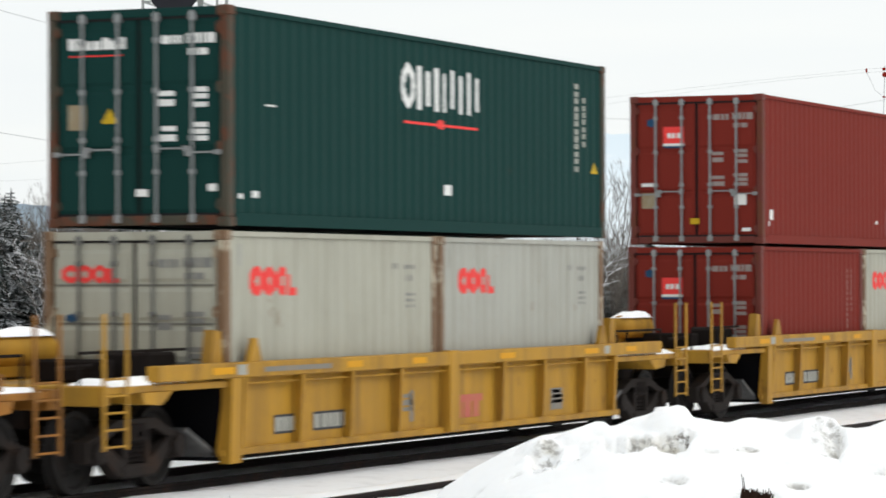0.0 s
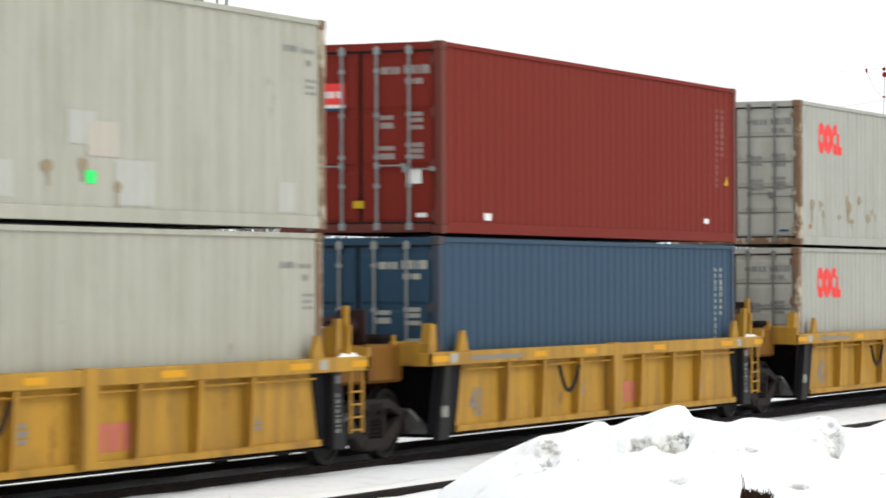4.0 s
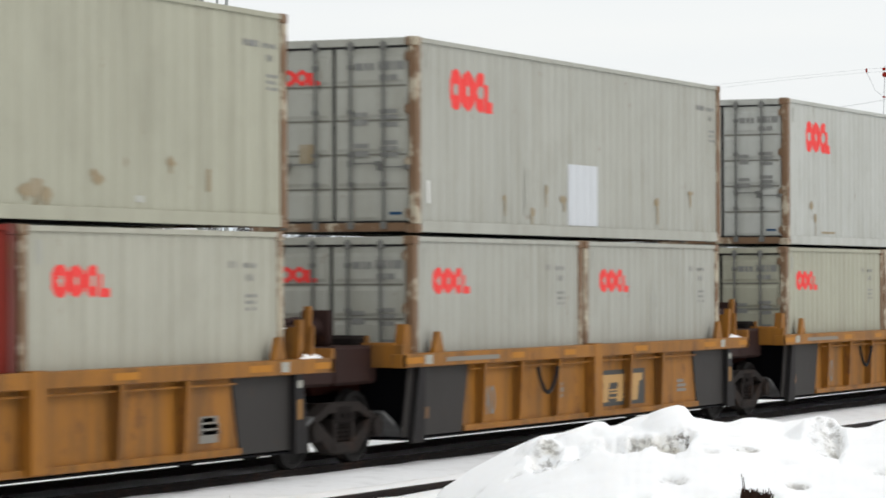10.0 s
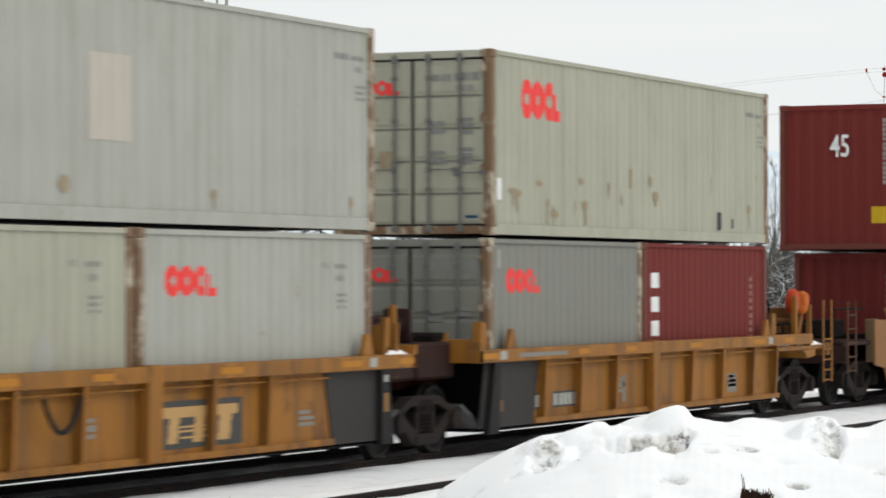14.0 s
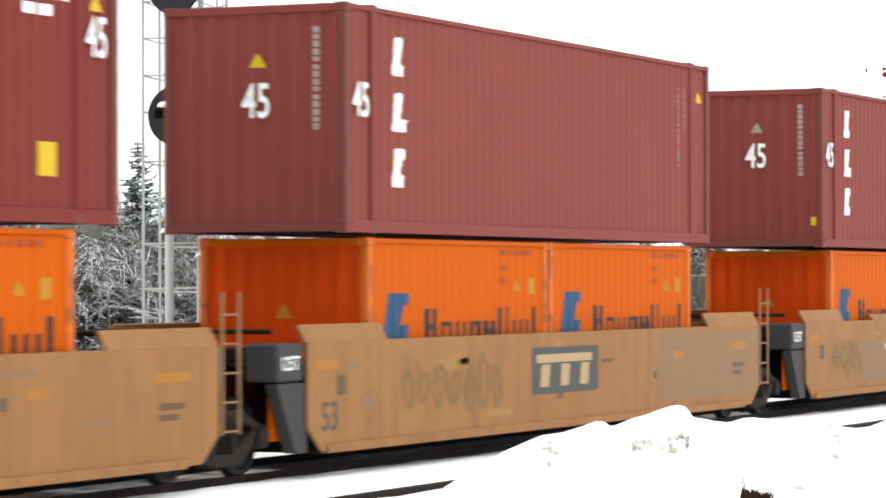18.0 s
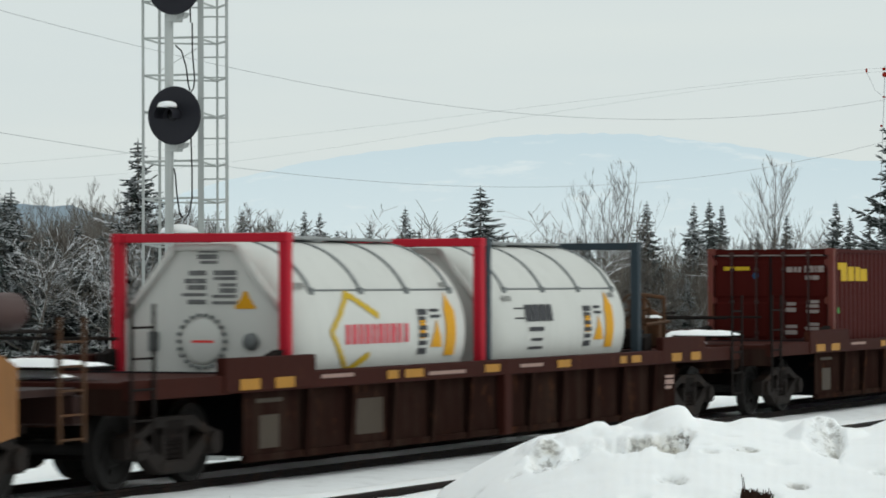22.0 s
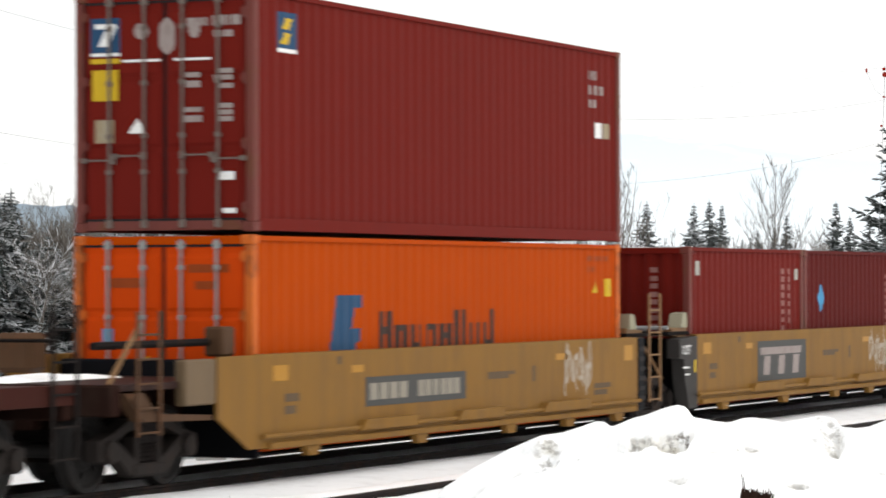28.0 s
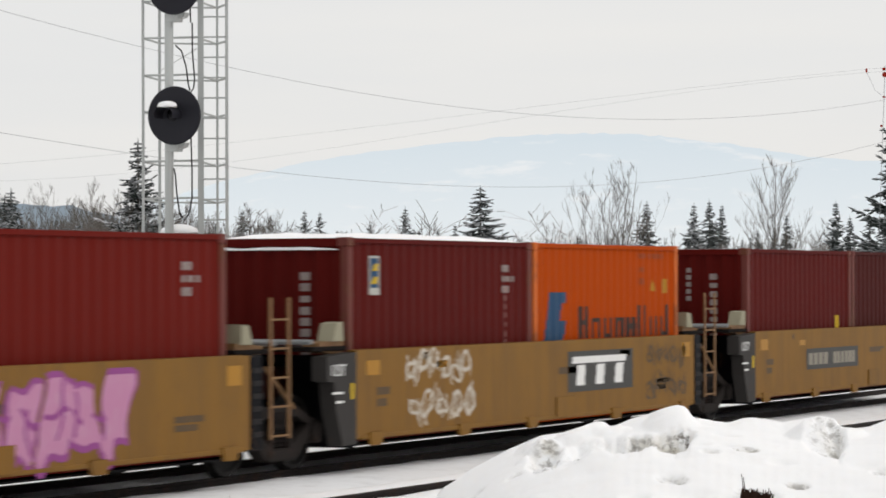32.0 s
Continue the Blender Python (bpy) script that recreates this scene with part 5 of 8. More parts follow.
def flag_sides(L, H, extra=()):
    """Marks of the orange containers: a blue flag and a long dark word as bars."""
    if L > 10:
        return [(flag_logo(2.1, 1.0, 1.0, 0.86), mark_blue), (word_bars(3.58, 1.15, 3.85, 0.50), mark_ink),
                ([("tri", L - 0.98, 1.86, 0.14, 0.17), ("bar", 11.6, 11.9, 1.80, 2.07)], mark_yellow), (bars(L - 1.35, H - 0.25, 0.9, 0.07, 6) + bars(L - 1.3, H - 0.42, 0.3, 0.08, 2), mark_burnt)] + list(extra)
    return [(flag_logo(0.42, 1.0, 0.95, 0.87), mark_blue), (word_bars(1.82, 1.18, 3.95, 0.48), mark_ink),
            (bars(4.33, H - 0.2, 1.2, 0.07, 6) + bar_column(4.38, 1.98, 2.35, 0.22, 2, 0.5), mark_burnt),
            ([("tri", 4.96, 1.87, 0.11, 0.20), ("bar", 5.38, 5.58, 1.84, 2.07)], mark_oldyellow)] + list(extra)


def word_bars(x, z, w, h):
    """A long word of the line's name as upright bars, some tall."""
    tall = (1, 1, 0, 0, 0, 0, 0, 0, 0, 0, 1, 1, 0, 0, 0, 1)
    st = w / len(tall)
    out = []
    for i, q in enumerate(tall):
        out.append(("bar", x + i * st, x + (i + 0.55) * st, z, z + h * (1.0 if q else 0.62)))
    out += [("bar", x, x + 1.5 * st, z + h * 0.42, z + h * 0.6), ("bar", x + 2 * st, x + 3.5 * st, z + h * 0.5, z + h * 0.62), ("bar", x + 4 * st, x + 5.5 * st, z, z + h * 0.14), ("bar", x + 6 * st, x + 7.5 * st, z + h * 0.5, z + h * 0.62),
            ("bar", x + 8.2 * st, x + 9.6 * st, z + h * 0.25, z + h * 0.4), ("bar", x + 14 * st, x + 15.5 * st, z, z + h * 0.14)]
    return out


def red_code(L, H, mat=None):
    """Pale upright lines of writing near the far end of a red side."""
    mat = mat or mark_faint
    return (bar_column(L - 0.95, H * 0.35, H - 0.35, 0.10, 13) + bar_column(L - 0.68, H * 0.55, H - 0.35, 0.08, 8), mat)


def put_containers():
    """All boxes, from the head of the train to its tail. Returns them for motions()."""
    S, HC = 2.591, 2.896
    LOW, UP = 0.335, 2.962
    out = []

    def box(*a, **k):
        out.append(container(*a, **k))

    def twenty(x, z, mat, seed, front="door", extra=()):
        box(x, z, 20, S, mat, white_post, "off-white twenty-foot container with red ring logo, rust at corners", front, ring_sides(6.058, S, extra=extra), ring_end(S, seed) if front == "door" else ())

    def forty(x, z, mat, seed, extra=(), dark=False):
        box(x, z, 40, S, mat, white_post, "off-white forty-foot container with red ring logo and rusty posts", "door", ring_sides(12.192, S, extra=extra) + [rust_spots(seed, 12.192, 0.3, 0.8, 7)], ring_end(S, seed, dark))

    # dark green box on two off-white ones
    box(33.45, UP + 0.005, 40, S, green_paint, green_post, "dark green forty-foot container with white bar logo", "door",
        [([("ring", 5.10, 1.92, 0.20, 0.30, 0.42)] + [("bar", 5.40 + 0.27 * k, 5.53 + 0.27 * k, 1.62 + 0.06 * (k % 3 == 1), 2.20 - 0.07 * (k % 2)) for k in range(8)], mark_white), ([("bar", 4.98, 7.4, 1.43, 1.46), ("disc", 6.15, 1.45, 0.12, 0.06)], mark_red),
         (bar_column(11.0, 0.97, 2.3, 0.12, 12, 0.25) + bar_column(11.32, 1.35, 2.1, 0.08, 7, 0.25), mark_faint_grey), ([("tri", 11.78, 0.96, 0.15, 0.18)], mark_yellow),
         ([("bar", 6.25, 6.48, 0.52, 0.64), ("bar", 0.28, 0.42, 0.33, 0.38), ("bar", 0.62, 0.79, 0.35, 0.42), ("bar", 1.0, 1.3, 1.45, 1.47)], mark_white)],
        [(bars(0.16, S - 0.48, 0.80, 0.14, 7, 0.15, 0.2, 4), mark_white), ([("bar", 0.2, 0.92, S - 0.56, S - 0.545)], mark_red), plain_text_end(mark_white, S, 4),
         ([("bar", 0.71, 0.94, 1.16, 1.46)], mark_stain), ([("tri", 0.375, 1.23, 0.12, 0.18)], mark_yellow), ([("bar", -0.13, 0.02, 0.36, 0.45), ("bar", -1.05, -0.95, 0.42, 0.50)], mark_white)])
    twenty(33.35, LOW, white_a, 3)
    twenty(39.48, LOW, white_b, 5)
    # brown-red on red and white
    plated = [(plain_text_end(mark_white, S, 9)[0], mark_faint_white), ([("bar", 0.23, 0.59, 1.76, 2.05)], mark_red), ([("bar", 0.23, 0.59, 1.715, 1.76)], mark_white), ([("bar", 0.23, 0.59, 1.68, 1.714)], mark_blue), (bars(0.29, 1.85, 0.25, 0.09, 3), mark_white),
           ([("disc", 0.82, S - 0.47, 0.09, 0.07)], mark_blue), ([("bar", 0.77, 1.0, 0.63, 0.90)], mark_stain), ([("bar", -0.92, -0.71, 0.67, 0.88), ("bar", 0.73, 1.0, 1.01, 1.07), ("bar", -1.0, -0.85, 0.22, 0.28)], mark_white), ([("bar", -0.05, 0.09, 0.35, 0.45)], mark_yellow)]
    box(53.15, UP, 40, S, red_paint, brown_post, "brown-red forty-foot container with red and white door plate", "door",
        [red_code(12.192, S), ([("bar", 6.9, 7.1, 0.44, 0.50), ("bar", 11.3, 11.5, 0.22, 0.29), ("bar", 0.5, 0.62, 0.42, 0.60), ("bar", 0.42, 0.5, 0.32, 0.40)], mark_white), ([("bar", 7.5, 8.35, 0.22, 0.72)], mark_brownred), ([("tri", 11.8, 0.80, 0.12, 0.18)], mark_yellow)], plated)
    box(53.05, LOW, 20, S, red_paint, brown_post, "brown-red twenty-foot container with red and white door plate", "door", [red_code(6.058, S), ([("bar", 5.35, 5.5, 0.42, 0.62)], mark_white)], plated)
    twenty(59.18, LOW, white_a, 8)
    # two off-white boxes, the upper one patched
    forty(68.95, UP, white_a, 11, [([("bar", 2.95, 3.65, 1.02, 1.42), ("bar", 6.0, 6.6, 0.85, 1.2), ("bar", 1.9, 2.7, 0.25, 0.80), ("bar", 4.3, 4.9, 0.25, 0.62), ("bar", 7.0, 7.9, 0.2, 0.7), ("bar", 10.9, 11.4, 0.2, 0.55)], mark_patch), ([("bar", 6.35, 6.6, 0.42, 0.56)], mark_green), ([("bar", 6.4, 7.1, 0.72, 1.1)], mark_pinkish)])
    forty(68.85, LOW, white_a, 12)
    # brown-red on blue
    box(84.67, UP, 40, S, red_paint, brown_post, "brown-red forty-foot container with pale upright writing", "door", [red_code(12.192, S), ([("bar", 10.6, 10.85, 0.30, 0.38), ("bar", 1.5, 1.75, 0.2, 0.3)], mark_white), ([("tri", 11.75, 0.95, 0.12, 0.18)], mark_yellow)], plated)
    box(84.57, LOW, 40, S, blue_paint, blue_post, "slate blue forty-foot container with pale upright writing", "door", [red_code(12.192, S, mark_faint_grey)], [plain_text_end(mark_faint_grey, S, 5)])
    # off-white boxes
    forty(100.38, UP, white_b, 15, [rust_spots(4, 9.0, 0.5, 0.9, 9), ([("bar", 0.55, 0.75, 0.30, 0.38)], mark_orange), ([("bar", 10.9, 11.2, 0.22, 0.32), ("bar", 11.4, 11.6, 0.2, 0.3)], mark_white)], True)
    forty(100.28, LOW, white_b, 16)
    forty(116.2, UP, white_c, 17, [([("bar", 6.4, 6.75, 1.35, 1.95)], mark_faint_grey), ([("bar", 3.55, 3.7, 1.55, 1.78)], mark_grey)])
    twenty(116.1, LOW, white_c, 18)
    twenty(122.23, LOW, white_b, 19)
    forty(135.5, UP, white_c, 21, [([("bar", 0.55, 0.8, 0.36, 0.46)], mark_orange), ([("bar", 0.9, 1.05, 0.36, 0.46), ("bar", 3.6, 3.75, 0.28, 0.36), ("bar", 8.5, 8.7, 0.24, 0.32)], mark_patch), rust_spots(6, 10, 0.2, 0.6, 8)], True)
    box(135.4, LOW, 20, S, red_paint, brown_post, "brown-red twenty-foot container with red and white door plate", "door", [red_code(6.058, S), ([("bar", 5.35, 5.5, 0.22, 0.5)], mark_white)], plated)
    twenty(141.53, LOW, white_a, 22)
    forty(151.45, UP, white_b, 23, [([("bar", 5.44, 6.65, 0.18, 1.08)], mark_clean), ([("bar", 3.8, 3.95, 0.3, 0.95)], mark_faint_grey), ([("bar", 0.4, 0.5, 0.40, 0.7)], mark_white)])
    twenty(151.35, LOW, white_b, 24, extra=[([("line", 2.6, 0.62, 4.9, 0.80, 0.03)], mark_grey)])
    twenty(157.48, LOW, white_b, 25, extra=[([("bar", 2.9, 3.3, 0.75, 1.85)], mark_faint_grey)])
    forty(167.24, UP, white_e, 27, [([("bar", 6.9, 8.0, 0.30, 1.0)], mark_faint_grey), ([("bar", 2.0, 2.9, 0.22, 0.26), ("bar", 2.0, 2.04, 0.22, 0.5)], mark_stain)])
    twenty(167.14, LOW, white_c, 28)
    twenty(173.27, LOW, white_b, 29)
    forty(182.9, UP, white_b, 31, [([("bar", 5.0, 5.95, 0.9, 1.85)], mark_pinkish), ([("bar", 0.4, 1.0, 0.28, 0.36)], mark_white)])
    twenty(182.8, LOW, white_c, 32, extra=[([("disc", 4.15, 1.2, 0.2, 0.22), ("bar", 4.2, 4.4, 0.8, 1.3)], mark_faint_grey)])
    twenty(188.93, LOW, white_b, 33)
    forty(198.9, UP, white_c, 35, [([("bar", 9.6, 9.75, 0.2, 0.5), ("bar", 10.3, 10.42, 0.25, 0.40)], mark_dark), rust_spots(9, 11, 0.3, 1.1, 10), ([("bar", 0.25, 0.4, 0.5, 0.8)], mark_white)], True)
    twenty(198.8, LOW, white_d, 36)
    box(204.93, LOW, 20, S, maroon_paint, brown_post, "maroon twenty-foot container with white upright bars", "door", [(bar_column(0.42, 0.75, 2.25, 0.36, 4, 0.35), mark_white), (bar_column(5.2, 1.0, 2.1, 0.1, 9), mark_faint)], [plain_text_end(mark_white, S, 3)])
    # the forty-five-foot boxes
    LOW, UP = 0.30, 2.93
    for i, (x, body) in enumerate(((219.45, maroon_paint), (238.85, red_paint), (258.75, red_paint))):
        marks = [([("lean", 1.42, 0.61 + 0.72 * k, 0.20, 0.50, 0.26) for k in range(3)] + [("lean", 1.42 + 0.1 * (k % 2), 0.61 + 0.72 * k, 0.36, 0.15, 0.1) for k in range(3)] + [("lean", 1.58, 0.97, 0.26, 0.14, 0.1)], mark_white), ([("tri", 13.25, 2.28 if i else 2.3, 0.13, 0.2)] + ([("bar", 12.05, 12.45, 0.5, 0.86), ("bar", 13.05, 13.2, 2.55, 2.7)] if i == 0 else []), mark_yellow)]
        if i == 0:
            marks.append((bars(11.75, 2.55, 0.7, 0.11, 2) + bars(11.75, 2.36, 1.0, 0.11, 4) + bars(11.75, 2.18, 0.7, 0.11, 2), mark_white))
        else:
            marks.append((bar_column(12.22, 1.2, 2.5, 0.12, 14, 0.25) + bar_column(12.5, 1.8, 2.5, 0.08, 7, 0.25), mark_faint))
        endm = [(bar_column(-0.85, 1.3, 2.62, 0.07, 14, 0.25), mark_faint_white)]
        if i:
            endm.append(([("tri", -0.04, 2.10, 0.10, 0.19)], mark_stain if i == 2 else mark_yellow))
        if i != 1:
            endm.append(([("bar", -0.86, -0.57, 0.53, 0.86)] if i == 0 else [("bar", -1.1, -1.0, 0.40, 0.55)], mark_yellow))
        box(x, UP, 45, HC, body if i == 0 else faded_maroon, brown_post, "maroon forty-five-foot container with white numerals on its end", "panel", marks, endm)
        me45 = letters("45", 0.62)
        me45.materials.append(mark_white)
        a = part("numeral", me45, mark_white, out[-1], "white number 45 on the end")
        a.matrix_basis = pose(0.004, 0.23 if i == 0 else 0.16, 1.86 if i == 0 else 1.47, 0, 0, -90) @ Matrix.Diagonal((0.62, 1, 1, 1))
        if i:
            b = part("numeral", me45, mark_white, out[-1], "white number 45 on the side")
            b.matrix_basis = pose(0.20, -1.224, 1.48) @ Matrix.Diagonal((0.78, 1, 1, 1))
        else:
            b = part("numeral", me45, mark_white, out[-1], "white number 45 on the side")
            b.matrix_basis = pose(13.0, -1.224, 1.81) @ Matrix.Diagonal((0.72, 1, 1, 1))

    def orange(x, feet, front, extra=()):
        L = FOOT[feet]
        ends = [([("bar", 0.22, 0.72, S - 0.62, S - 0.52), ("bar", -0.9, -0.35, S - 0.45, S - 0.35), ("bar", -0.75, -0.45, S - 0.65, S - 0.55)], mark_burnt), ([("tri", 0.20, 0.9, 0.16, 0.26)], mark_yellow), ([("bar", 0.68, 0.82, S - 1.28, S - 1.12)], mark_sky)] if front == "door" else [([("tri", 0.0, 1.55, 0.12, 0.2)], mark_oldyellow)]
        box(x, LOW, feet, S, orange_paint if x < 300 else orange_worn, orange_post, "bright orange %s-foot container with blue flag and dark bars" % {20: "twenty", 40: "forty"}[feet], front, flag_sides(L, S, extra), ends)

    def red20(x, mat, label, marks, front="panel", ends=()):
        box(x, LOW, 20, S, mat, brown_post, label, front, marks, ends, rods_dark)

    red20(220.15, maroon_paint, "dull maroon twenty-foot container with pale writing", [(bar_column(5.2, 1.0, 2.1, 0.09, 9), mark_faint), ([("bar", 5.35, 5.55, 0.55, 0.66)], mark_white)], ends=[(bar_column(-0.75, 0.9, 2.2, 0.09, 10), mark_faint)])
    orange(226.28, 20, "panel")
    orange(239.65, 20, "panel")
    orange(245.78, 20, "panel")
    orange(259.5, 20, "panel")
    red20(265.63, red_paint, "brown-red twenty-foot container with white upright bars", [(bar_column(0.45, 0.95, 2.36, 0.38, 4, 0.35), mark_white), (bar_column(5.1, 0.8, 2.1, 0.09, 10), mark_faint), ([("bar", 5.2, 5.3, 0.65, 0.8)], mark_yellow)])
    # single boxes in the brown cars
    yellow_end = [(bars(0.40, S - 0.40, 0.5, 0.07, 5, 0.1), mark_yellow), plain_text_end(mark_faint_white, S, 6), ([("bar", -1.02, 1.0, S - 0.135, S - 0.11)], mark_faint_white), ([("disc", 0.28, S - 0.5, 0.06, 0.06)], mark_blue)]
    LOW = 0.33
    red20(304.15, maroon_redder, "red-brown twenty-foot container with yellow bar logo", [(bars(0.62, 1.99, 1.65, 0.26, 4, 0.12, 0.12, 2) + [("bar", 0.42, 0.98, 2.19, 2.33), ("bar", 0.55, 0.72, 1.99, 2.2)], mark_yellow), (bars(4.95, 2.18, 0.3, 0.10, 2) + bars(4.95, 2.03, 0.5, 0.10, 3) + bars(4.95, 1.88, 0.3, 0.10, 2) + bars(4.95, 1.6, 0.18, 0.15, 1), mark_faint_white), ([("bar", 5.5, 5.7, 1.59, 1.74)], mark_orange), ([("bar", 0.32, 0.47, 1.39, 1.50)], mark_leaf)], "door", yellow_end)
    red20(310.28, maroon_dark, "dark maroon twenty-foot container with blue vertical stripe", [([("bar", 0.50, 0.98, 0.28, 2.02)], mark_blue), ([("bar", 0.50, 0.98, 2.02, 2.43)] + bar_column(0.60, 0.75, 1.95, 0.26, 3, 0.5), mark_faint_white), ([("bar", 3.3, 4.5, 2.24, 2.53)], mark_brownred2), (bar_column(5.3, 0.8, 2.0, 0.08, 9), mark_faint)], "door")
    plate_end = [([("bar", 0.63, 1.0, 1.83, 2.24)], mark_blue), ([("lean", 0.78, 1.90, 0.13, 0.24, -0.5), ("bar", 0.68, 0.96, 2.10, 2.16)], mark_faint_white), ([("disc", 0.35, 2.05, 0.07, 0.085)], mark_faint_white), plain_text_end(mark_faint_white, S, 7), ([("bar", -1.02, 1.0, S - 0.13, S - 0.10)], mark_faint_white)]
    plate_marks = lambda L, H: [([("bar", 0.70, 1.02, 1.86, 2.36)], mark_platewhite), ([("bar", 0.73, 0.99, 1.95, 2.33)], mark_blue), ([("lean", 0.74, 2.0, 0.15, 0.10, 0.7), ("lean", 0.76, 2.16, 0.15, 0.10, 0.7)], mark_yellow), (bars(L - 1.05, H - 0.42, 0.3, 0.09, 2) + bars(L - 1.05, H - 0.57, 0.5, 0.09, 3) + bars(L - 1.05, H - 0.72, 0.3, 0.09, 2), mark_faint_white)]
    red20(326.38, red_bright, "warm red twenty-foot container with blue and yellow plate", plate_marks(6.058, S) + [([("bar", 4.85, 5.05, 0.95, 1.15)], mark_white), ([("bar", 5.25, 5.4, 0.95, 1.15)], mark_orange)], "door", plate_end)
    # red high box on orange
    LOW = 0.29
    red_end = [([("bar", 0.61, 0.99, 2.17, 2.59)], mark_blue), ([("bar", 0.61, 0.99, 2.13, 2.165), ("lean", 0.76, 2.24, 0.14, 0.26, -0.5), ("bar", 0.66, 0.95, 2.46, 2.52)], mark_white), ([("disc", 0.30, 2.42, 0.10, 0.10), ("disc", -0.42, 2.42, 0.08, 0.10), ("disc", -0.05, 2.35, 0.12, 0.22)], mark_faint_white),
               ([("bar", 0.63, 0.98, 1.59, 1.96), ("bar", 0.60, 1.0, 2.05, 2.10)], mark_yellow), ([("bar", 0.69, 0.93, 1.08, 1.36)], mark_stain), plain_text_end(mark_faint_white, HC, 8), ([("bar", -0.96, -0.73, 0.62, 0.72), ("tri", 0.355, 1.20, 0.12, 0.17), ("bar", -0.98, -0.80, 0.22, 0.28)], mark_white),
               ([("bar", 0.05, 0.57, 2.05, 2.08), ("bar", -0.64, -0.15, 2.05, 2.08)], mark_white)]
    box(347.22, 2.918, 40, HC, red_bright, brown_post, "deep red high-cube forty-foot container with blue door plate", "door",
        [([("bar", 0.71, 1.17, 2.22, 2.66)], mark_blue), ([("bar", 0.71, 1.17, 2.17, 2.218)], mark_white), ([("lean", 0.76, 2.27, 0.2, 0.13, 0.7), ("lean", 0.80, 2.46, 0.2, 0.13, 0.7)], mark_yellow), (bars(10.9, 2.42, 0.4, 0.13, 3) + bars(10.9, 2.2, 0.7, 0.13, 3) + bars(10.9, 2.0, 0.4, 0.12, 2), mark_faint_white), ([("bar", 11.15, 11.42, 1.55, 1.78)], mark_white), ([("bar", 11.5, 11.75, 1.55, 1.78)], mark_stain)], red_end, rods_worn)
    orange(347.18, 40, "door")
    red20(362.5, red_bright, "warm red twenty-foot container with pale upright writing", [(bar_column(4.9, 0.6, 2.3, 0.10, 12) + bar_column(5.25, 1.3, 2.3, 0.08, 7), mark_faint), ([("bar", 0.35, 0.55, 2.12, 2.36), ("bar", 5.6, 5.8, 2.05, 2.25)], mark_faint_grey)], ends=[(bar_column(-0.65, 1.0, 2.3, 0.10, 10), mark_faint)])
    red20(368.63, maroon_low, "maroon twenty-foot container with small blue star mark", [([("disc", 1.05, 1.72, 0.22, 0.12), ("disc", 1.05, 1.72, 0.07, 0.25)], mark_sky), (bar_column(5.2, 0.9, 2.2, 0.09, 10), mark_faint), ([("bar", 5.5, 5.62, 0.8, 1.05), ("bar", 5.4, 5.7, 0.95, 1.0)], mark_ghost)])
    orange(378.0, 20, "panel")
    red20(384.13, red_bright, "deep red twenty-foot container with blue and yellow plate", plate_marks(6.058, S))
    red20(393.45, maroon_low, "maroon twenty-foot container with snow on its roof", plate_marks(6.058, S) + [(bar_column(5.1, 0.9, 2.0, 0.08, 9), mark_faint)], ends=[(bar_column(-0.65, 0.9, 2.2, 0.10, 9), mark_faint_white)])
    part("snow", snow_pad(0.1, 6.0, -1.2, 0.9, S - 0.01, 0.09, 3), snow_clean, out[-1], "thin snow cover on the roof", True)
    part("snow", snow_pad(-0.01, 0.05, -1.1, 1.1, S - 0.16, 0.05, 4), snow_clean, out[-1], "snow caught on the end rail", True)
    orange(399.58, 20, "panel")
    red20(409.1, maroon_low, "maroon twenty-foot container with pale upright writing", [([("bar", 5.1, 5.3, 1.15, 1.4)], mark_yellow), (bar_column(5.2, 0.5, 1.1, 0.1, 5), mark_white)], ends=[(bar_column(-0.65, 0.9, 2.2, 0.10, 9) + bar_column(-0.2, 1.7, 2.3, 0.10, 5), mark_faint_white)])
    red20(415.23, maroon_dark, "dark maroon twenty-foot container", [(bar_column(5.2, 0.9, 2.2, 0.09, 10), mark_faint)])
    for c in out:
        if c.location.z < 1.0 and c.location.x > 345 and c.location.x < 430:
            part("snow", snow_pad(0.05, 2.0, -1.15, 1.15, S - 0.014, 0.012, int(c.location.x)), snow_clean, c, "thin snow on the roof", True)
    return out


maroon_low = paint("muted maroon paint", (0.082, 0.0066, 0.0050), fade=0.2, grime=0.2, rust=0.15, rust_at=0.7, spec=0.03)
rods_grey = flat("dull grey door rods", (0.15, 0.15, 0.14), 0.6, 0.5)
joint_shade_grime = flat("shade and grime of door joints", (0.16, 0.155, 0.13), 0.8, 0.4)
rods_dark = flat("painted-over dark red rods", (0.045, 0.022, 0.020), 0.6, 0.3)
rods_worn = flat("worn brown-grey rods", (0.14, 0.11, 0.095), 0.6, 0.4)
mark_brownred = flat("dark red patch", (0.17, 0.03, 0.026), wear=0.3)
mark_brownred2 = flat("brighter red patch", (0.10, 0.012, 0.010), wear=0.3)
mark_faint_white = flat("dulled white marking", (0.27, 0.225, 0.21), wear=0.55, under=(0.12, 0.07, 0.06))
mark_platewhite = flat("off-white plate border", (0.42, 0.42, 0.38), wear=0.3)
mark_leaf = flat("green tag", (0.06, 0.22, 0.05), wear=0.2)
maroon_redder = paint("red-brown paint", (0.047, 0.0060, 0.0046), spec=0.03, fade=0.2, grime=0.10, rust=0.2, rust_at=0.66)


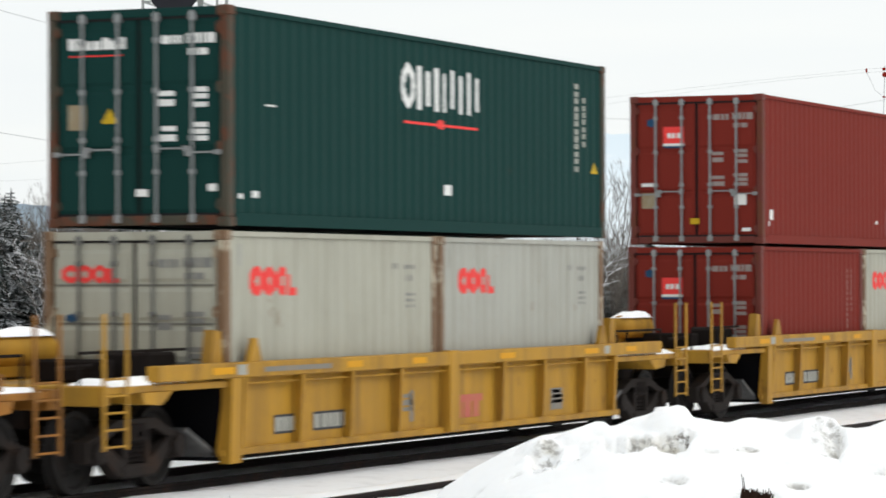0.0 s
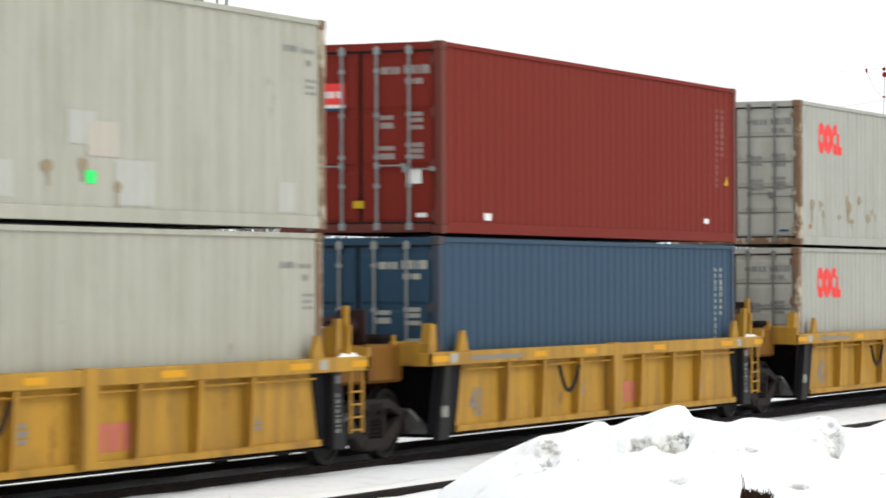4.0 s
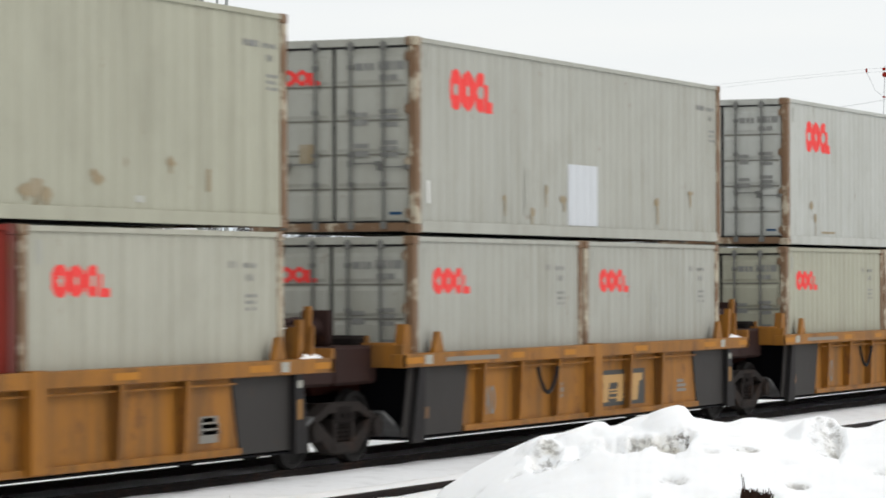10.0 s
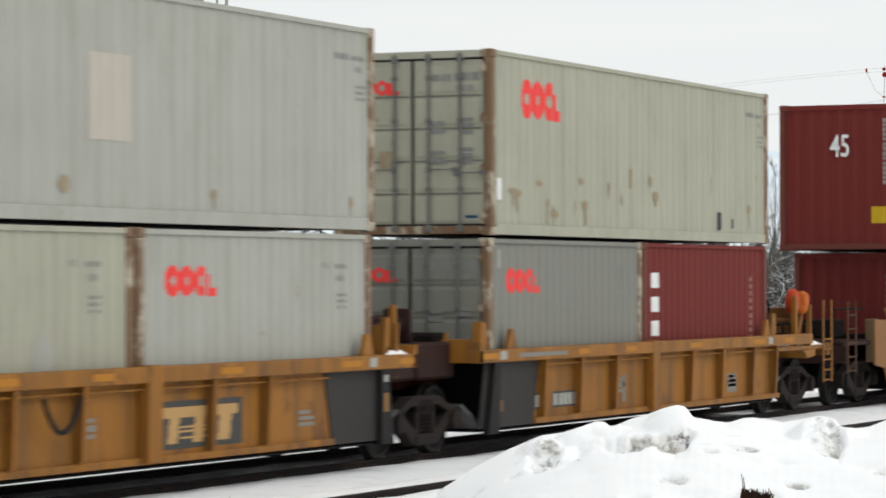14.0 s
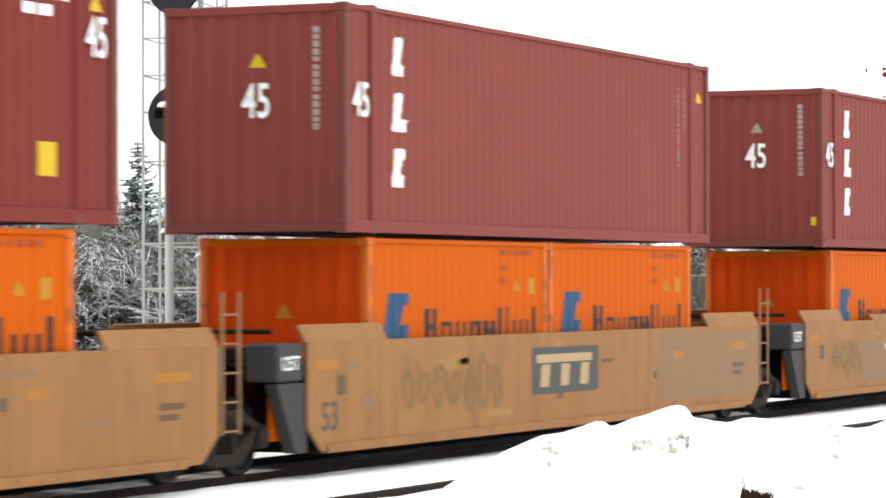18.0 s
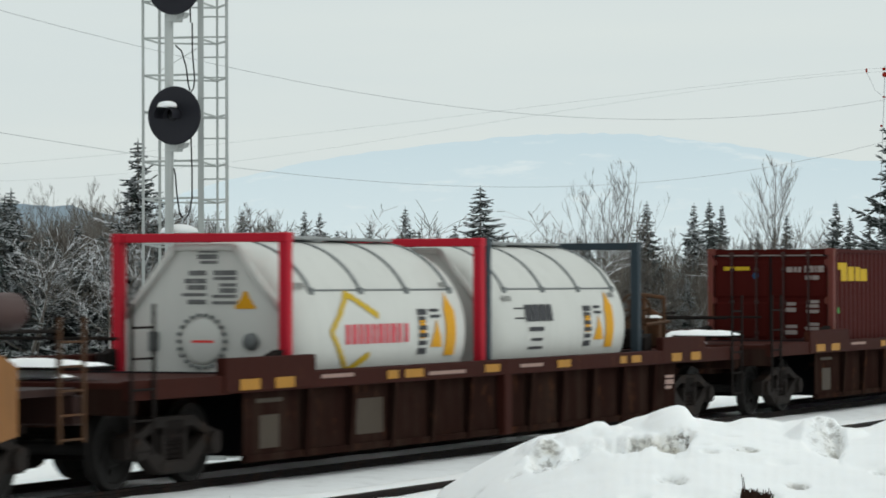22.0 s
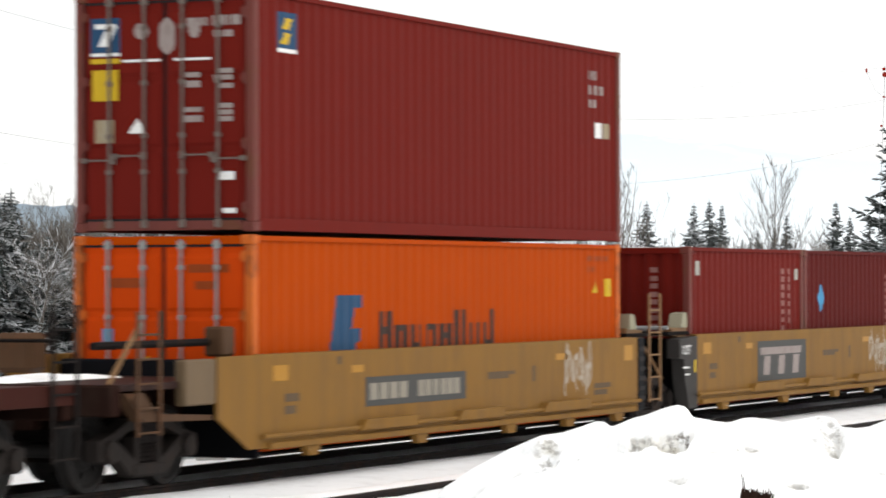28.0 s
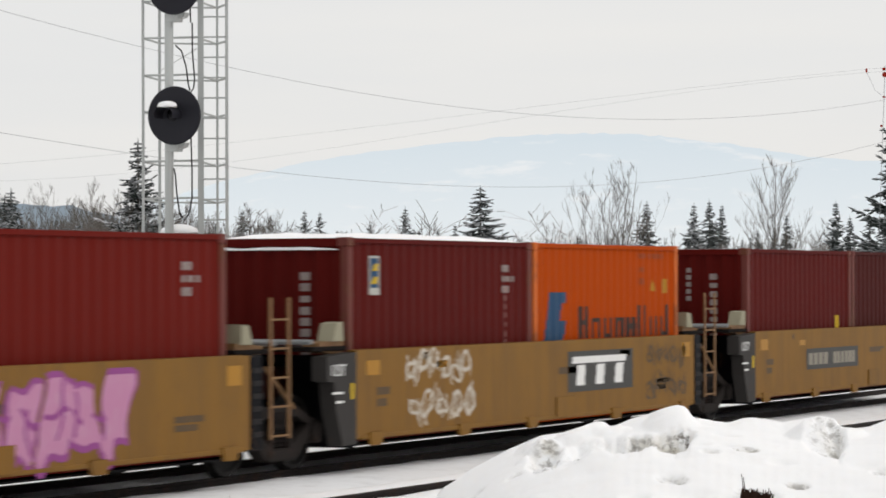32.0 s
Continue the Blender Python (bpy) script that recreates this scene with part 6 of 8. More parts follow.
def snow_pad(x0, x1, y0, y1, z, h, seed):
    """A soft-edged layer of snow on something flat."""
    nx, ny = max(4, int((x1 - x0) / 0.12)), max(4, int((y1 - y0) / 0.12))
    pts = []
    for j in range(ny + 1):
        for i in range(nx + 1):
            a, b = i / nx, j / ny
            e = min(1.0, 5 * min(a, 1 - a) + 0.0) ** 0.5 * min(1.0, 5 * min(b, 1 - b)) ** 0.5
            x, y = x0 + (x1 - x0) * a, y0 + (y1 - y0) * b
            pts.append((x, y, z + h * e * (0.75 + 0.5 * noise.noise((x * 2.0 + seed * 7, y * 2.0, 1.0)))))
    return Shape().sheet(pts, nx + 1)


def tank_container(x, z, frame_mat, clad, label, sides, ends=(), bare=False):
    """A twenty-foot frame round an insulated tank."""
    L, H = 6.058, 2.591
    t = thing("tank_container", pose(x, 0, z), label, "tank container", "tank containers on the train")
    for xx in (0.07, L - 0.07):
        for sign in (-1, 1):
            part("frame_post", shared(("frame_post", 1), lambda: Shape().box(-0.07, 0.07, -0.065, 0.065, 0.0, H, 0.012), frame_mat), frame_mat, t).location = (xx, sign * (HALF - 0.066), 0)
            for zz in (0.06, H - 0.06):
                part("corner_casting", shared(("corner_casting",), lambda: Shape().box(-0.089, 0.089, -0.081, 0.081, -0.059, 0.059, 0.012), frame_mat), frame_mat, t).location = (xx, sign * (HALF - 0.08), zz)
        for zz in (0.07, H - 0.06):
            part("frame_beam", shared(("frame_beam", 1), lambda: Shape().box(-0.055, 0.055, -1.1, 1.1, -0.055, 0.055, 0.01), frame_mat), frame_mat, t).location = (xx, 0, zz)
        s = Shape()
        for sign in (-1, 1):
            s.rod((xx, sign * 1.1, 0.7), (xx + (0.35 if xx < 3 else -0.35), sign * 0.6, 0.4), 0.045, 6)
        part("saddle", s, frame_mat, t)
    for sign in (-1, 1):
        part("frame_rail", shared(("frame_rail", 1), lambda: Shape().box(0.1, L - 0.1, -0.05, 0.05, 0.0, 0.12, 0.01), frame_mat), frame_mat, t).location = (0, sign * (HALF - 0.06), 0)
    R, cz = 1.195, 1.32
    prof = [(0.05, 0.30), (0.80, 0.32), (1.05, 0.42), (1.15, 0.60), (R, 0.85), (R, L - 0.85), (1.15, L - 0.55), (1.02, L - 0.36), (0.7, L - 0.25), (0.05, L - 0.20)]
    part("tank", Shape().lathe(prof, (0, 0, cz), 56, "x"), clad, t, "rounded tank shell with cladding", True)

    def on_tank(u, v):
        v = max(min(v - cz, R - 0.001), -R + 0.001)
        return (u, -math.sqrt((R + 0.012) ** 2 - v * v), v + cz)

    for xx in () if bare else (0.92, 2.35, 3.75, 5.15):
        lo, hi = math.radians(28), math.radians(152)
        arc = [(xx + o, r * math.cos(lo + (hi - lo) * i / 24), cz + r * math.sin(lo + (hi - lo) * i / 24)) for o, r in ((-0.045, R - 0.01), (-0.045, R + 0.014), (0.045, R + 0.014), (0.045, R - 0.01)) for i in range(25)]
        part("strap", Shape().sheet(arc, 25), galvanised_dark, t, "grey strap over the upper half of the tank", True)
        part("strap_foot", Shape().box(xx - 0.07, xx + 0.07, -R * 0.88 - 0.035, -R * 0.88 + 0.02, cz + R * 0.42, cz + R * 0.50, 0.01), galvanised_dark, t)
    for sign in (-1, 1):
        part("seam", Shape().rod((0.92, sign * (R * 0.88), cz + R * 0.47), (5.15, sign * (R * 0.88), cz + R * 0.47), 0.016, 6), galvanised_dark, t)
    if not bare:
        part("end_plate", Shape().prism_x([(-1.1, 0.35), (1.1, 0.35), (1.12, 1.55), (0.42, 2.42), (-0.42, 2.42), (-1.12, 1.55)], 0.20, 0.27), clad, t, "white faceted end plate")
        rim = Shape()
        edge = [(1.12, 0.35), (1.12, 1.55), (0.42, 2.42), (-0.42, 2.42), (-1.12, 1.55), (-1.12, 0.35)]
        for (a, b), (c, d) in zip(edge[:-1], edge[1:]):
            rim.rod((0.16, a, b), (0.16, c, d), 0.05, 8)
        part("end_rim", rim, clad, t, "rounded rim of the end plate", True)
        part("manhole", Shape().lathe([(0.05, -0.05), (0.24, -0.05), (0.28, -0.03), (0.30, 0.02)], (0.20, 0.05, 1.26), 28, "x"), clad, t, "round bolted inspection cover", True)
        bolts = Shape()
        for i in range(22):
            a = 2 * math.pi * i / 22
            bolts.box(0.15, 0.19, 0.05 + 0.325 * math.cos(a) - 0.022, 0.05 + 0.325 * math.cos(a) + 0.022, 1.26 + 0.325 * math.sin(a) - 0.022, 1.26 + 0.325 * math.sin(a) + 0.022, 0.006)
        tagged(part("bolt_ring", bolts, galvanised_dark, t, "ring of grey bolts round the cover"), kind="stuff")
        part("valve", Shape().lathe([(0.02, -0.04), (0.10, -0.04), (0.11, 0.0)], (0.19, -0.62, 1.26), 16, "x"), galvanised_dark, t, "dark round valve port", True)
        part("valve", Shape().box(0.16, 0.2, 0.66, 0.80, 1.14, 1.38, 0.01), galvanised_dark, t, "small square box")
    part("walkway", Shape().box(1.0, 5.1, -0.25, 0.25, 2.53, 2.57, 0.01), galvanised, t, "grating on top of the tank")
    part("hatch", Shape().lathe([(0.25, 0.0), (0.25, 0.06), (0.2, 0.08), (0.02, 0.09)], (2.9, 0, 2.5), 20, "z"), galvanised, t, "", True)
    for shapes, mat in sides:
        tagged(part("side_marking", painted(shapes, on_tank, 0.03, 0.02, 5), mat, t), kind="stuff" if len(shapes) > 1 else "")
    for shapes, mat in ends:
        tagged(part("end_marking", painted(shapes, lambda u, v: (0.145 if mat is mark_red else 0.192, u, v), 0.02, 0.02), mat, t), kind="stuff" if len(shapes) > 1 else "")
    return t


mark_slatemid = flat("worn grey lettering", (0.13, 0.13, 0.13), wear=0.6, under=(0.4, 0.4, 0.38))
mark_tankstain = flat("dull grey-brown tank stain", (0.40, 0.37, 0.30), wear=0.8, under=(0.55, 0.53, 0.48))
galvanised_dark = flat("dark banding steel", (0.16, 0.17, 0.17), 0.5, 0.3, metal=0.3)


def put_tanks():
    hazard = lambda x: [(block(x, 0.62, 0.75, 0.22, 3, 3) + block(x, 1.02, 0.35, 0.62, 6, 4) + block(x + 0.4, 1.50, 0.40, 0.14, 2, 4), mark_dark), ([("tri", x + 0.58, 1.12, 0.20, 0.36), ("bar", x + 0.86, x + 1.20, 1.00, 1.60), ("tri", x + 1.03, 1.60, 0.17, 0.24), ("bar", x + 0.02, x + 0.22, 1.25, 1.48)], mark_amber)]
    lines = [("line", 1.23, 1.36, 1.88, 1.84, 0.09), ("line", 1.88, 1.84, 2.62, 1.56, 0.09), ("line", 1.23, 1.36, 1.80, 0.86, 0.09), ("line", 1.80, 0.86, 2.35, 1.05, 0.09)]
    a = tank_container(281.9, 0.33, frame_red, tank_white, "white tank container in a crimson frame with yellow diamond", [(lines, mark_yellow), (bars(1.65, 1.2, 1.95, 0.25, 10, 0.36, 0.0), mark_rose), ([("bar", 0.55, 0.8, 1.92, 1.98), ("bar", 4.9, 5.15, 1.92, 1.98)], mark_grey)] + hazard(3.87),
                       [(block(-0.42, 1.70, 0.34, 0.44, 6, 2) + block(0.0, 1.70, 0.34, 0.44, 5, 8) + block(-0.16, 2.20, 0.32, 0.20, 3, 3), mark_slatemid), ([("tri", -0.54, 1.66, 0.15, 0.24)], mark_amber), ([("bar", -0.12, 0.18, 1.245, 1.275)], mark_red), ([("bar", -0.02, 0.14, 0.98, 1.10)], mark_yellow)])
    b = tank_container(288.03, 0.33, frame_dark, tank_white, "white tank container in a dark blue-black frame", [(bars(1.45, 1.42, 1.05, 0.24, 4, 0.1, 0.0) + bars(1.55, 1.28, 0.8, 0.05, 1) + bars(1.65, 1.14, 0.6, 0.04, 1) + bars(1.55, 1.02, 0.8, 0.04, 1) + [("bar", 1.05, 1.42, 1.46, 1.475), ("bar", 1.0, 1.42, 1.53, 1.545), ("bar", 1.05, 1.42, 1.60, 1.615)], mark_dark), ([("bar", 0.75, 1.05, 1.72, 1.79), ("bar", 4.85, 5.1, 1.75, 1.82)], mark_grey)] + hazard(3.7))
    c = tank_container(332.55, 0.33, frame_grey, tank_stained, "stained white tank container in a grey frame with dark blue bars", [(bars(0.45, 1.27, 1.25, 0.31, 7, 0.45, 0.15, 2) + bars(2.05, 1.27, 2.7, 0.31, 17, 0.45, 0.12, 5), mark_navy), (block(5.0, 0.95, 0.5, 0.65, 6), mark_grey), ([("disc", 1.95, 1.86, 0.28, 0.15), ("disc", 2.85, 1.88, 0.24, 0.12), ("disc", 3.85, 1.86, 0.30, 0.16), ("disc", 2.05, 0.6, 0.2, 0.2), ("disc", 4.2, 0.6, 0.36, 0.2), ("disc", 4.4, 0.85, 0.22, 0.2)], mark_tankstain)], bare=True)
    part("snow", snow_pad(1.6, 4.9, -0.75, 0.75, 2.42, 0.12, 5), snow_clean, c, "snow on the tank", True)
    part("rail", Shape().rod((0.9, -0.72, 2.30), (5.2, -0.72, 2.30), 0.025, 6), seal_black, c)
    return [a, b, c]


# ---- running gear ----
WHEEL_R = 0.46


def rail_truck(x, label="grimy cast-iron two-axle freight car truck"):
    """A two-axle truck centred at x. Returns it with its wheelsets."""
    t = thing("freight_truck", pose(x, 0, 0), label, "railway truck", "trucks of the train")

    def frame_side():
        s = Shape()
        y0, y1 = -0.09, 0.09
        s.prism([(-1.12, 0.36), (-1.12, 0.58), (-0.78, 0.66), (-0.42, 0.80), (0.42, 0.80), (0.78, 0.66), (1.12, 0.58), (1.12, 0.36), (0.98, 0.36), (0.90, 0.52), (0.42, 0.68), (-0.42, 0.68), (-0.90, 0.52), (-0.98, 0.36)], y0, y1)
        s.prism([(-0.90, 0.52), (-0.78, 0.60), (-0.22, 0.30), (-0.30, 0.18), (-0.42, 0.18)], y0, y1)
        s.prism([(0.90, 0.52), (0.42, 0.18), (0.30, 0.18), (0.22, 0.30), (0.78, 0.60)], y0, y1)
        s.box(-0.36, 0.36, y0 - 0.02, y1 + 0.02, 0.15, 0.30, 0.03)
        s.box(-0.30, -0.20, y0, y1, 0.28, 0.70, 0.02).box(0.20, 0.30, y0, y1, 0.28, 0.70, 0.02)
        for xx in (-0.89, 0.89):
            s.lathe([(0.10, -0.16), (0.13, -0.15), (0.14, 0.0), (0.14, 0.1)], (xx, 0, WHEEL_R), 14)
        return s

    def spring():
        prof = []
        for i in range(5):
            prof += [(0.052, 0.302 + i * 0.055), (0.068, 0.325 + i * 0.055)]
        return Shape().lathe(prof + [(0.052, 0.577)], (0, 0, 0), 10, "z")

    for sign in (-1, 1):
        f = part("side_frame", shared(("side_frame",), frame_side, iron_dusty), iron_dusty, t)
        f.location = (0, sign * 1.0, 0)
        f.scale = (1, -sign, 1)
        for xx in (-0.14, 0.0, 0.14):
            part("spring", shared(("spring",), spring, iron), iron, t).location = (xx, sign * 1.0, 0)
        part("spring_seat", shared(("spring_seat",), lambda: Shape().box(-0.3, 0.3, -0.1, 0.1, 0.58, 0.68, 0.02), iron), iron, t).location = (0, sign * 1.0, 0)
    part("bolster", shared(("bolster",), lambda: Shape().box(-0.22, 0.22, -1.1, 1.1, 0.52, 0.78, 0.04).lathe([(0.35, 0.78), (0.35, 0.86), (0.2, 0.9)], (0, 0, 0), 16, "z"), iron), iron, t)
    part("brake_beam", shared(("brake_beam",), lambda: Shape().box(-0.42, -0.34, -0.85, 0.85, 0.3, 0.38, 0.01).box(0.34, 0.42, -0.85, 0.85, 0.3, 0.38, 0.01).rod((-0.38, 0, 0.34), (0.38, 0.1, 0.5), 0.02, 6), iron), iron, t)

    def wheels():
        s = Shape().rod((0, -1.0, 0), (0, 1.0, 0), 0.08, 10)
        for sign in (-1, 1):
            prof = [(0.09, sign * 0.66), (0.16, sign * 0.66), (0.20, sign * 0.70), (0.36, sign * 0.715), (0.39, sign * 0.69), (WHEEL_R + 0.028, sign * 0.69), (WHEEL_R + 0.026, sign * 0.715), (WHEEL_R + 0.004, sign * 0.728), (WHEEL_R - 0.003, sign * 0.815), (0.40, sign * 0.82), (0.37, sign * 0.79), (0.21, sign * 0.765), (0.17, sign * 0.83), (0.09, sign * 0.83)]
            s.lathe(prof, (0, 0, 0), 28)
        for k in range(6):
            a = k * math.pi / 3
            s.box(0.27 * math.cos(a) - 0.03, 0.27 * math.cos(a) + 0.03, -0.80, -0.755, 0.27 * math.sin(a) - 0.03, 0.27 * math.sin(a) + 0.03, 0.008)
        return s

    sets = []
    for xx in (-0.89, 0.89):
        w = part("wheelset", shared(("wheelset",), wheels, iron_wheel), iron_wheel, t, "", False)
        w.location = (xx, 0, WHEEL_R)
        sets.append((w, xx))
    return t, sets


iron_dusty = paint("dusty brown cast iron", (0.018, 0.0145, 0.0130), fade=0.3, grime=0.5, rust=0.3, rust_at=0.56, rough=0.8, grime_rgb=(0.020, 0.016, 0.014), spec=0.1, rust_rgb=(0.06, 0.03, 0.016))
iron_wheel = paint("wheel steel", (0.010, 0.0086, 0.0080), fade=0.2, grime=0.2, rust=0.3, rust_at=0.58, rough=0.7, metal=0.0, spec=0.2, rust_rgb=(0.04, 0.02, 0.012))


def coupler(t, x, out, mat):
    """A knuckle coupler that reaches out (-1 or 1) from x, on the car t."""
    s = Shape().box(*sorted((x, x + out * 0.55)), -0.10, 0.10, 0.72, 0.92, 0.02)
    s.box(*sorted((x + out * 0.5, x + out * 0.78)), -0.17, 0.08, 0.68, 0.98, 0.05).lathe([(0.09, 0.66), (0.09, 1.0)], (x + out * 0.74, -0.12, 0), 10, "z")
    part("coupler", s, mat, t, "rusty knuckle coupler")
    h = tube([(x + out * (0.1 + 0.65 * i / 9), 0.30, 0.78 - 0.4 * math.sin(math.pi * i / 9 * 0.85)) for i in range(10)], 0.022)
    part("air_hose", h, seal_black, t, "black rubber air hose")


def ladder(t, x, y, z0, z1, mat, wide=0.5, rungs=4, share=1.0):
    s = [Shape().box(x - 0.028, x + 0.028, y - 0.012, y + 0.012, z0, z1, 0.004), Shape().box(x + wide - 0.028, x + wide + 0.028, y - 0.012, y + 0.012, z0, z1, 0.004)]
    l = part("ladder", s[0], mat, t, "grab-iron ladder of flat bar")
    part("stile", s[1], mat, l)
    for i in range(rungs):
        z = z0 + 0.04 + (z1 - z0 - 0.3) * share * i / max(1, rungs - 1)
        part("rung", Shape().rod((x, y, z), (x + wide, y, z), 0.014, 6), mat, l)


def brake_gear(t, x, y, z, mat, wheel_mat, out=-1):
    """A hand-brake wheel with its gear box on a stand."""
    s = Shape().ring_x((x + out * 0.12, y, z + 0.35), 0.265, 0.02)
    g = part("brake_stand", Shape().box(x - 0.08, x + 0.08, y - 0.14, y + 0.14, z - 0.25, z + 0.55, 0.03), mat, t, "hand-brake gear box on its stand")
    for i in range(4):
        a = i * math.pi / 4
        s.rod((x + out * 0.12, y - 0.26 * math.cos(a), z + 0.35 - 0.26 * math.sin(a)), (x + out * 0.12, y + 0.26 * math.cos(a), z + 0.35 + 0.26 * math.sin(a)), 0.016, 5)
    part("brake_wheel", s, wheel_mat, g, "spoked hand-brake wheel", True)


def reservoir(t, x, y, z, r, ln, mat, label):
    part("air_reservoir", Shape().lathe([(0.03, -ln / 2), (r * 0.7, -ln / 2 + 0.03), (r, -ln / 2 + 0.12), (r, ln / 2 - 0.12), (r * 0.7, ln / 2 - 0.03), (0.03, ln / 2)], (x, y, z), 20, "x"), mat, t, label, True)


def marking(t, shapes, mat, y, name="marking", label="", warp=0.0):
    warp = 0.05 if name == "graffiti" else warp
    fine = name == "graffiti"
    return tagged(part(name, painted(shapes, lambda u, v: (u, y, v), 0.015 if fine else 0.03, 0.015 if fine else 0.025, warp=warp), mat, t, label), kind="stuff" if len(shapes) > 1 else "")


def well_floor(t, x0, x1, mat, z=0.28):
    for sign in (-1, 1):
        part("floor_ledge", Shape().box(x0, x1, *sorted((sign * 1.24, sign * 0.95)), z - 0.03, z - 0.004, 0.006), mat, t)
    for i in range(5):
        xx = x0 + 0.4 + (x1 - x0 - 0.8) * i / 4
        part("cross_beam", Shape().box(xx - 0.15, xx + 0.15, -0.98, 0.98, z - 0.05, z - 0.006, 0.006), mat, t)


def ribbed_unit(x, main, left_end, right_end, label, logo="plain", number=True, gap=3.6):
    """A forty-foot well with ribbed sides. An end is 'joint', over a shared truck, or 'coupler', with platform and truck of its own."""
    t = thing("well_car", pose(x, 0, 0), label, "railcar", "articulated well cars")
    dark = black_car
    for sign in (-1, 1):
        near = sign < 0
        yy = lambda a, b: sorted((sign * a, sign * b))
        xl, xr = (-0.80, 13.14)
        if left_end == "coupler":
            xl = -1.95
        if right_end == "coupler":
            xr = 14.2
        part("top_chord", Shape().box(xl, xr, *yy(1.235, 1.40), 1.205, 1.385, 0.012), main, t, "long top chord with worn paint")
        wide = 1.6 if main is amber_car else 0.55
        s0, s1 = (-0.1 if left_end == "coupler" else wide), (12.35 if right_end == "coupler" else 12.25 - wide)
        part("side_sheet", Shape().prism([(s0 - 0.22, 0.34), (s0, 1.21), (s1, 1.21), (s1 + 0.22, 0.34)], *yy(1.236, 1.256)), main, t)
        if left_end == "coupler":
            part("end_post", Shape().prism([(s0 - 0.17, 0.22), (s0 - 0.10, 1.204), (s0 + 0.16, 1.204), (s0 + 0.12, 0.22)], *yy(1.257, 1.395)), main, t, "upright end post of the side")
        part("bottom_chord", Shape().box(s0 - 0.2, s1 + 0.2, *yy(1.235, 1.315), 0.30, 0.385, 0.012), main, t)
        rib = shared(("rib", sign), lambda: Shape().prism_x([(sign * 1.257, 1.204), (sign * 1.392, 1.204), (sign * 1.385, 1.10), (sign * 1.352, 0.40), (sign * 1.257, 0.386)], -0.012, 0.012).prism_x([(sign * 1.392, 1.203), (sign * 1.402, 1.203), (sign * 1.363, 0.39), (sign * 1.353, 0.39)], -0.04, 0.04), main)
        for xx in (0.15, 1.65, 3.05, 4.5, 7.9, 9.4, 10.98, 12.2) if number else (1.94, 3.26, 4.66, 7.60, 9.00) if main is amber_car else (1.94, 3.26, 4.66, 7.26, 8.66, 9.96):
            if s0 - 0.1 < xx < s1 + 0.1:
                part("rib", rib, main, t).location = (xx, 0, 0)
        part("centre_post", Shape().box(6.0, 6.33, *yy(1.257, 1.408), 0.32, 1.40, 0.012), main, t)
        if left_end == "joint":
            part("end_panel", Shape().prism([(-0.55, 0.30), (-0.35, 1.20), (s0 - 0.005, 1.20), (s0 - 0.225, 0.30)], *yy(1.255, 1.28)), plate_grey if main is amber_car else dark, t, "dark end panel of the side")
            part("end_bracket", Shape().prism([(-0.42, 0.22), (-0.18, 1.20), (0.0, 1.20), (-0.05, 0.22)], *yy(1.282, 1.37)), grey_car, t)
        if right_end == "joint":
            part("end_panel", Shape().prism([(s1 + 0.225, 0.30), (s1 + 0.005, 1.20), (12.15, 1.20), (12.35, 0.30)], *yy(1.255, 1.28)), plate_grey if main is amber_car else dark, t, "dark end panel of the side")
            part("end_bracket", Shape().prism([(12.15, 0.25), (12.15, 1.20), (12.35, 1.20), (12.52, 0.25)], *yy(1.282, 1.36)), grey_car, t)
        if near and left_end == "joint":
            marking(t, bars(-0.02 if main is amber_car else -0.33, 0.52, 0.30 if main is amber_car else 0.22, 0.15, 4, 0.3), mark_brownpatch if main is amber_car else mark_faint_grey, -1.374 if main is yellow_car else -1.286, "stencil")
        if near and right_end == "joint":
            if main is amber_car:
                marking(t, [("bar", 12.2, 12.34, 0.66, 0.90)], mark_ochre, -1.364, "paint_patch", "ochre touch-up patch")
                marking(t, [("bar", 12.2, 12.33, 1.04, 1.13)], mark_faint_grey, -1.364, "stencil")
            else:
                marking(t, block(12.2, 0.44, 0.14, 0.50, 8, int(x)) + [("bar", 12.21, 12.32, 1.06, 1.16)], mark_slatemid, -1.364, "stencil")
        part("rod_rail", Shape().rod((s0, sign * 1.33, 1.135), (s1, sign * 1.33, 1.135), 0.014, 6), main, t)
        # corner guides that hold the box
        for xx, h in ((-0.28, 0.36), (12.47, 0.36)):
            part("corner_guide", Shape().prism([(xx - 0.14, 1.386), (xx + 0.14, 1.386), (xx + 0.10, 1.386 + h), (xx - 0.06, 1.386 + h + 0.02)], *yy(1.10, 1.23)), main, t, "upright corner guide")
        for xx in (0.45, 11.74):
            part("corner_guide", Shape().prism([(xx - 0.17, 1.386), (xx + 0.17, 1.386), (xx + 0.05, 1.66), (xx - 0.05, 1.66)], *yy(1.30, 1.36)), main, t, "triangular side guide")
    well_floor(t, 0.0, 12.19, dark)
    for xx, end in ((-0.12, left_end), (12.31, right_end)):
        out = -1 if xx < 0 else 1
        part("bulkhead", Shape().box(xx - 0.06, xx + 0.06, -1.25, 1.25, 0.24, 1.36, 0.02), dark, t, "black end bulkhead of the well")
        part("slope_sheet", Shape().prism([(xx, 0.26), (xx + out * 0.75, 0.62), (xx + out * 0.75, 0.66), (xx, 0.34)], -1.15, 1.15), slope_grey, t, "slope sheet with a film of grey snow")
        if end == "joint":
            reach = gap / 2 - 0.05
            part("end_sill", Shape().box(*sorted((xx, xx + out * (reach - 0.25))), -0.5, 0.5, 0.86, 1.22, 0.03), brown_sill, t, "rusty centre sill over the shared truck")
            edge = 0.83 if out > 0 else 0.67
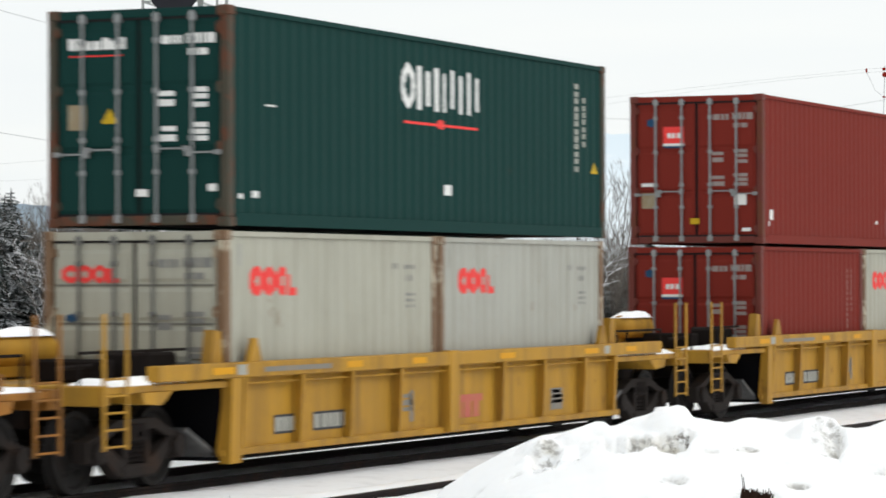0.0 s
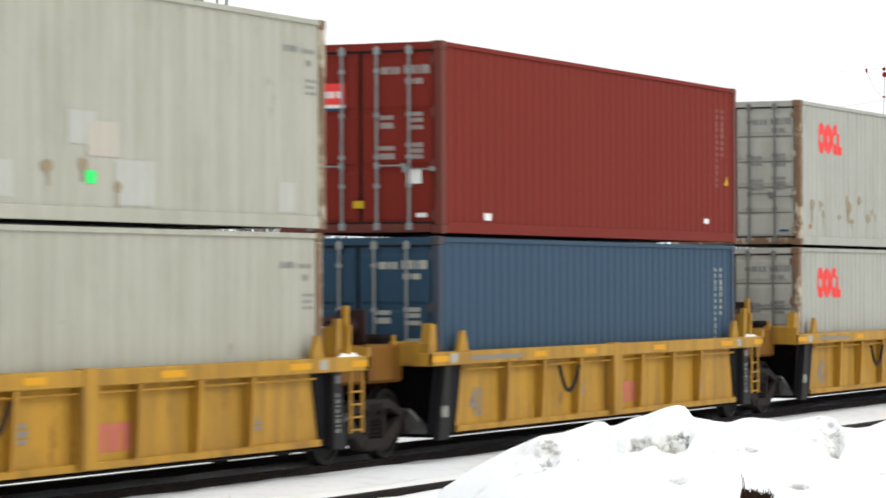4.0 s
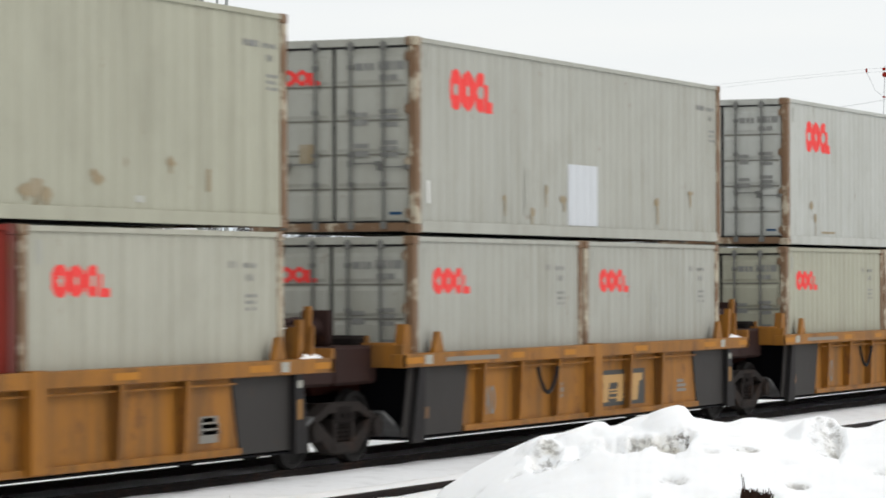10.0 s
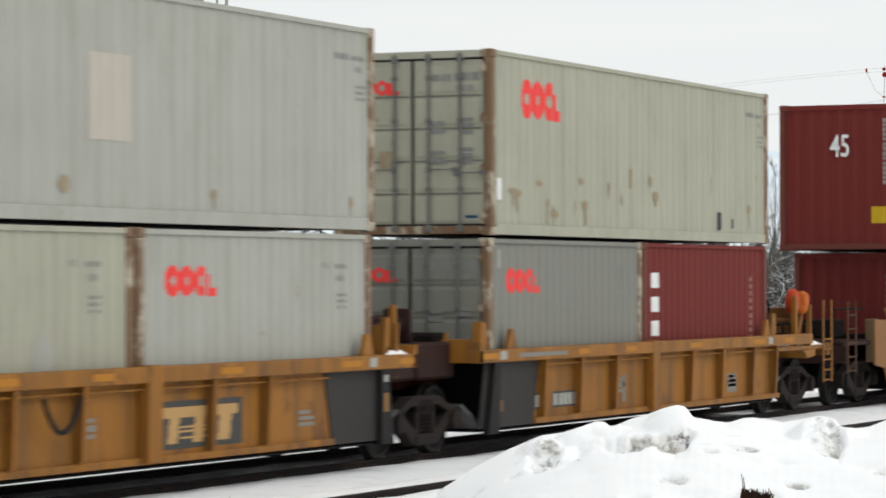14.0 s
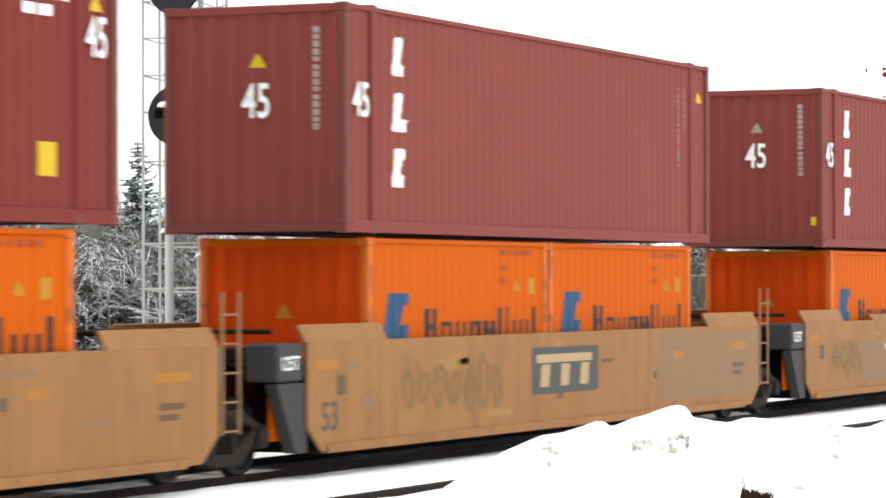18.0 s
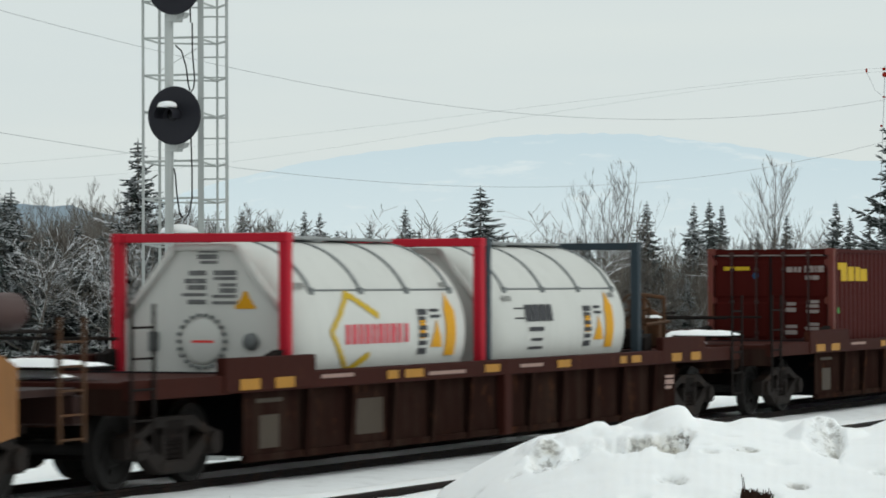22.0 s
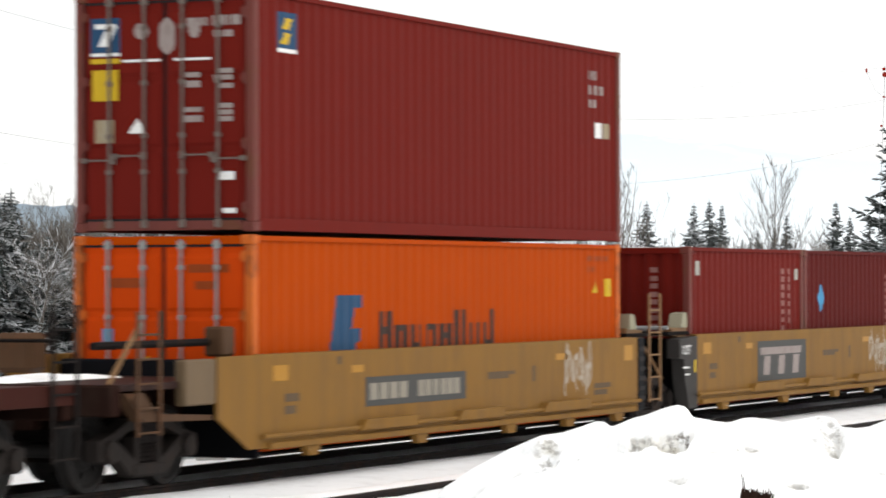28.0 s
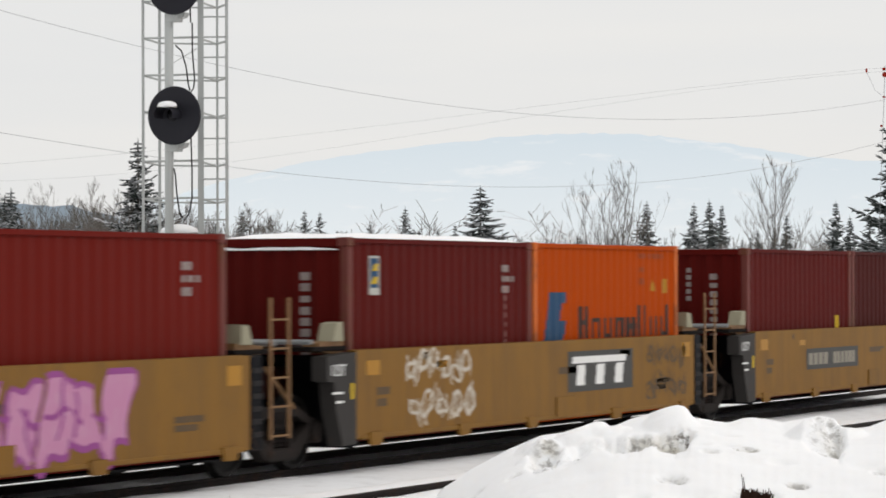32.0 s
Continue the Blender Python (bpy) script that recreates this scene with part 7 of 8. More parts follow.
            part("platform", Shape().box(*sorted((xx, xx + out * (edge - 0.02))), -1.36, 1.36, 1.23, 1.27, 0.006), main, t)
            part("joint_cover", Shape().box(*sorted((xx + out * 0.5, xx + out * reach)), -0.95, 0.95, 1.0, 1.50, 0.04), joint_rust if main is yellow_car else joint_brown, t, "rust-brown cover over the articulation")
            part("sill_end", Shape().prism([(xx + out * (edge - 0.14), 1.21), (xx + out * edge, 1.21), (xx + out * edge, 1.50), (xx + out * (edge - 0.07), 1.50)], -1.40, -0.95), main, t, "upturned chord end")
            part("snow", snow_pad(*sorted((xx + out * 0.05, xx + out * (edge - 0.10))), -1.39, -0.3, 1.375 if out > 0 else 1.30, 0.11 if out > 0 else 0.08, int(x) + out), snow_clean, t, "snow on the end platform", True)
            part("cross_pipe", Shape().rod((xx + out * 0.5, -1.2, 1.5), (xx + out * 0.5, 1.2, 1.5), 0.03, 8).rod((xx + out * 0.7, -0.9, 1.27), (xx + out * 0.7, -0.9, 1.62), 0.03, 6), main, t)
            if out > 0:
                part("step_post", Shape().box(xx + 0.42, xx + 0.50, -1.26, -1.18, 1.26, 2.02, 0.006).prism([(xx + 0.36, 1.30), (xx + 0.46, 1.30), (xx + 0.48, 1.78), (xx + 0.44, 1.78)], -1.30, -1.2).rod((xx + 0.47, -1.21, 1.72), (xx + 0.78, -0.95, 1.30), 0.028, 6), main, t, "braced grab post")
                part("corner_block", Shape().box(xx + 0.10, xx + 0.20, -1.30, -1.10, 1.28, 1.50, 0.02).prism([(xx + 0.02, 1.30), (xx + 0.16, 1.30), (xx + 0.20, 1.86), (xx + 0.10, 1.86)], -1.30, -1.22), main, t, "welded corner block of the platform")
                part("brake_cylinder", Shape().lathe([(0.03, -0.40), (0.10, -0.38), (0.11, -0.30), (0.11, 0.28), (0.14, 0.30), (0.14, 0.36), (0.03, 0.37)], (xx + 1.6, -0.60, 1.74), 12, "x").box(xx + 0.9, xx + 1.15, -0.75, -0.45, 1.50, 1.78, 0.02).box(xx + 1.9, xx + 2.0, -0.8, -0.4, 1.5, 1.96, 0.02).rod((xx + 1.6, -0.60, 1.45), (xx + 1.6, -0.60, 1.75), 0.06, 8).rod((xx + 0.6, -0.5, 1.74), (xx + 1.4, -0.60, 1.84), 0.05, 8).rod((xx + 0.7, -0.7, 1.5), (xx + 1.5, -0.5, 1.72), 0.04, 8), joint_brown, t, "rusty brake cylinder on a bracket", True)
                if main is not amber_car:
                    ladder(t, xx + 0.45, -1.30, 0.42, 1.2, main, 0.34, 4)
                rnd, gear = random.Random(int(x) + 3), Shape()
                for q in range(9):
                    gx, gy, gz = xx + rnd.uniform(0.15, 1.2), rnd.uniform(-0.75, 0.2), rnd.uniform(1.5, 1.85)
                    gear.rod((gx, gy, gz), (gx + rnd.uniform(-0.3, 0.3), gy + rnd.uniform(-0.3, 0.3), gz + rnd.uniform(-0.22, 0.16)), rnd.uniform(0.02, 0.075), 7)
                tagged(part("brake_linkage", gear, iron, t, "tangle of dark brake rods and levers"), kind="stuff")
                part("snow", snow_pad(xx + 0.2, xx + 0.9, -0.8, 0.1, 1.74, 0.05, int(x) + 8), snow_clean, t, "snow on the brake gear", True)
                part("junction_box", Shape().box(xx + 0.35, xx + 0.62, -0.7, -0.3, 1.27, 1.72, 0.02), dark, t, "dark equipment box")
            else:
                part("gear_box", Shape().box(xx - 0.75, xx - 0.25, -0.75, -0.15, 1.27, 1.62, 0.04), iron, t, "dark brake gear")
        else:
            part("platform", Shape().box(*sorted((xx, xx + out * 3.0)), -1.34, 1.34, 1.10, 1.18, 0.01), main, t, "end platform with snow")
            part("centre_sill", Shape().box(*sorted((xx, xx + out * 3.0)), -0.35, 0.35, 0.72, 1.10, 0.02), iron, t)
            part("bolster_arm", Shape().prism([(xx + out * 1.45, 1.10), (xx + out * 2.15, 1.10), (xx + out * 2.10, 0.98), (xx + out * 1.7, 0.95)], -1.36, 1.36), main, t)
            part("end_beam", Shape().box(*sorted((xx + out * 2.85, xx + out * 3.05)), -1.36, 1.36, 0.98, 1.20, 0.015), main, t)
            part("snow", snow_pad(*sorted((xx + out * 0.9, xx + out * 2.85)), -1.32, -0.7, 1.175, 0.11, int(x) + 2 * out), snow_clean, t, "snow on the end platform", True)
            ladder(t, xx + out * 3.0 - (0.5 if out > 0 else 0.05), -1.40, 0.50, 1.98, main, 0.50, 5, 0.62)
            part("hand_rail", Shape().rod((xx + out * 0.5, -1.0, 1.55), (xx + out * 2.9, -1.0, 1.55), 0.018, 6).rod((xx + out * 2.9, -1.0, 1.2), (xx + out * 2.9, -1.0, 1.55), 0.018, 6).rod((xx + out * 1.4, -1.0, 1.2), (xx + out * 1.4, -1.0, 1.55), 0.018, 6), iron, t)
            part("brake_rigging", Shape().box(*sorted((xx + out * 0.5, xx + out * 1.3)), -0.9, -0.4, 1.19, 1.52, 0.03).rod((xx + out * 0.4, -0.6, 1.42), (xx + out * 2.4, -0.4, 1.36), 0.03, 6).box(*sorted((xx + out * 1.4, xx + out * 1.7)), -0.6, 0.3, 1.19, 1.45, 0.03), iron, t, "dark brake cylinder and rods")
            reservoir(t, xx + out * 1.7, 0.5, 1.56, 0.19, 1.4, main, "yellow air reservoir")
            part("snow", snow_pad(*sorted((xx + out * 1.05, xx + out * 2.35)), 0.32, 0.68, 1.71, 0.13, int(x) + 5), snow_clean, t, "snow on the reservoir", True)
            coupler(t, xx + out * 3.0, out, iron)
            if out > 0 and x > 100:
                part("brake_drum", Shape().lathe([(0.03, -0.10), (0.17, -0.09), (0.22, -0.05), (0.22, 0.05), (0.17, 0.08), (0.03, 0.09)], (xx + 1.25, -1.22, 1.96), 20, "y"), red_gear, t, "orange-red round brake drum", True)
                part("brake_housing", Shape().box(xx + 1.55, xx + 1.85, -1.34, -1.08, 1.74, 2.14, 0.06).lathe([(0.05, -0.36), (0.13, -0.35), (0.15, -0.30), (0.15, -0.24)], (xx + 1.70, -1.0, 1.98), 14, "y"), orange_gear, t, "orange-red hand-brake housing")
                part("brake_stand", Shape().box(xx + 1.02, xx + 1.12, -1.36, -1.28, 1.18, 2.06, 0.01).box(xx + 1.86, xx + 1.94, -1.36, -1.28, 1.18, 1.90, 0.01).rod((xx + 1.2, -1.25, 1.2), (xx + 1.25, -1.22, 1.8), 0.035, 6).rod((xx + 1.3, -1.3, 1.3), (xx + 1.7, -1.25, 1.72), 0.03, 6), main, t, "yellow stand of the hand brake")
            elif out > 0 and x < 20:
                part("brake_housing", Shape().lathe([(0.03, -0.20), (0.20, -0.18), (0.27, -0.08), (0.27, 0.08), (0.20, 0.18), (0.03, 0.20)], (xx + 2.36, -0.6, 1.86), 18, "x").box(xx + 2.44, xx + 2.74, -0.8, -0.4, 1.2, 1.8, 0.05), rust_gear, t, "rusty round brake housing")
    # stencils and reflectors
    for a, b in ((-0.70, -0.15), (2.85, 3.3), (4.8, 5.25), (7.7, 8.25), (10.9, 11.45), (12.6, 13.05)):
        marking(t, [("bar", a, b, 1.255, 1.335)], mark_dull if main is amber_car else mark_amber, -1.404, "reflector")
    marking(t, [("bar", -0.1, 0.15, 1.24, 1.36), ("bar", 11.7, 11.9, 1.24, 1.36)], mark_faint_grey, -1.404, "stencil")
    marking(t, [("bar", 0.6, 2.4, 1.26, 1.32)], mark_slate, -1.404, "stencil")
    if number:
        marking(t, [("bar", 1.1, 1.9, 0.50, 0.73), ("bar", 2.15, 3.2, 0.50, 0.73)], mark_dark, -1.263, "number_plate", "dark stencil panel with plain bars")
        marking(t, bars(1.15, 0.53, 0.7, 0.17, 4, 0.2) + bars(2.2, 0.53, 0.95, 0.17, 5, 0.2), mark_faint_grey, -1.267, "stencil")
    else:
        me = letters("40", 0.62)
        me.materials.append(mark_slate)
        part("stencil", me, mark_slatedark, t, "dark number 40").matrix_basis = pose(0.86 if main is yellow_car else 2.15, -1.263, 0.50) @ Matrix.Diagonal((0.68, 1, 0.88, 1))
    if logo == "red":
        marking(t, bars(6.5, 0.48, 0.85, 0.22, 3, 0.2) + [("bar", 6.45, 7.4, 0.70, 0.79)], mark_fadedred, -1.263, "stencil", "faded red stencil")
    elif logo == "patch":
        marking(t, [("bar", 6.35, 8.50, 0.44, 0.98)], mark_slatedark, -1.263, "logo_panel", "grey logo panel with plain bars")
        marking(t, [("lean", 6.45, 0.78, 1.90, 0.13, 0.2), ("lean", 6.66, 0.50, 0.24, 0.30, 0.2), ("lean", 7.26, 0.50, 0.24, 0.30, 0.2), ("lean", 7.86, 0.50, 0.30, 0.30, 0.2)] + [("bar", 6.95, 7.75, 0.54 + 0.07 * k, 0.565 + 0.07 * k) for k in range(3)], main_pale, -1.267, "logo")
    if logo != "patch" and number:
        marking(t, [("bar", 9.9, 10.35, 0.47, 0.79), ("bar", 5.0, 5.12, 0.5, 0.9)], mark_slate, -1.263, "stencil")
    if not number:
        c = tube([(3.75 + 0.75 * i / 12, -1.42, 1.10 - 0.36 * math.sin(math.pi * i / 12) ** 0.8) for i in range(13)], 0.03)
        part("hose", c, seal_black, t, "black hose hanging in a loop")
    marking(t, block(9.95, 0.55, 0.45, 0.22, 3, 2) + block(4.75, 0.62, 0.4, 0.25, 3, 3), mark_slate, -1.263, "stencil")
    return t


slope_grey = paint("snow-filmed grey steel", (0.12, 0.12, 0.12), fade=0.2, grime=0.8, rust=0.2, grime_rgb=(0.04, 0.036, 0.034), streak=0.42)
joint_rust = paint("rusty amber joint paint", (0.17, 0.075, 0.014), grime=0.6, rust=0.5, rust_at=0.55, grime_rgb=(0.06, 0.028, 0.012), spec=0.05)
rust_gear = paint("rusty brake gear", (0.075, 0.040, 0.022), fade=0.3, grime=0.5, rust=0.5, rust_at=0.52, grime_rgb=(0.025, 0.016, 0.012), spec=0.05)
joint_brown = paint("dark brown joint paint", (0.030, 0.016, 0.014), grime=0.3, rust=0.3, rust_at=0.58, spec=0.05)
orange_gear = paint("orange gear paint", (0.42, 0.10, 0.012), grime=0.3)
mark_fadedred = flat("faded red stencil", (0.45, 0.12, 0.09), wear=0.4, under=(0.45, 0.26, 0.08))
main_pale = flat("pale amber stencil", (0.44, 0.27, 0.11), wear=0.3)


def smooth_unit53(x, left_end, right_end, logo, label):
    """A fifty-three-foot well with plain flush sides and tilted flaps."""
    t = thing("well_car", pose(x, 0, 0), label, "railcar", "articulated well cars")
    Y = 1.40
    for sign in (-1, 1):
        yy = lambda a, b: sorted((sign * a, sign * b))
        if left_end == "coupler":
            wall = [(-2.15, 0.25), (-2.55, 0.66), (-3.2, 0.74), (-3.2, 1.58), (15.1, 1.58), (15.1, 0.55), (14.7, 0.25)]
        elif right_end == "coupler":
            wall = [(-1.7, 0.25), (-2.1, 0.55), (-2.1, 1.58), (15.6, 1.58), (15.9, 1.45), (15.9, 0.74), (15.0, 0.62), (14.4, 0.25)]
        else:
            wall = [(-1.7, 0.25), (-2.1, 0.55), (-2.1, 1.58), (15.1, 1.58), (15.1, 0.55), (14.7, 0.25)]
        part("side_wall", Shape().prism(wall, *yy(Y - 0.04, Y)), tan_car, t, "flush tan side sheet with paint patches")
        part("bottom_chord", Shape().box(-1.6, 14.3, *yy(1.28, 1.44), 0.22, 0.33, 0.012), tan_car, t)
        part("top_chord", Shape().box(-2.0, 15.0, *yy(1.25, 1.36), 1.50, 1.585, 0.01), tan_car, t)
        for a, b in ((-2.15, 0.2), (12.55, 15.1)):
            part("end_flap", Shape().prism_x([(sign * 1.40, 1.582), (sign * 1.36, 1.582), (sign * 1.25, 1.79), (sign * 1.29, 1.80)], a, b), tan_car, t, "tilted guide flap")
        if right_end == "coupler":
            for a, b in ((2.1, 3.95), (5.15, 7.05), (8.25, 10.2), (11.1, 11.9)):
                part("side_flap", Shape().prism_x([(sign * 1.40, 1.582), (sign * 1.37, 1.582), (sign * 1.28, 1.68), (sign * 1.31, 1.69)], a, b), tan_car, t, "small tilted guide flap")
    well_floor(t, -1.4, 14.2, black_car, 0.26)
    for xx, end in ((-1.6, left_end), (13.9, right_end)):
        out = -1 if xx < 0 else 1
        part("bulkhead", Shape().box(xx - 0.06, xx + 0.06, -1.34, 1.34, 0.22, 1.30, 0.02), black_car, t, "dark end bulkhead")
        if end == "joint":
            part("end_sill", Shape().box(*sorted((xx, xx + out * 1.55)), -0.5, 0.5, 0.86, 1.25, 0.03), brown_sill, t, "rusty centre sill over the shared truck")
            part("deck", Shape().box(*sorted((xx, xx + out * 1.1)), -1.3, 1.3, 1.30, 1.36, 0.01), iron, t)
            part("equipment_box", Shape().box(*sorted((xx + out * 0.6, xx + out * 1.3)), -1.39, -0.95, 1.12, 1.58, 0.03), steel_grey, t, "grey equipment box")
            part("corner_bracket", Shape().prism([(xx + out * 0.45, 0.25), (xx + out * 0.75, 0.25), (xx + out * 1.25, 1.1), (xx + out * 0.5, 1.1)], -1.36, -1.2), steel_grey, t)
            part("cross_rail", Shape().rod((xx + out * 1.1, -1.2, 1.72), (xx + out * 1.1, 1.2, 1.72), 0.03, 8).box(*sorted((xx + out * 0.4, xx + out * 1.1)), -1.1, 1.1, 1.36, 1.52, 0.02), iron, t)
            if out < 0:
                me = letters("125T", 0.24)
                me.materials.append(mark_white)
                part("stencil", me, mark_white, t, "white load rating").matrix_basis = pose(xx - 1.22, -1.396, 1.26)
                part("fire_plate", Shape().box(xx - 1.0, xx - 0.55, -1.15, -1.10, 0.40, 1.05, 0.02), orange_paint, t, "orange plate behind the bracket")
            else:
                ladder(t, xx + 1.32, -1.38, 0.55, 2.20, brown_ladder, 0.42, 5)
        else:
            part("platform", Shape().box(*sorted((xx, xx + out * 3.35)), -1.3, 1.3, 1.12, 1.2, 0.01), joint_brown, t, "dark end platform with snow")
            part("centre_sill", Shape().box(*sorted((xx, xx + out * 3.35)), -0.35, 0.35, 0.70, 1.12, 0.02), iron, t)
            part("end_beam", Shape().box(*sorted((xx + out * 3.2, xx + out * 3.4)), -1.36, 1.36, 0.80, 1.12, 0.02), joint_brown, t)
            part("corner_post", Shape().box(*sorted((xx + out * 1.3, xx + out * 1.6)), -1.39, -1.2, 0.78, 1.60, 0.02), grey_tan, t)
            ladder(t, xx + out * 3.1 - 0.25, -1.39, 0.62, 1.95, rust_gear, 0.5, 5)
            part("hand_rail", Shape().rod((xx + out * 1.4, -1.1, 1.80), (xx + out * 3.3, -1.1, 1.80), 0.02, 6).rod((xx + out * 3.3, -1.1, 1.2), (xx + out * 3.3, -1.1, 1.80), 0.02, 6).rod((xx + out * 1.9, -1.1, 1.2), (xx + out * 1.9, -1.1, 1.80), 0.02, 6), iron, t)
            part("hand_rail", Shape().rod((xx + out * 1.5, 1.1, 1.6), (xx + out * 3.3, 1.1, 1.6), 0.02, 6), iron, t)
            part("snow", snow_pad(*sorted((xx + out * 1.4, xx + out * 3.3)), 0.2, 1.1, 1.20, 0.07, int(x)), snow_clean, t, "snow on the end platform", True)
            part("brake_rigging", Shape().box(*sorted((xx + out * 1.6, xx + out * 2.4)), -0.8, -0.2, 1.25, 1.60, 0.03), iron, t, "dark brake cylinder")
            coupler(t, xx + out * 3.35, out, iron)
            if out > 0:
                reservoir(t, 16.6, -0.3, 2.0, 0.21, 2.2, brown_dull, "long dark brown air reservoir")
                part("hose_reel", Shape().lathe([(0.03, -0.42), (0.14, -0.4), (0.17, -0.34), (0.17, 0.34), (0.14, 0.4), (0.03, 0.42)], (17.1, 0.15, 2.24), 16, "x"), amber_car, t, "brown drum behind the reservoir", True)
                part("red_box", Shape().box(12.5, 12.9, 0.2, 0.5, 1.7, 2.1, 0.02), mark_red, t)
            else:
                brake_gear(t, xx - 2.6, 0.6, 1.45, iron, iron, -1)
    zl = -Y - 0.004
    if logo == "number":
        marking(t, [("bar", 1.2, 4.5, 0.78, 1.14)], mark_slatedark, zl, "number_plate", "dark stencil panel with plain bars")
        marking(t, bars(1.32, 0.86, 1.3, 0.20, 4, 0.2) + bars(2.95, 0.86, 1.4, 0.20, 6, 0.2), mark_platepale, zl - 0.003, "stencil")
    elif logo == "panel":
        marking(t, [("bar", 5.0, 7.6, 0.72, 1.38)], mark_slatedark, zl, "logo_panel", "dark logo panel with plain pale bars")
        logo_bars(t, 5.15, 0.82, 2.3, 0.46, zl - 0.003, mark_tanpale)
    else:
        marking(t, [("bar", 7.95, 11.1, 0.76, 1.12)], mark_slatedark, zl, "number_plate", "dark stencil panel with plain bars")
        marking(t, bars(8.1, 0.84, 1.2, 0.20, 4, 0.2) + bars(9.5, 0.84, 1.45, 0.20, 6, 0.2), mark_platepale, zl - 0.003, "stencil")
        marking(t, strokes(2.9, 0.54, 2.1, 0.70, 4, 0.12, 5), mark_whitish, zl, "graffiti", "white sprayed graffiti")
        marking(t, strokes(-0.6, 0.5, 2.0, 0.8, 4, 0.05, 6), mark_vfaint, zl, "graffiti", "faint sprayed scribble")
        marking(t, [("bar", 12.4, 15.4, 0.30, 1.45), ("bar", 4.9, 6.4, 0.75, 1.02), ("bar", 1.2, 3.0, 0.45, 1.2)], mark_brownpatch, zl + 0.0015, "paint_patch", "brown primer patch")
    me = letters("53", 0.50)
    me.materials.append(mark_slatedark)
    if left_end == "coupler" or logo == "panel":
        part("stencil", me, mark_slatedark, t, "faded number 53").matrix_basis = pose(-1.35 if left_end == "coupler" else -1.75, zl, 0.5)
    marking(t, [("bar", -1.9 + d, -1.3 + d, 1.25, 1.36) for d in (0.0,)] + [("bar", 13.6, 14.4, 1.2, 1.32), ("bar", 10.9, 11.3, 1.1, 1.22), ("bar", 2.2, 2.6, 1.28, 1.36)], mark_scuffed, zl, "reflector")
    if logo == "number":
        marking(t, [("bar", -2.0, 0.2, 0.85, 1.52)], mark_brownpatch, zl + 0.0015, "paint_patch", "brown primer patch")
    if logo == "panel":
        marking(t, [("bar", 10.2, 15.0, 0.45, 1.5)], mark_brownpatch, zl + 0.0015, "paint_patch", "brown primer patch")
        marking(t, strokes(0.6, 0.55, 3.4, 0.85, 7, 0.03, 12), mark_vfaint, zl, "graffiti", "faint sprayed scribble")
    marking(t, [("bar", -1.3, -1.05, 0.92, 1.16)] + block(13.7, 0.75, 0.6, 0.25, 2) + block(7.7, 1.1, 0.7, 0.08, 1), mark_umber, zl, "stencil")
    rnd = random.Random(int(x))
    for mat, n in ((mark_brownpatch, 6), (mark_ochre, 4), (mark_umber, 5)):
        spots = []
        for q in range(n):
            a, z = rnd.uniform(-1.4, 13.6), rnd.uniform(0.4, 1.35)
            w = rnd.uniform(0.1, 0.3) if mat is mark_umber else rnd.uniform(0.25, 1.3)
            spots.append(("bar", a, a + w, z, z + rnd.uniform(0.04, 0.16)))
        marking(t, spots, mat, zl + 0.0025, "paint_patch", "touched-up and scuffed paint")
    return t


plate_grey = paint("dusty dark grey paint", (0.040, 0.037, 0.035), fade=0.3, grime=0.3, rust=0.2, spec=0.06)
steel_grey = paint("dusty grey steel paint", (0.040, 0.038, 0.037), fade=0.3, grime=0.35, rust=0.2, spec=0.08)
red_gear = paint("orange-red gear paint", (0.40, 0.045, 0.012), fade=0.2, grime=0.4, rust=0.3)
grey_tan = paint("greyed tan paint", (0.13, 0.088, 0.050), fade=0.4, grime=0.4, rust=0.3)
brown_ladder = paint("rusty brown steel", (0.20, 0.11, 0.05), fade=0.3, grime=0.4, rust=0.4, rust_at=0.55)
brown_dull = paint("dull dark brown paint", (0.075, 0.045, 0.042), fade=0.3, grime=0.4, rust=0.3)
mark_slatedark = flat("dark slate panel", (0.055, 0.055, 0.052), wear=0.3)
mark_tanpale = flat("pale tan lettering", (0.34, 0.24, 0.13), wear=0.4)
mark_whitish = flat("worn white spray paint", (0.62, 0.55, 0.47), wear=0.4, under=(0.45, 0.20, 0.12))


def logo_bars(t, x, z, w, h, y, mat):
    """A maker's mark as plain slanting bars."""
    k = w / 3
    sh = [("lean", x, z + h * 0.74, w * 0.94, h * 0.26, 0.2)]
    for i in range(3):
        sh.append(("lean", x + i * k + k * 0.2, z, k * 0.42, h * 0.7, 0.2))
    marking(t, sh, mat, y, "logo", "plain slanting bars of the maker's mark")


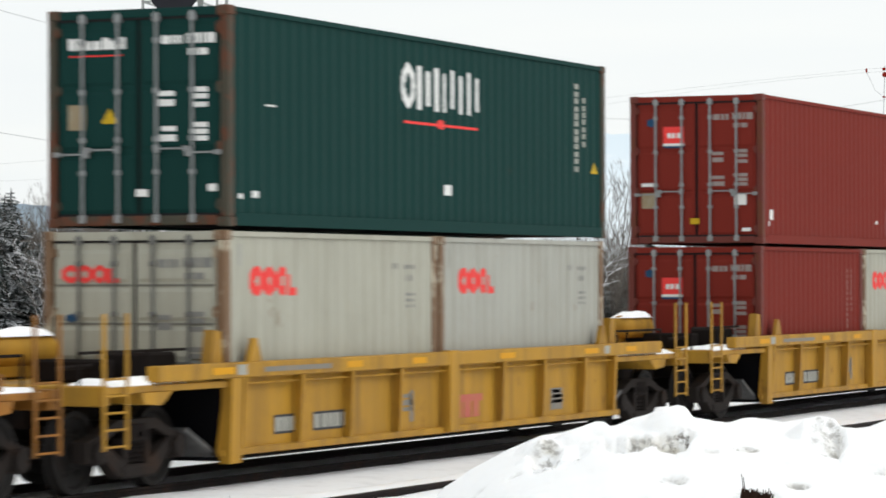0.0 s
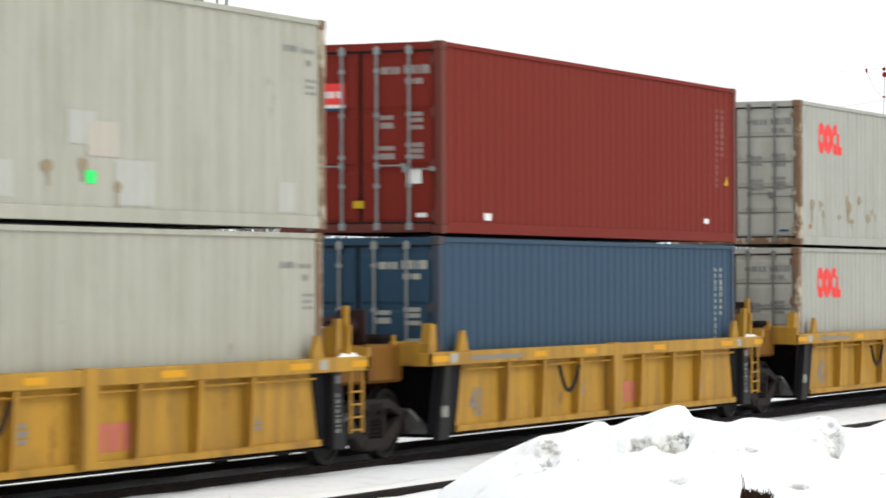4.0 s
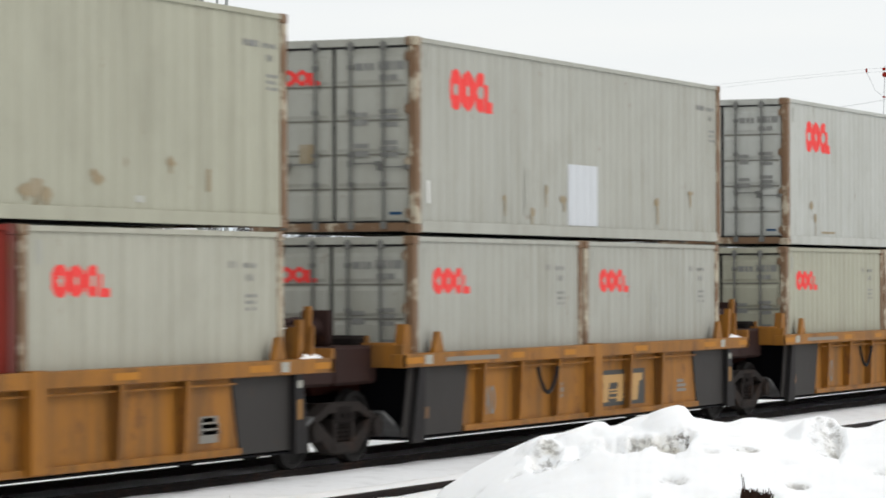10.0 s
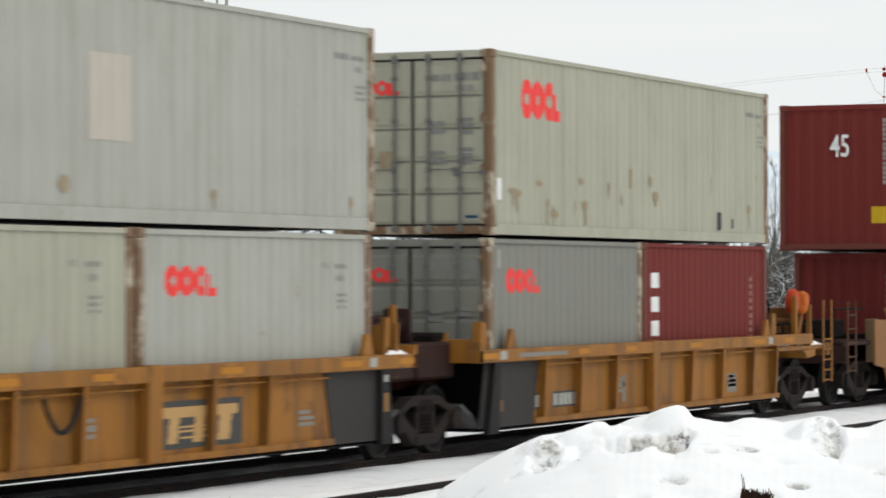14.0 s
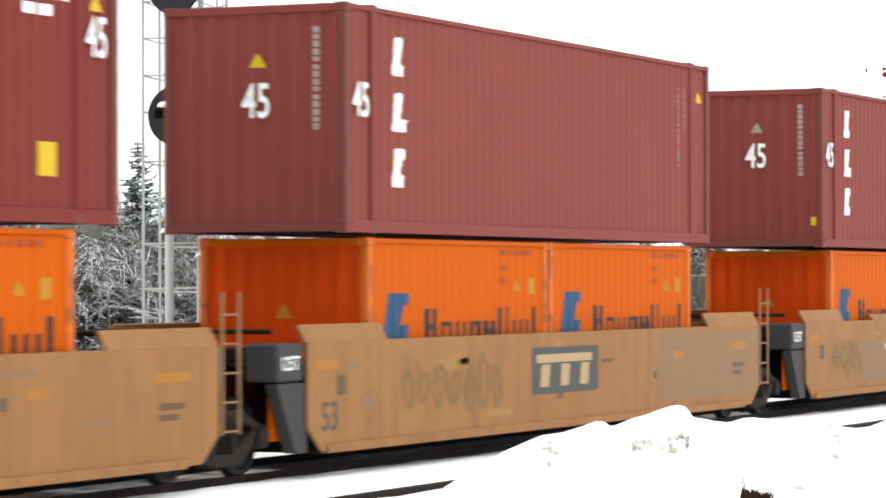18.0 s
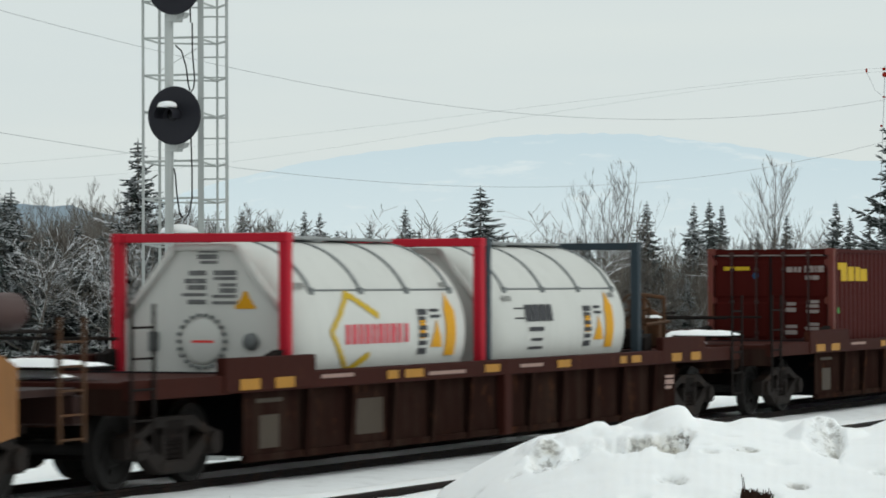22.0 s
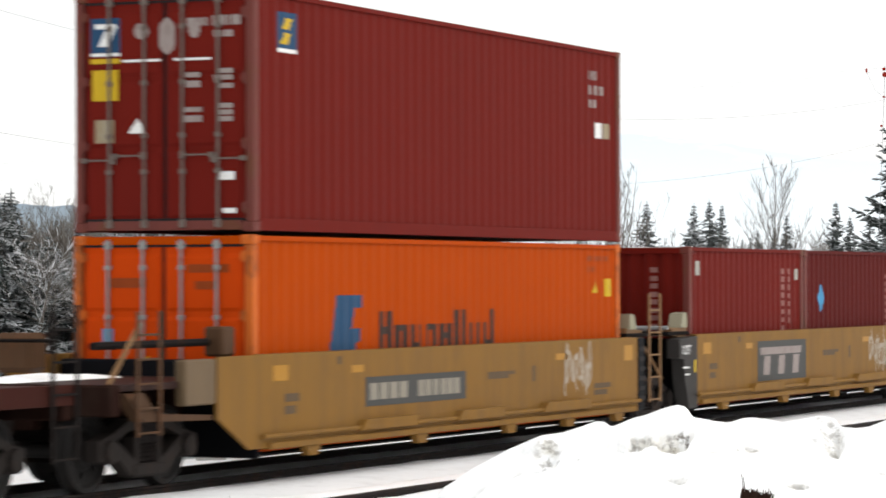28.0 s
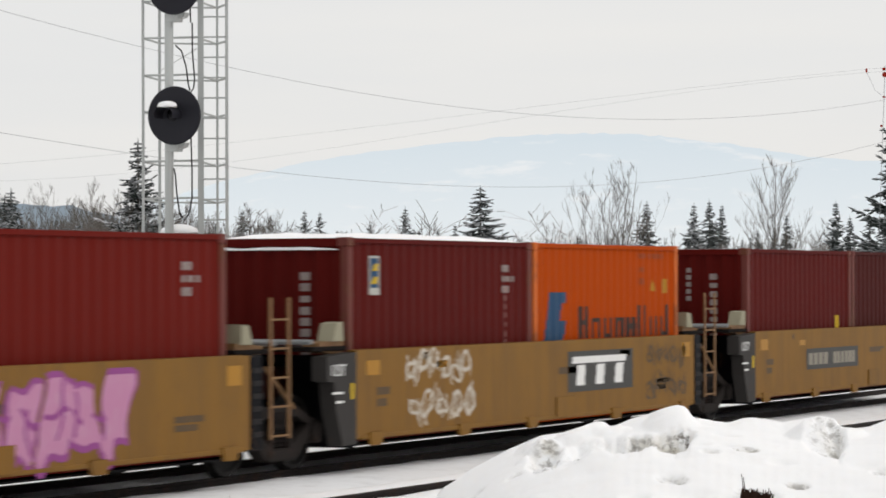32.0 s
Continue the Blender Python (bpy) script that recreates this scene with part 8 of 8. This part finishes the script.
def brown_unit(x, label, snow_seed):
    """A dark brown forty-eight-foot well car on two trucks of its own."""
    t = thing("well_car", pose(x, 0, 0), label, "railcar", "brown well cars")
    for sign in (-1, 1):
        yy = lambda a, b: sorted((sign * a, sign * b))
        part("top_chord", Shape().box(-1.95, 14.15, *yy(1.24, 1.42), 1.03, 1.24, 0.012), brown_sill, t)
        part("side_sheet", Shape().box(-1.3, 13.5, *yy(1.265, 1.29), 0.26, 1.04), brown_car, t)
        part("bottom_chord", Shape().box(-1.3, 13.5, *yy(1.24, 1.33), 0.20, 0.29, 0.01), brown_car, t)
        rib = shared(("brown_rib", sign), lambda: Shape().prism_x([(sign * 1.291, 1.032), (sign * 1.405, 1.032), (sign * 1.34, 0.22), (sign * 1.291, 0.21)], -0.012, 0.012).prism_x([(sign * 1.404, 1.03), (sign * 1.416, 1.03), (sign * 1.352, 0.2), (sign * 1.338, 0.2)], -0.06, 0.06), brown_car)
        for xx in (0.25, 1.5, 2.75, 4.0, 5.2, 7.35, 8.55, 9.75, 11.0, 12.35):
            part("rib", rib, brown_car, t).location = (xx, 0, 0)
        part("centre_post", Shape().box(6.25, 6.5, *yy(1.291, 1.425), 0.2, 1.245, 0.01), brown_sill, t)
        for a, b in ((-2.0, 0.35), (12.6, 14.6)):
            part("raised_plate", Shape().box(a, b, *yy(1.30, 1.425), 1.05, 1.44, 0.012), brown_sill, t, "raised end plate of the chord")
        for i, xx in enumerate((-0.28, 12.47)):
            part("corner_guide", Shape().prism([(xx - 0.16, 1.24), (xx + 0.16, 1.24), (xx + 0.16, 1.50), (xx - 0.1, 1.44)], *yy(1.08, 1.22)), iron, t, "dark corner guide")
    well_floor(t, 0.0, 12.3, black_car, 0.32)
    for xx, out in ((-0.6, -1), (12.8, 1)):
        part("bulkhead", Shape().box(xx - 0.06, xx + 0.06, -1.25, 1.25, 0.24, 1.24, 0.02), black_car, t)
        part("platform", Shape().box(*sorted((xx, xx + out * 3.6)), -1.32, 1.32, 1.14, 1.22, 0.01), brown_sill, t, "end platform with snow")
        part("centre_sill", Shape().box(*sorted((xx, xx + out * 3.6)), -0.35, 0.35, 0.72, 1.14, 0.02), brown_car, t)
        part("end_sill", Shape().box(*sorted((xx + out * 1.2, xx + out * 3.6)), -1.40, -1.30, 1.02, 1.24, 0.01), brown_sill, t)
        part("end_beam", Shape().box(*sorted((xx + out * 3.4, xx + out * 3.6)), -1.38, 1.38, 0.86, 1.20, 0.02), brown_car, t)
        ladder(t, xx + out * 3.55 - (0.45 if out > 0 else 0.05), -1.43, 0.42, 2.08, iron, 0.5, 5)
        part("snow", snow_pad(*sorted((xx + out * 1.6, xx + out * 3.3)), 0.35, 1.2, 1.215, 0.08, snow_seed + out), snow_clean, t, "snow on the end platform", True)
        part("snow", Shape().lathe([(0.42, 0.0), (0.38, 0.10), (0.2, 0.2), (0.02, 0.22)], (xx + out * 2.6, 0.55, 1.24), 18, "z"), snow_clean, t, "rounded heap of snow", True)
        part("hand_rail", Shape().rod((xx + out * 3.5, -1.2, 1.7), (xx + out * 3.5, 1.2, 1.7), 0.02, 6), iron, t)
        part("hand_rail", Shape().rod((xx + out * 1.4, 1.1, 1.75), (xx + out * 3.5, 1.1, 1.75), 0.02, 6).rod((xx + out * 3.5, 1.1, 1.2), (xx + out * 3.5, 1.1, 1.75), 0.02, 6), iron, t)
        coupler(t, xx + out * 3.55, out, iron)
        if out > 0:
            brake_gear(t, xx + 2.2, -0.1, 1.5, rust_gear, rust_gear, -1)
            part("brake_frame", Shape().box(xx + 2.5, xx + 2.9, -0.35, 0.25, 1.22, 1.72, 0.03).rod((xx + 2.5, -0.45, 1.22), (xx + 2.5, -0.45, 2.05), 0.035, 6).rod((xx + 2.5, -0.45, 2.05), (xx + 2.0, -0.1, 2.12), 0.035, 6).rod((xx + 1.5, -0.5, 1.62), (xx + 2.6, -0.5, 1.66), 0.03, 6).rod((xx + 2.9, -0.3, 1.7), (xx + 2.4, 0.1, 2.0), 0.05, 6), rust_gear, t, "rusty hand-brake frame and levers")
            part("snow", snow_pad(xx + 2.5, xx + 2.9, -0.35, 0.25, 1.715, 0.05, snow_seed + 9), snow_clean, t, "snow on the brake frame", True)
            part("brake_rigging", Shape().box(xx + 1.4, xx + 2.0, -0.3, 0.3, 1.22, 1.55, 0.03).rod((xx + 0.6, -0.2, 1.42), (xx + 3.2, -0.2, 1.42), 0.04, 6), iron, t, "dark brake rods")
        else:
            part("brake_platform", Shape().box(xx - 3.3, xx - 2.3, -0.5, 0.5, 1.34, 1.38, 0.01), iron, t)
            part("snow", snow_pad(xx - 3.3, xx - 2.3, -0.5, 0.5, 1.375, 0.11, snow_seed + 5), snow_clean, t, "snow on the brake platform", True)
    zl = -1.424
    refl = [("bar", a, a + w, 1.08, 1.19) for a, w in ((-1.65, 0.5), (-0.75, 0.5), (2.4, 0.32), (2.95, 0.55), (5.55, 0.5), (8.2, 0.5), (10.7, 0.28), (11.2, 0.4), (13.0, 0.45), (13.9, 0.45))]
    marking(t, [(b[0], b[1], b[2], b[3] + (-0.02 if b[1] < 0 or b[1] > 12.5 else 0), b[4]) for b in refl], mark_orange, zl - 0.006, "reflector", "amber reflector patches")
    marking(t, bars(3.7, 1.10, 1.7, 0.05, 1) + bars(0.5, 1.14, 1.3, 0.05, 1) + bars(6.8, 1.12, 1.2, 0.05, 1) + block(12.7, 0.62, 0.4, 0.25, 3), mark_slatepale, zl, "stencil")
    marking(t, [("bar", 1.75, 2.55, 0.4, 0.85)] if snow_seed != 2 else [("bar", 6.75, 7.1, 0.4, 0.9), ("bar", 6.6, 7.25, 0.8, 0.92), ("line", 8.0, 0.45, 8.7, 0.9, 0.12), ("line", 8.0, 0.9, 8.7, 0.45, 0.12)], mark_oldtan, -1.294, "stencil", "worn tan stencil")
    marking(t, [("bar", -1.0, -0.3, 0.88, 0.94), ("bar", -0.9, -0.4, 0.35, 0.75)], mark_oldtan, -1.294, "stencil")
    return t


mark_slatepale = flat("pale brown stencil", (0.30, 0.20, 0.17), wear=0.4)
mark_oldtan = flat("old tan stencil", (0.055, 0.042, 0.030), wear=0.6, under=(0.03, 0.02, 0.014))


def smooth_unit40(x, left_end, logo, label, pipes=True):
    """A forty-foot well with plain flush tan sides."""
    t = thing("well_car", pose(x, 0, 0), label, "railcar", "articulated well cars")
    Y = 1.40
    zl = -Y - 0.004
    for sign in (-1, 1):
        yy = lambda a, b: sorted((sign * a, sign * b))
        wall = [(-0.45, 0.36), (-1.25, 0.75), (-1.25, 1.46), (12.42, 1.46), (12.42, 0.40)] if left_end == "coupler" else [(-0.15, 0.36), (-0.15, 1.46), (12.42, 1.46), (12.42, 0.36)]
        part("side_wall", Shape().prism(wall, *yy(Y - 0.04, Y)), tan_brown, t, "flush tan side sheet with stencils")
        part("top_chord", Shape().box(-0.1, 12.35, *yy(1.25, 1.36), 1.38, 1.465, 0.01), tan_brown, t)
        if pipes:
            part("bottom_chord", Shape().box(0.0, 12.3, *yy(1.30, 1.45), 0.34, 0.42, 0.012), tan_brown, t)
            part("train_pipe", Shape().rod((-0.2, sign * 1.45, 0.50), (12.4, sign * 1.45, 0.50), 0.028, 8), tan_brown, t, "pipe along the lower edge")
            for a, b in ((2.4, 4.1), (5.4, 7.0), (8.4, 10.3)):
                part("step_bracket", Shape().prism([(a, 0.47), (a + 0.15, 0.60), (b - 0.05, 0.60), (b, 0.47)], *yy(1.402, 1.50)), tan_brown, t, "bracket over the pipe")
            for xx in (1.2, 4.4, 7.4, 9.6, 11.6):
                part("bottom_bracket", Shape().prism([(xx - 0.2, 0.35), (xx + 0.2, 0.35), (xx + 0.12, 0.22), (xx - 0.12, 0.22)], *yy(1.32, 1.42)), tan_brown, t)
        else:
            part("bottom_chord", Shape().box(0.0, 12.3, *yy(1.30, 1.41), 0.34, 0.40, 0.012), tan_brown, t)
            for xx in (0.4, 3.2, 5.6, 8.9, 11.9):
                part("bottom_bracket", Shape().prism([(xx - 0.2, 0.42), (xx + 0.2, 0.42), (xx + 0.15, 0.26), (xx - 0.15, 0.26)], *yy(1.38, 1.43)), tan_brown, t)
            part("access_door", Shape().box(6.5, 7.2, *yy(1.401, 1.425), 0.36, 0.66, 0.01), tan_brown, t)
    well_floor(t, 0.0, 12.19, black_car)
    for xx, end in ((-0.1, left_end), (12.35, "joint")):
        out = -1 if xx < 0 else 1
        part("bulkhead", Shape().box(xx - 0.05, xx + 0.05, -1.34, 1.34, 0.24, 1.40, 0.02), black_car, t)
        if end == "joint":
            part("end_sill", Shape().box(*sorted((xx, xx + out * 1.45)), -0.5, 0.5, 0.86, 1.25, 0.03), brown_sill, t, "rusty centre sill over the shared truck")
            part("deck", Shape().box(*sorted((xx, xx + out * 0.95)), -1.25, 1.25, 1.46, 1.52, 0.01), iron, t)
            part("cross_rail", Shape().rod((xx + out * 1.0, -1.25, 1.58), (xx + out * 1.0, 1.25, 1.58), 0.032, 8), galvanised, t, "pale cross rail")
            part("corner_guide", Shape().prism([(xx + out * 0.12, 1.58), (xx + out * 0.42, 1.58), (xx + out * 0.32, 1.80), (xx + out * 0.14, 1.82)], -1.26, -1.04), mark_guide, t, "pale corner guide block with snow")
            part("stay", Shape().prism([(xx + out * 0.05, 1.40), (xx + out * 0.75, 1.46), (xx + out * 0.75, 1.56), (xx + out * 0.05, 1.60)], -1.22, -1.0), brown_ladder, t)
            if out < 0:
                part("end_box", Shape().prism([(-1.0, 1.10), (-1.0, 1.40), (-0.16, 1.44), (-0.16, 0.30), (-0.55, 0.28), (-0.75, 0.75), (-0.8, 1.08)], -1.41, -1.2), plate_grey, t, "dark grey end plate with load rating")
                me = letters("125T", 0.20)
                me.materials.append(mark_white)
                part("stencil", me, mark_white, t, "white load rating").matrix_basis = pose(-0.90, -1.416, 1.16)
                part("stencil", painted(bars(-0.85, 0.93, 0.4, 0.03, 1) + bars(-0.75, 0.82, 0.3, 0.03, 1), lambda u, v: (u, -1.416, v), 0.02, 0.01), mark_white, t)
                part("stencil", painted([("bar", -0.33, -0.24, 0.86, 1.06)], lambda u, v: (u, -1.417, v), 0.02, 0.02), mark_yellow, t)
            else:
                part("end_box", Shape().box(12.45, 12.75, -1.40, -1.15, 0.34, 1.46, 0.02), black_car, t, "black slotted end plate")
                for q in range(6):
                    part("slot", Shape().box(12.47, 12.73, -1.415, -1.40, 0.50 + q * 0.15, 0.56 + q * 0.15, 0.004), grey_car, t)
                ladder(t, 12.95, -1.40, 0.45, 2.13, brown_ladder, 0.48, 5)
                part("brake_lever", Shape().rod((13.0, -1.3, 1.3), (13.75, -1.3, 0.8), 0.025, 6), brown_ladder, t)
        else:
            part("platform", Shape().box(-3.4, xx, -1.3, 1.3, 1.12, 1.2, 0.01), joint_brown, t, "end platform with snow")
            part("centre_sill", Shape().box(-3.6, xx, -0.35, 0.35, 0.70, 1.12, 0.02), brown_car, t)
            part("end_beam", Shape().box(-3.6, -3.4, -1.36, 1.36, 0.86, 1.20, 0.02), brown_car, t)
            part("corner_panel", Shape().box(-2.0, -1.26, -1.39, -1.25, 0.92, 1.44, 0.02), grey_tan, t)
            part("step", Shape().prism([(-3.3, 1.10), (-2.9, 1.10), (-2.6, 0.86), (-1.3, 0.80), (-1.3, 0.74), (-2.9, 0.78)], -1.36, -1.2), rust_gear, t)
            ladder(t, -3.1, -1.40, 0.62, 2.0, rust_gear, 0.5, 5)
            part("brace", Shape().rod((-3.4, -1.2, 1.2), (-2.7, -1.2, 1.85), 0.03, 6), brown_ladder, t)
            part("hand_rail", Shape().rod((-3.4, -1.0, 1.62), (-0.5, -1.0, 1.62), 0.045, 8), iron, t)
            part("hand_rail", Shape().rod((-3.4, 1.1, 1.7), (-0.6, 1.1, 1.7), 0.02, 6), iron, t)
            part("corner_guide", Shape().box(-0.75, -0.42, -1.2, -0.95, 1.45, 1.80, 0.03), rust_gear, t, "rust-brown corner guide block")
            part("snow", snow_pad(-3.3, -0.6, 0.1, 1.1, 1.195, 0.07, int(x)), snow_clean, t, "snow on the end platform", True)
            part("brake_housing", Shape().box(-2.7, -2.3, 0.2, 0.7, 1.3, 1.75, 0.06), rust_gear, t, "rusty brake housing")
            coupler(t, -3.55, -1, iron)
    if logo == "number":
        marking(t, [("bar", 2.7, 5.85, 0.75, 1.12)], mark_slatedark, zl, "number_plate", "dark stencil panel with plain bars")
        marking(t, bars(2.82, 0.83, 1.2, 0.21, 4, 0.2) + bars(4.3, 0.83, 1.4, 0.21, 6, 0.2), mark_platepale, zl - 0.003, "stencil")
        marking(t, strokes(9.45, 0.63, 1.0, 0.82, 4, 0.04, 31), mark_ghost, zl, "graffiti", "thin white sprayed scribble")
    elif logo == "panel":
        marking(t, [("bar", 2.9, 5.6, 0.62, 1.30)], mark_slatedark, zl, "logo_panel", "dark logo panel with plain white bars")
        logo_bars(t, 3.05, 0.72, 2.4, 0.47, zl - 0.003, mark_faint_white)
        marking(t, strokes(9.5, 0.61, 1.6, 0.83, 5, 0.035, 33), mark_ghost, zl, "graffiti", "thin white sprayed scribble")
    elif logo == "graffiti":
        marking(t, blob_letters(1.06, 0.40, 3.55, 1.05, 41, 1.0), mark_bluedark, zl, "graffiti", "blue sprayed outline")
        marking(t, blob_letters(1.06, 0.42, 3.55, 1.02, 41, 0.82), mark_paleblue, zl - 0.003, "graffiti", "pale blue sprayed letters as plain shapes")
        marking(t, blob_cuts(1.2, 0.5, 3.2, 0.85, 41), mark_bluedark, zl - 0.005, "graffiti", "blue sprayed strokes")
        marking(t, strokes(0.38, 0.75, 0.85, 0.68, 2, 0.10, 43) + strokes(4.7, 0.45, 0.7, 0.95, 1, 0.09, 44), mark_ghost, zl + 0.001, "graffiti", "thin white sprayed scribble")
        marking(t, blob_letters(6.4, 0.40, 3.1, 1.05, 45, 1.0), mark_violet, zl, "graffiti", "violet sprayed outline")
        marking(t, blob_letters(6.4, 0.43, 3.1, 1.0, 45, 0.86), mark_pink, zl - 0.003, "graffiti", "pink sprayed letters as plain shapes")
        marking(t, blob_cuts(6.7, 0.6, 2.5, 0.7, 46), mark_violet, zl - 0.005, "graffiti", "violet sprayed strokes")
    else:
        marking(t, strokes(1.3, 0.98, 2.2, 0.45, 6, 0.032, 51) + strokes(1.4, 0.45, 2.2, 0.50, 5, 0.032, 52), mark_whitegraf, zl, "graffiti", "white sprayed scribble")
        marking(t, [("bar", 6.97, 9.64, 0.71, 1.30)], mark_slatedark, zl, "logo_panel", "dark logo panel with plain white bars")
        logo_bars(t, 7.12, 0.80, 2.35, 0.42, zl - 0.003, mark_white)
        marking(t, strokes(10.2, 0.98, 1.85, 0.40, 5, 0.035, 53) + strokes(10.2, 0.52, 1.85, 0.40, 4, 0.035, 54), mark_umber, zl, "graffiti", "dark sprayed scribble")
    refl = [("bar", 0.15, 0.55, 1.15, 1.32), ("bar", 11.85, 12.2, 1.12, 1.35)] + ([] if logo == "graffiti" else [("bar", 2.3, 2.65, 1.2, 1.28), ("bar", 9.1, 9.5, 1.2, 1.28)])
    marking(t, refl, mark_orange, zl, "reflector", "amber reflector patches")
    marking(t, block(0.45, 0.70, 0.4, 0.3, 2) + block(6.6, 0.98, 1.0, 0.1, 2) + [("bar", 8.2, 8.32, 0.92, 1.12), ("bar", 1.9, 2.0, 1.3, 1.4)] + block(10.6, 0.62, 0.7, 0.22, 2), mark_umber, zl, "stencil")
    return t


mark_vfaint = flat("almost faded spray paint", (0.155, 0.085, 0.032), wear=0.7, under=(0.21, 0.115, 0.035))
mark_umber = flat("dark brown spray paint", (0.085, 0.055, 0.030), wear=0.5, under=(0.16, 0.09, 0.03))
mark_platepale = flat("weathered pale stencil", (0.25, 0.225, 0.18), wear=0.5, under=(0.12, 0.11, 0.095))
mark_scuffed = flat("scuffed orange reflector", (0.30, 0.125, 0.022), wear=0.5)
mark_guide = flat("pale painted block", (0.29, 0.27, 0.19), wear=0.3)
mark_bluedark = flat("blue spray paint", (0.06, 0.19, 0.42), wear=0.2)
mark_whitegraf = flat("white spray paint", (0.50, 0.45, 0.38), wear=0.5, under=(0.46, 0.34, 0.2))


def blob_letters(x, z, w, h, seed, fat):
    """Wide sprayed forms that lean and overlap; fat: 1 for the outline, less for the filling."""
    rnd = random.Random(seed)
    out, n = [], max(4, int(w / 0.55))
    k = w / n
    cut = 0.11 * (1 - fat) / 0.3
    for i in range(n):
        z0, z1 = z + h * rnd.uniform(0.0, 0.16), z + h * rnd.uniform(0.84, 1.0)
        lean = rnd.uniform(-0.15, 0.35)
        out.append(("lean", x + i * k - 0.02 + cut * 0.6, z0 + cut, k * rnd.uniform(0.95, 1.1) - cut, z1 - z0 - 2 * cut, lean))
        out.append(("line", x + (i + 0.2) * k, z0 + h * 0.08 + cut, x + (i + rnd.uniform(0.5, 0.9)) * k, z0 + h * rnd.uniform(0.1, 0.3) + cut, 0.3 * fat))
        if rnd.random() < 0.6:
            out.append(("line", x + (i + 0.5) * k, z + h * 0.25, x + (i + rnd.uniform(0.3, 0.8)) * k, z + h * rnd.uniform(-0.02, 0.06) + cut, 0.16 * fat))
    return out


def blob_cuts(x, z, w, h, seed):
    """Strokes that part the forms."""
    rnd = random.Random(seed)
    out, n = [], max(4, int(w / 0.5))
    for i in range(n):
        cx = x + w * (i + 0.5) / n
        out.append(("line", cx + rnd.uniform(-0.1, 0.1), z + h * rnd.uniform(0.0, 0.2), cx + rnd.uniform(-0.05, 0.25), z + h * rnd.uniform(0.5, 0.95), 0.06))
        out.append(("line", cx - 0.15, z + h * rnd.uniform(0.35, 0.7), cx + rnd.uniform(0.05, 0.25), z + h * rnd.uniform(0.3, 0.7), 0.06))
    return out


def put_cars():
    cars, trucks = [], []
    yel = "yellow articulated well car unit with ribbed sides and snow"
    amb = "weathered amber well car unit with ribbed sides and snow"
    # the car ahead, then the last unit of a set
    cars.append(ribbed_unit(14.0, amber_car, "joint", "coupler", amb, "plain", True))
    cars.append(ribbed_unit(33.4, yellow_car, "coupler", "coupler", yel, "red", True))
    trucks += [14.0 + 12.19 + 1.9, 33.4 - 1.9, 33.4 + 12.19 + 1.9]
    for slots, mat, lab, logos in (((53.1, 68.9, 84.62, 100.33, 116.15), yellow_car, yel, ("plain", "red", "red", "red", "plain")), ((135.45, 151.4, 167.2, 182.85, 198.85), amber_car, amb, ("plain", "patch", "patch", "patch", "plain"))):
        for i, s in enumerate(slots):
            cars.append(ribbed_unit(s, mat, "coupler" if i == 0 else "joint", "coupler" if i == 4 else "joint", lab, logos[i], i in (0, 4)))
            if i:
                trucks.append((slots[i - 1] + 12.19 + s) / 2)
        trucks += [slots[0] - 1.9, slots[-1] + 12.19 + 1.9]
    tan = "weathered tan fifty-three-foot well car unit with flush sides"
    cars += [smooth_unit53(220.15, "coupler", "joint", "number", tan), smooth_unit53(239.65, "joint", "joint", "panel", tan), smooth_unit53(259.5, "joint", "coupler", "graffiti", tan)]
    trucks += [220.15 - 3.2, (220.15 + 12.19 + 239.65) / 2, (239.65 + 12.19 + 259.5) / 2, 259.5 + 12.19 + 3.3]
    for i, s in enumerate((281.9, 304.1, 326.35)):
        cars.append(brown_unit(s, "dark brown well car with amber reflectors and snowy platforms", i + 1))
        trucks += [s - 2.6, s + 12.19 + 2.6]
    flush = "weathered tan forty-foot well car unit with flush sides"
    for i, (s, logo) in enumerate(((347.2, "number"), (362.5, "panel"), (378.0, "graffiti"), (393.45, "scribble"), (409.1, "number"))):
        cars.append(smooth_unit40(s, "coupler" if i == 0 else "joint", logo, flush if logo != "graffiti" else flush + " covered in graffiti", i < 2))
        trucks.append(s - 2.3 if i == 0 else (s - 1.6))
    return cars, [rail_truck(x) for x in trucks]


# ---- build ----
build_ground()
build_track("main_track", 0.0, True, "railway track with dark rails on a snowy bed")
build_track("near_track", -4.33, False, "empty parallel track sunk in snow")
build_snowbank()
build_signal()
build_cabinet()
build_distance()
build_wires()
build_woods()
boxes = put_containers() + put_tanks()
cars, trucks = put_cars()


def motions():
    """The train rolls by: every car, box and truck goes the same way, and the wheels turn with it."""
    times = [2.0 * i for i in range(17)]
    for ob in boxes + cars + [t for t, _ in trucks]:
        x, y, z = ob.location
        walk(ob, [(t, pose(x + travelled(t), y, z)) for t in times])
    for truck, sets in trucks:
        x = truck.matrix_basis.translation.x - travelled(32.0)
        steps = [k / FPS for k in range(0, 32 * FPS + 1) if 12.0 < x + travelled(k / FPS) < 100.0]
        if not steps:
            continue
        steps = sorted({0.0, *steps, 32.0})
        base, first = travelled(steps[1] if len(steps) > 2 else 0.0), steps[1]
        for w, xx in sets:
            rows = []
            for t in steps:
                d = travelled(min(max(t, first), steps[-2])) - base
                rows.append((t, pose(xx, 0, WHEEL_R, 0, math.degrees(d / WHEEL_R) % 360.0, 0)))
            walk(w, rows)


motions()
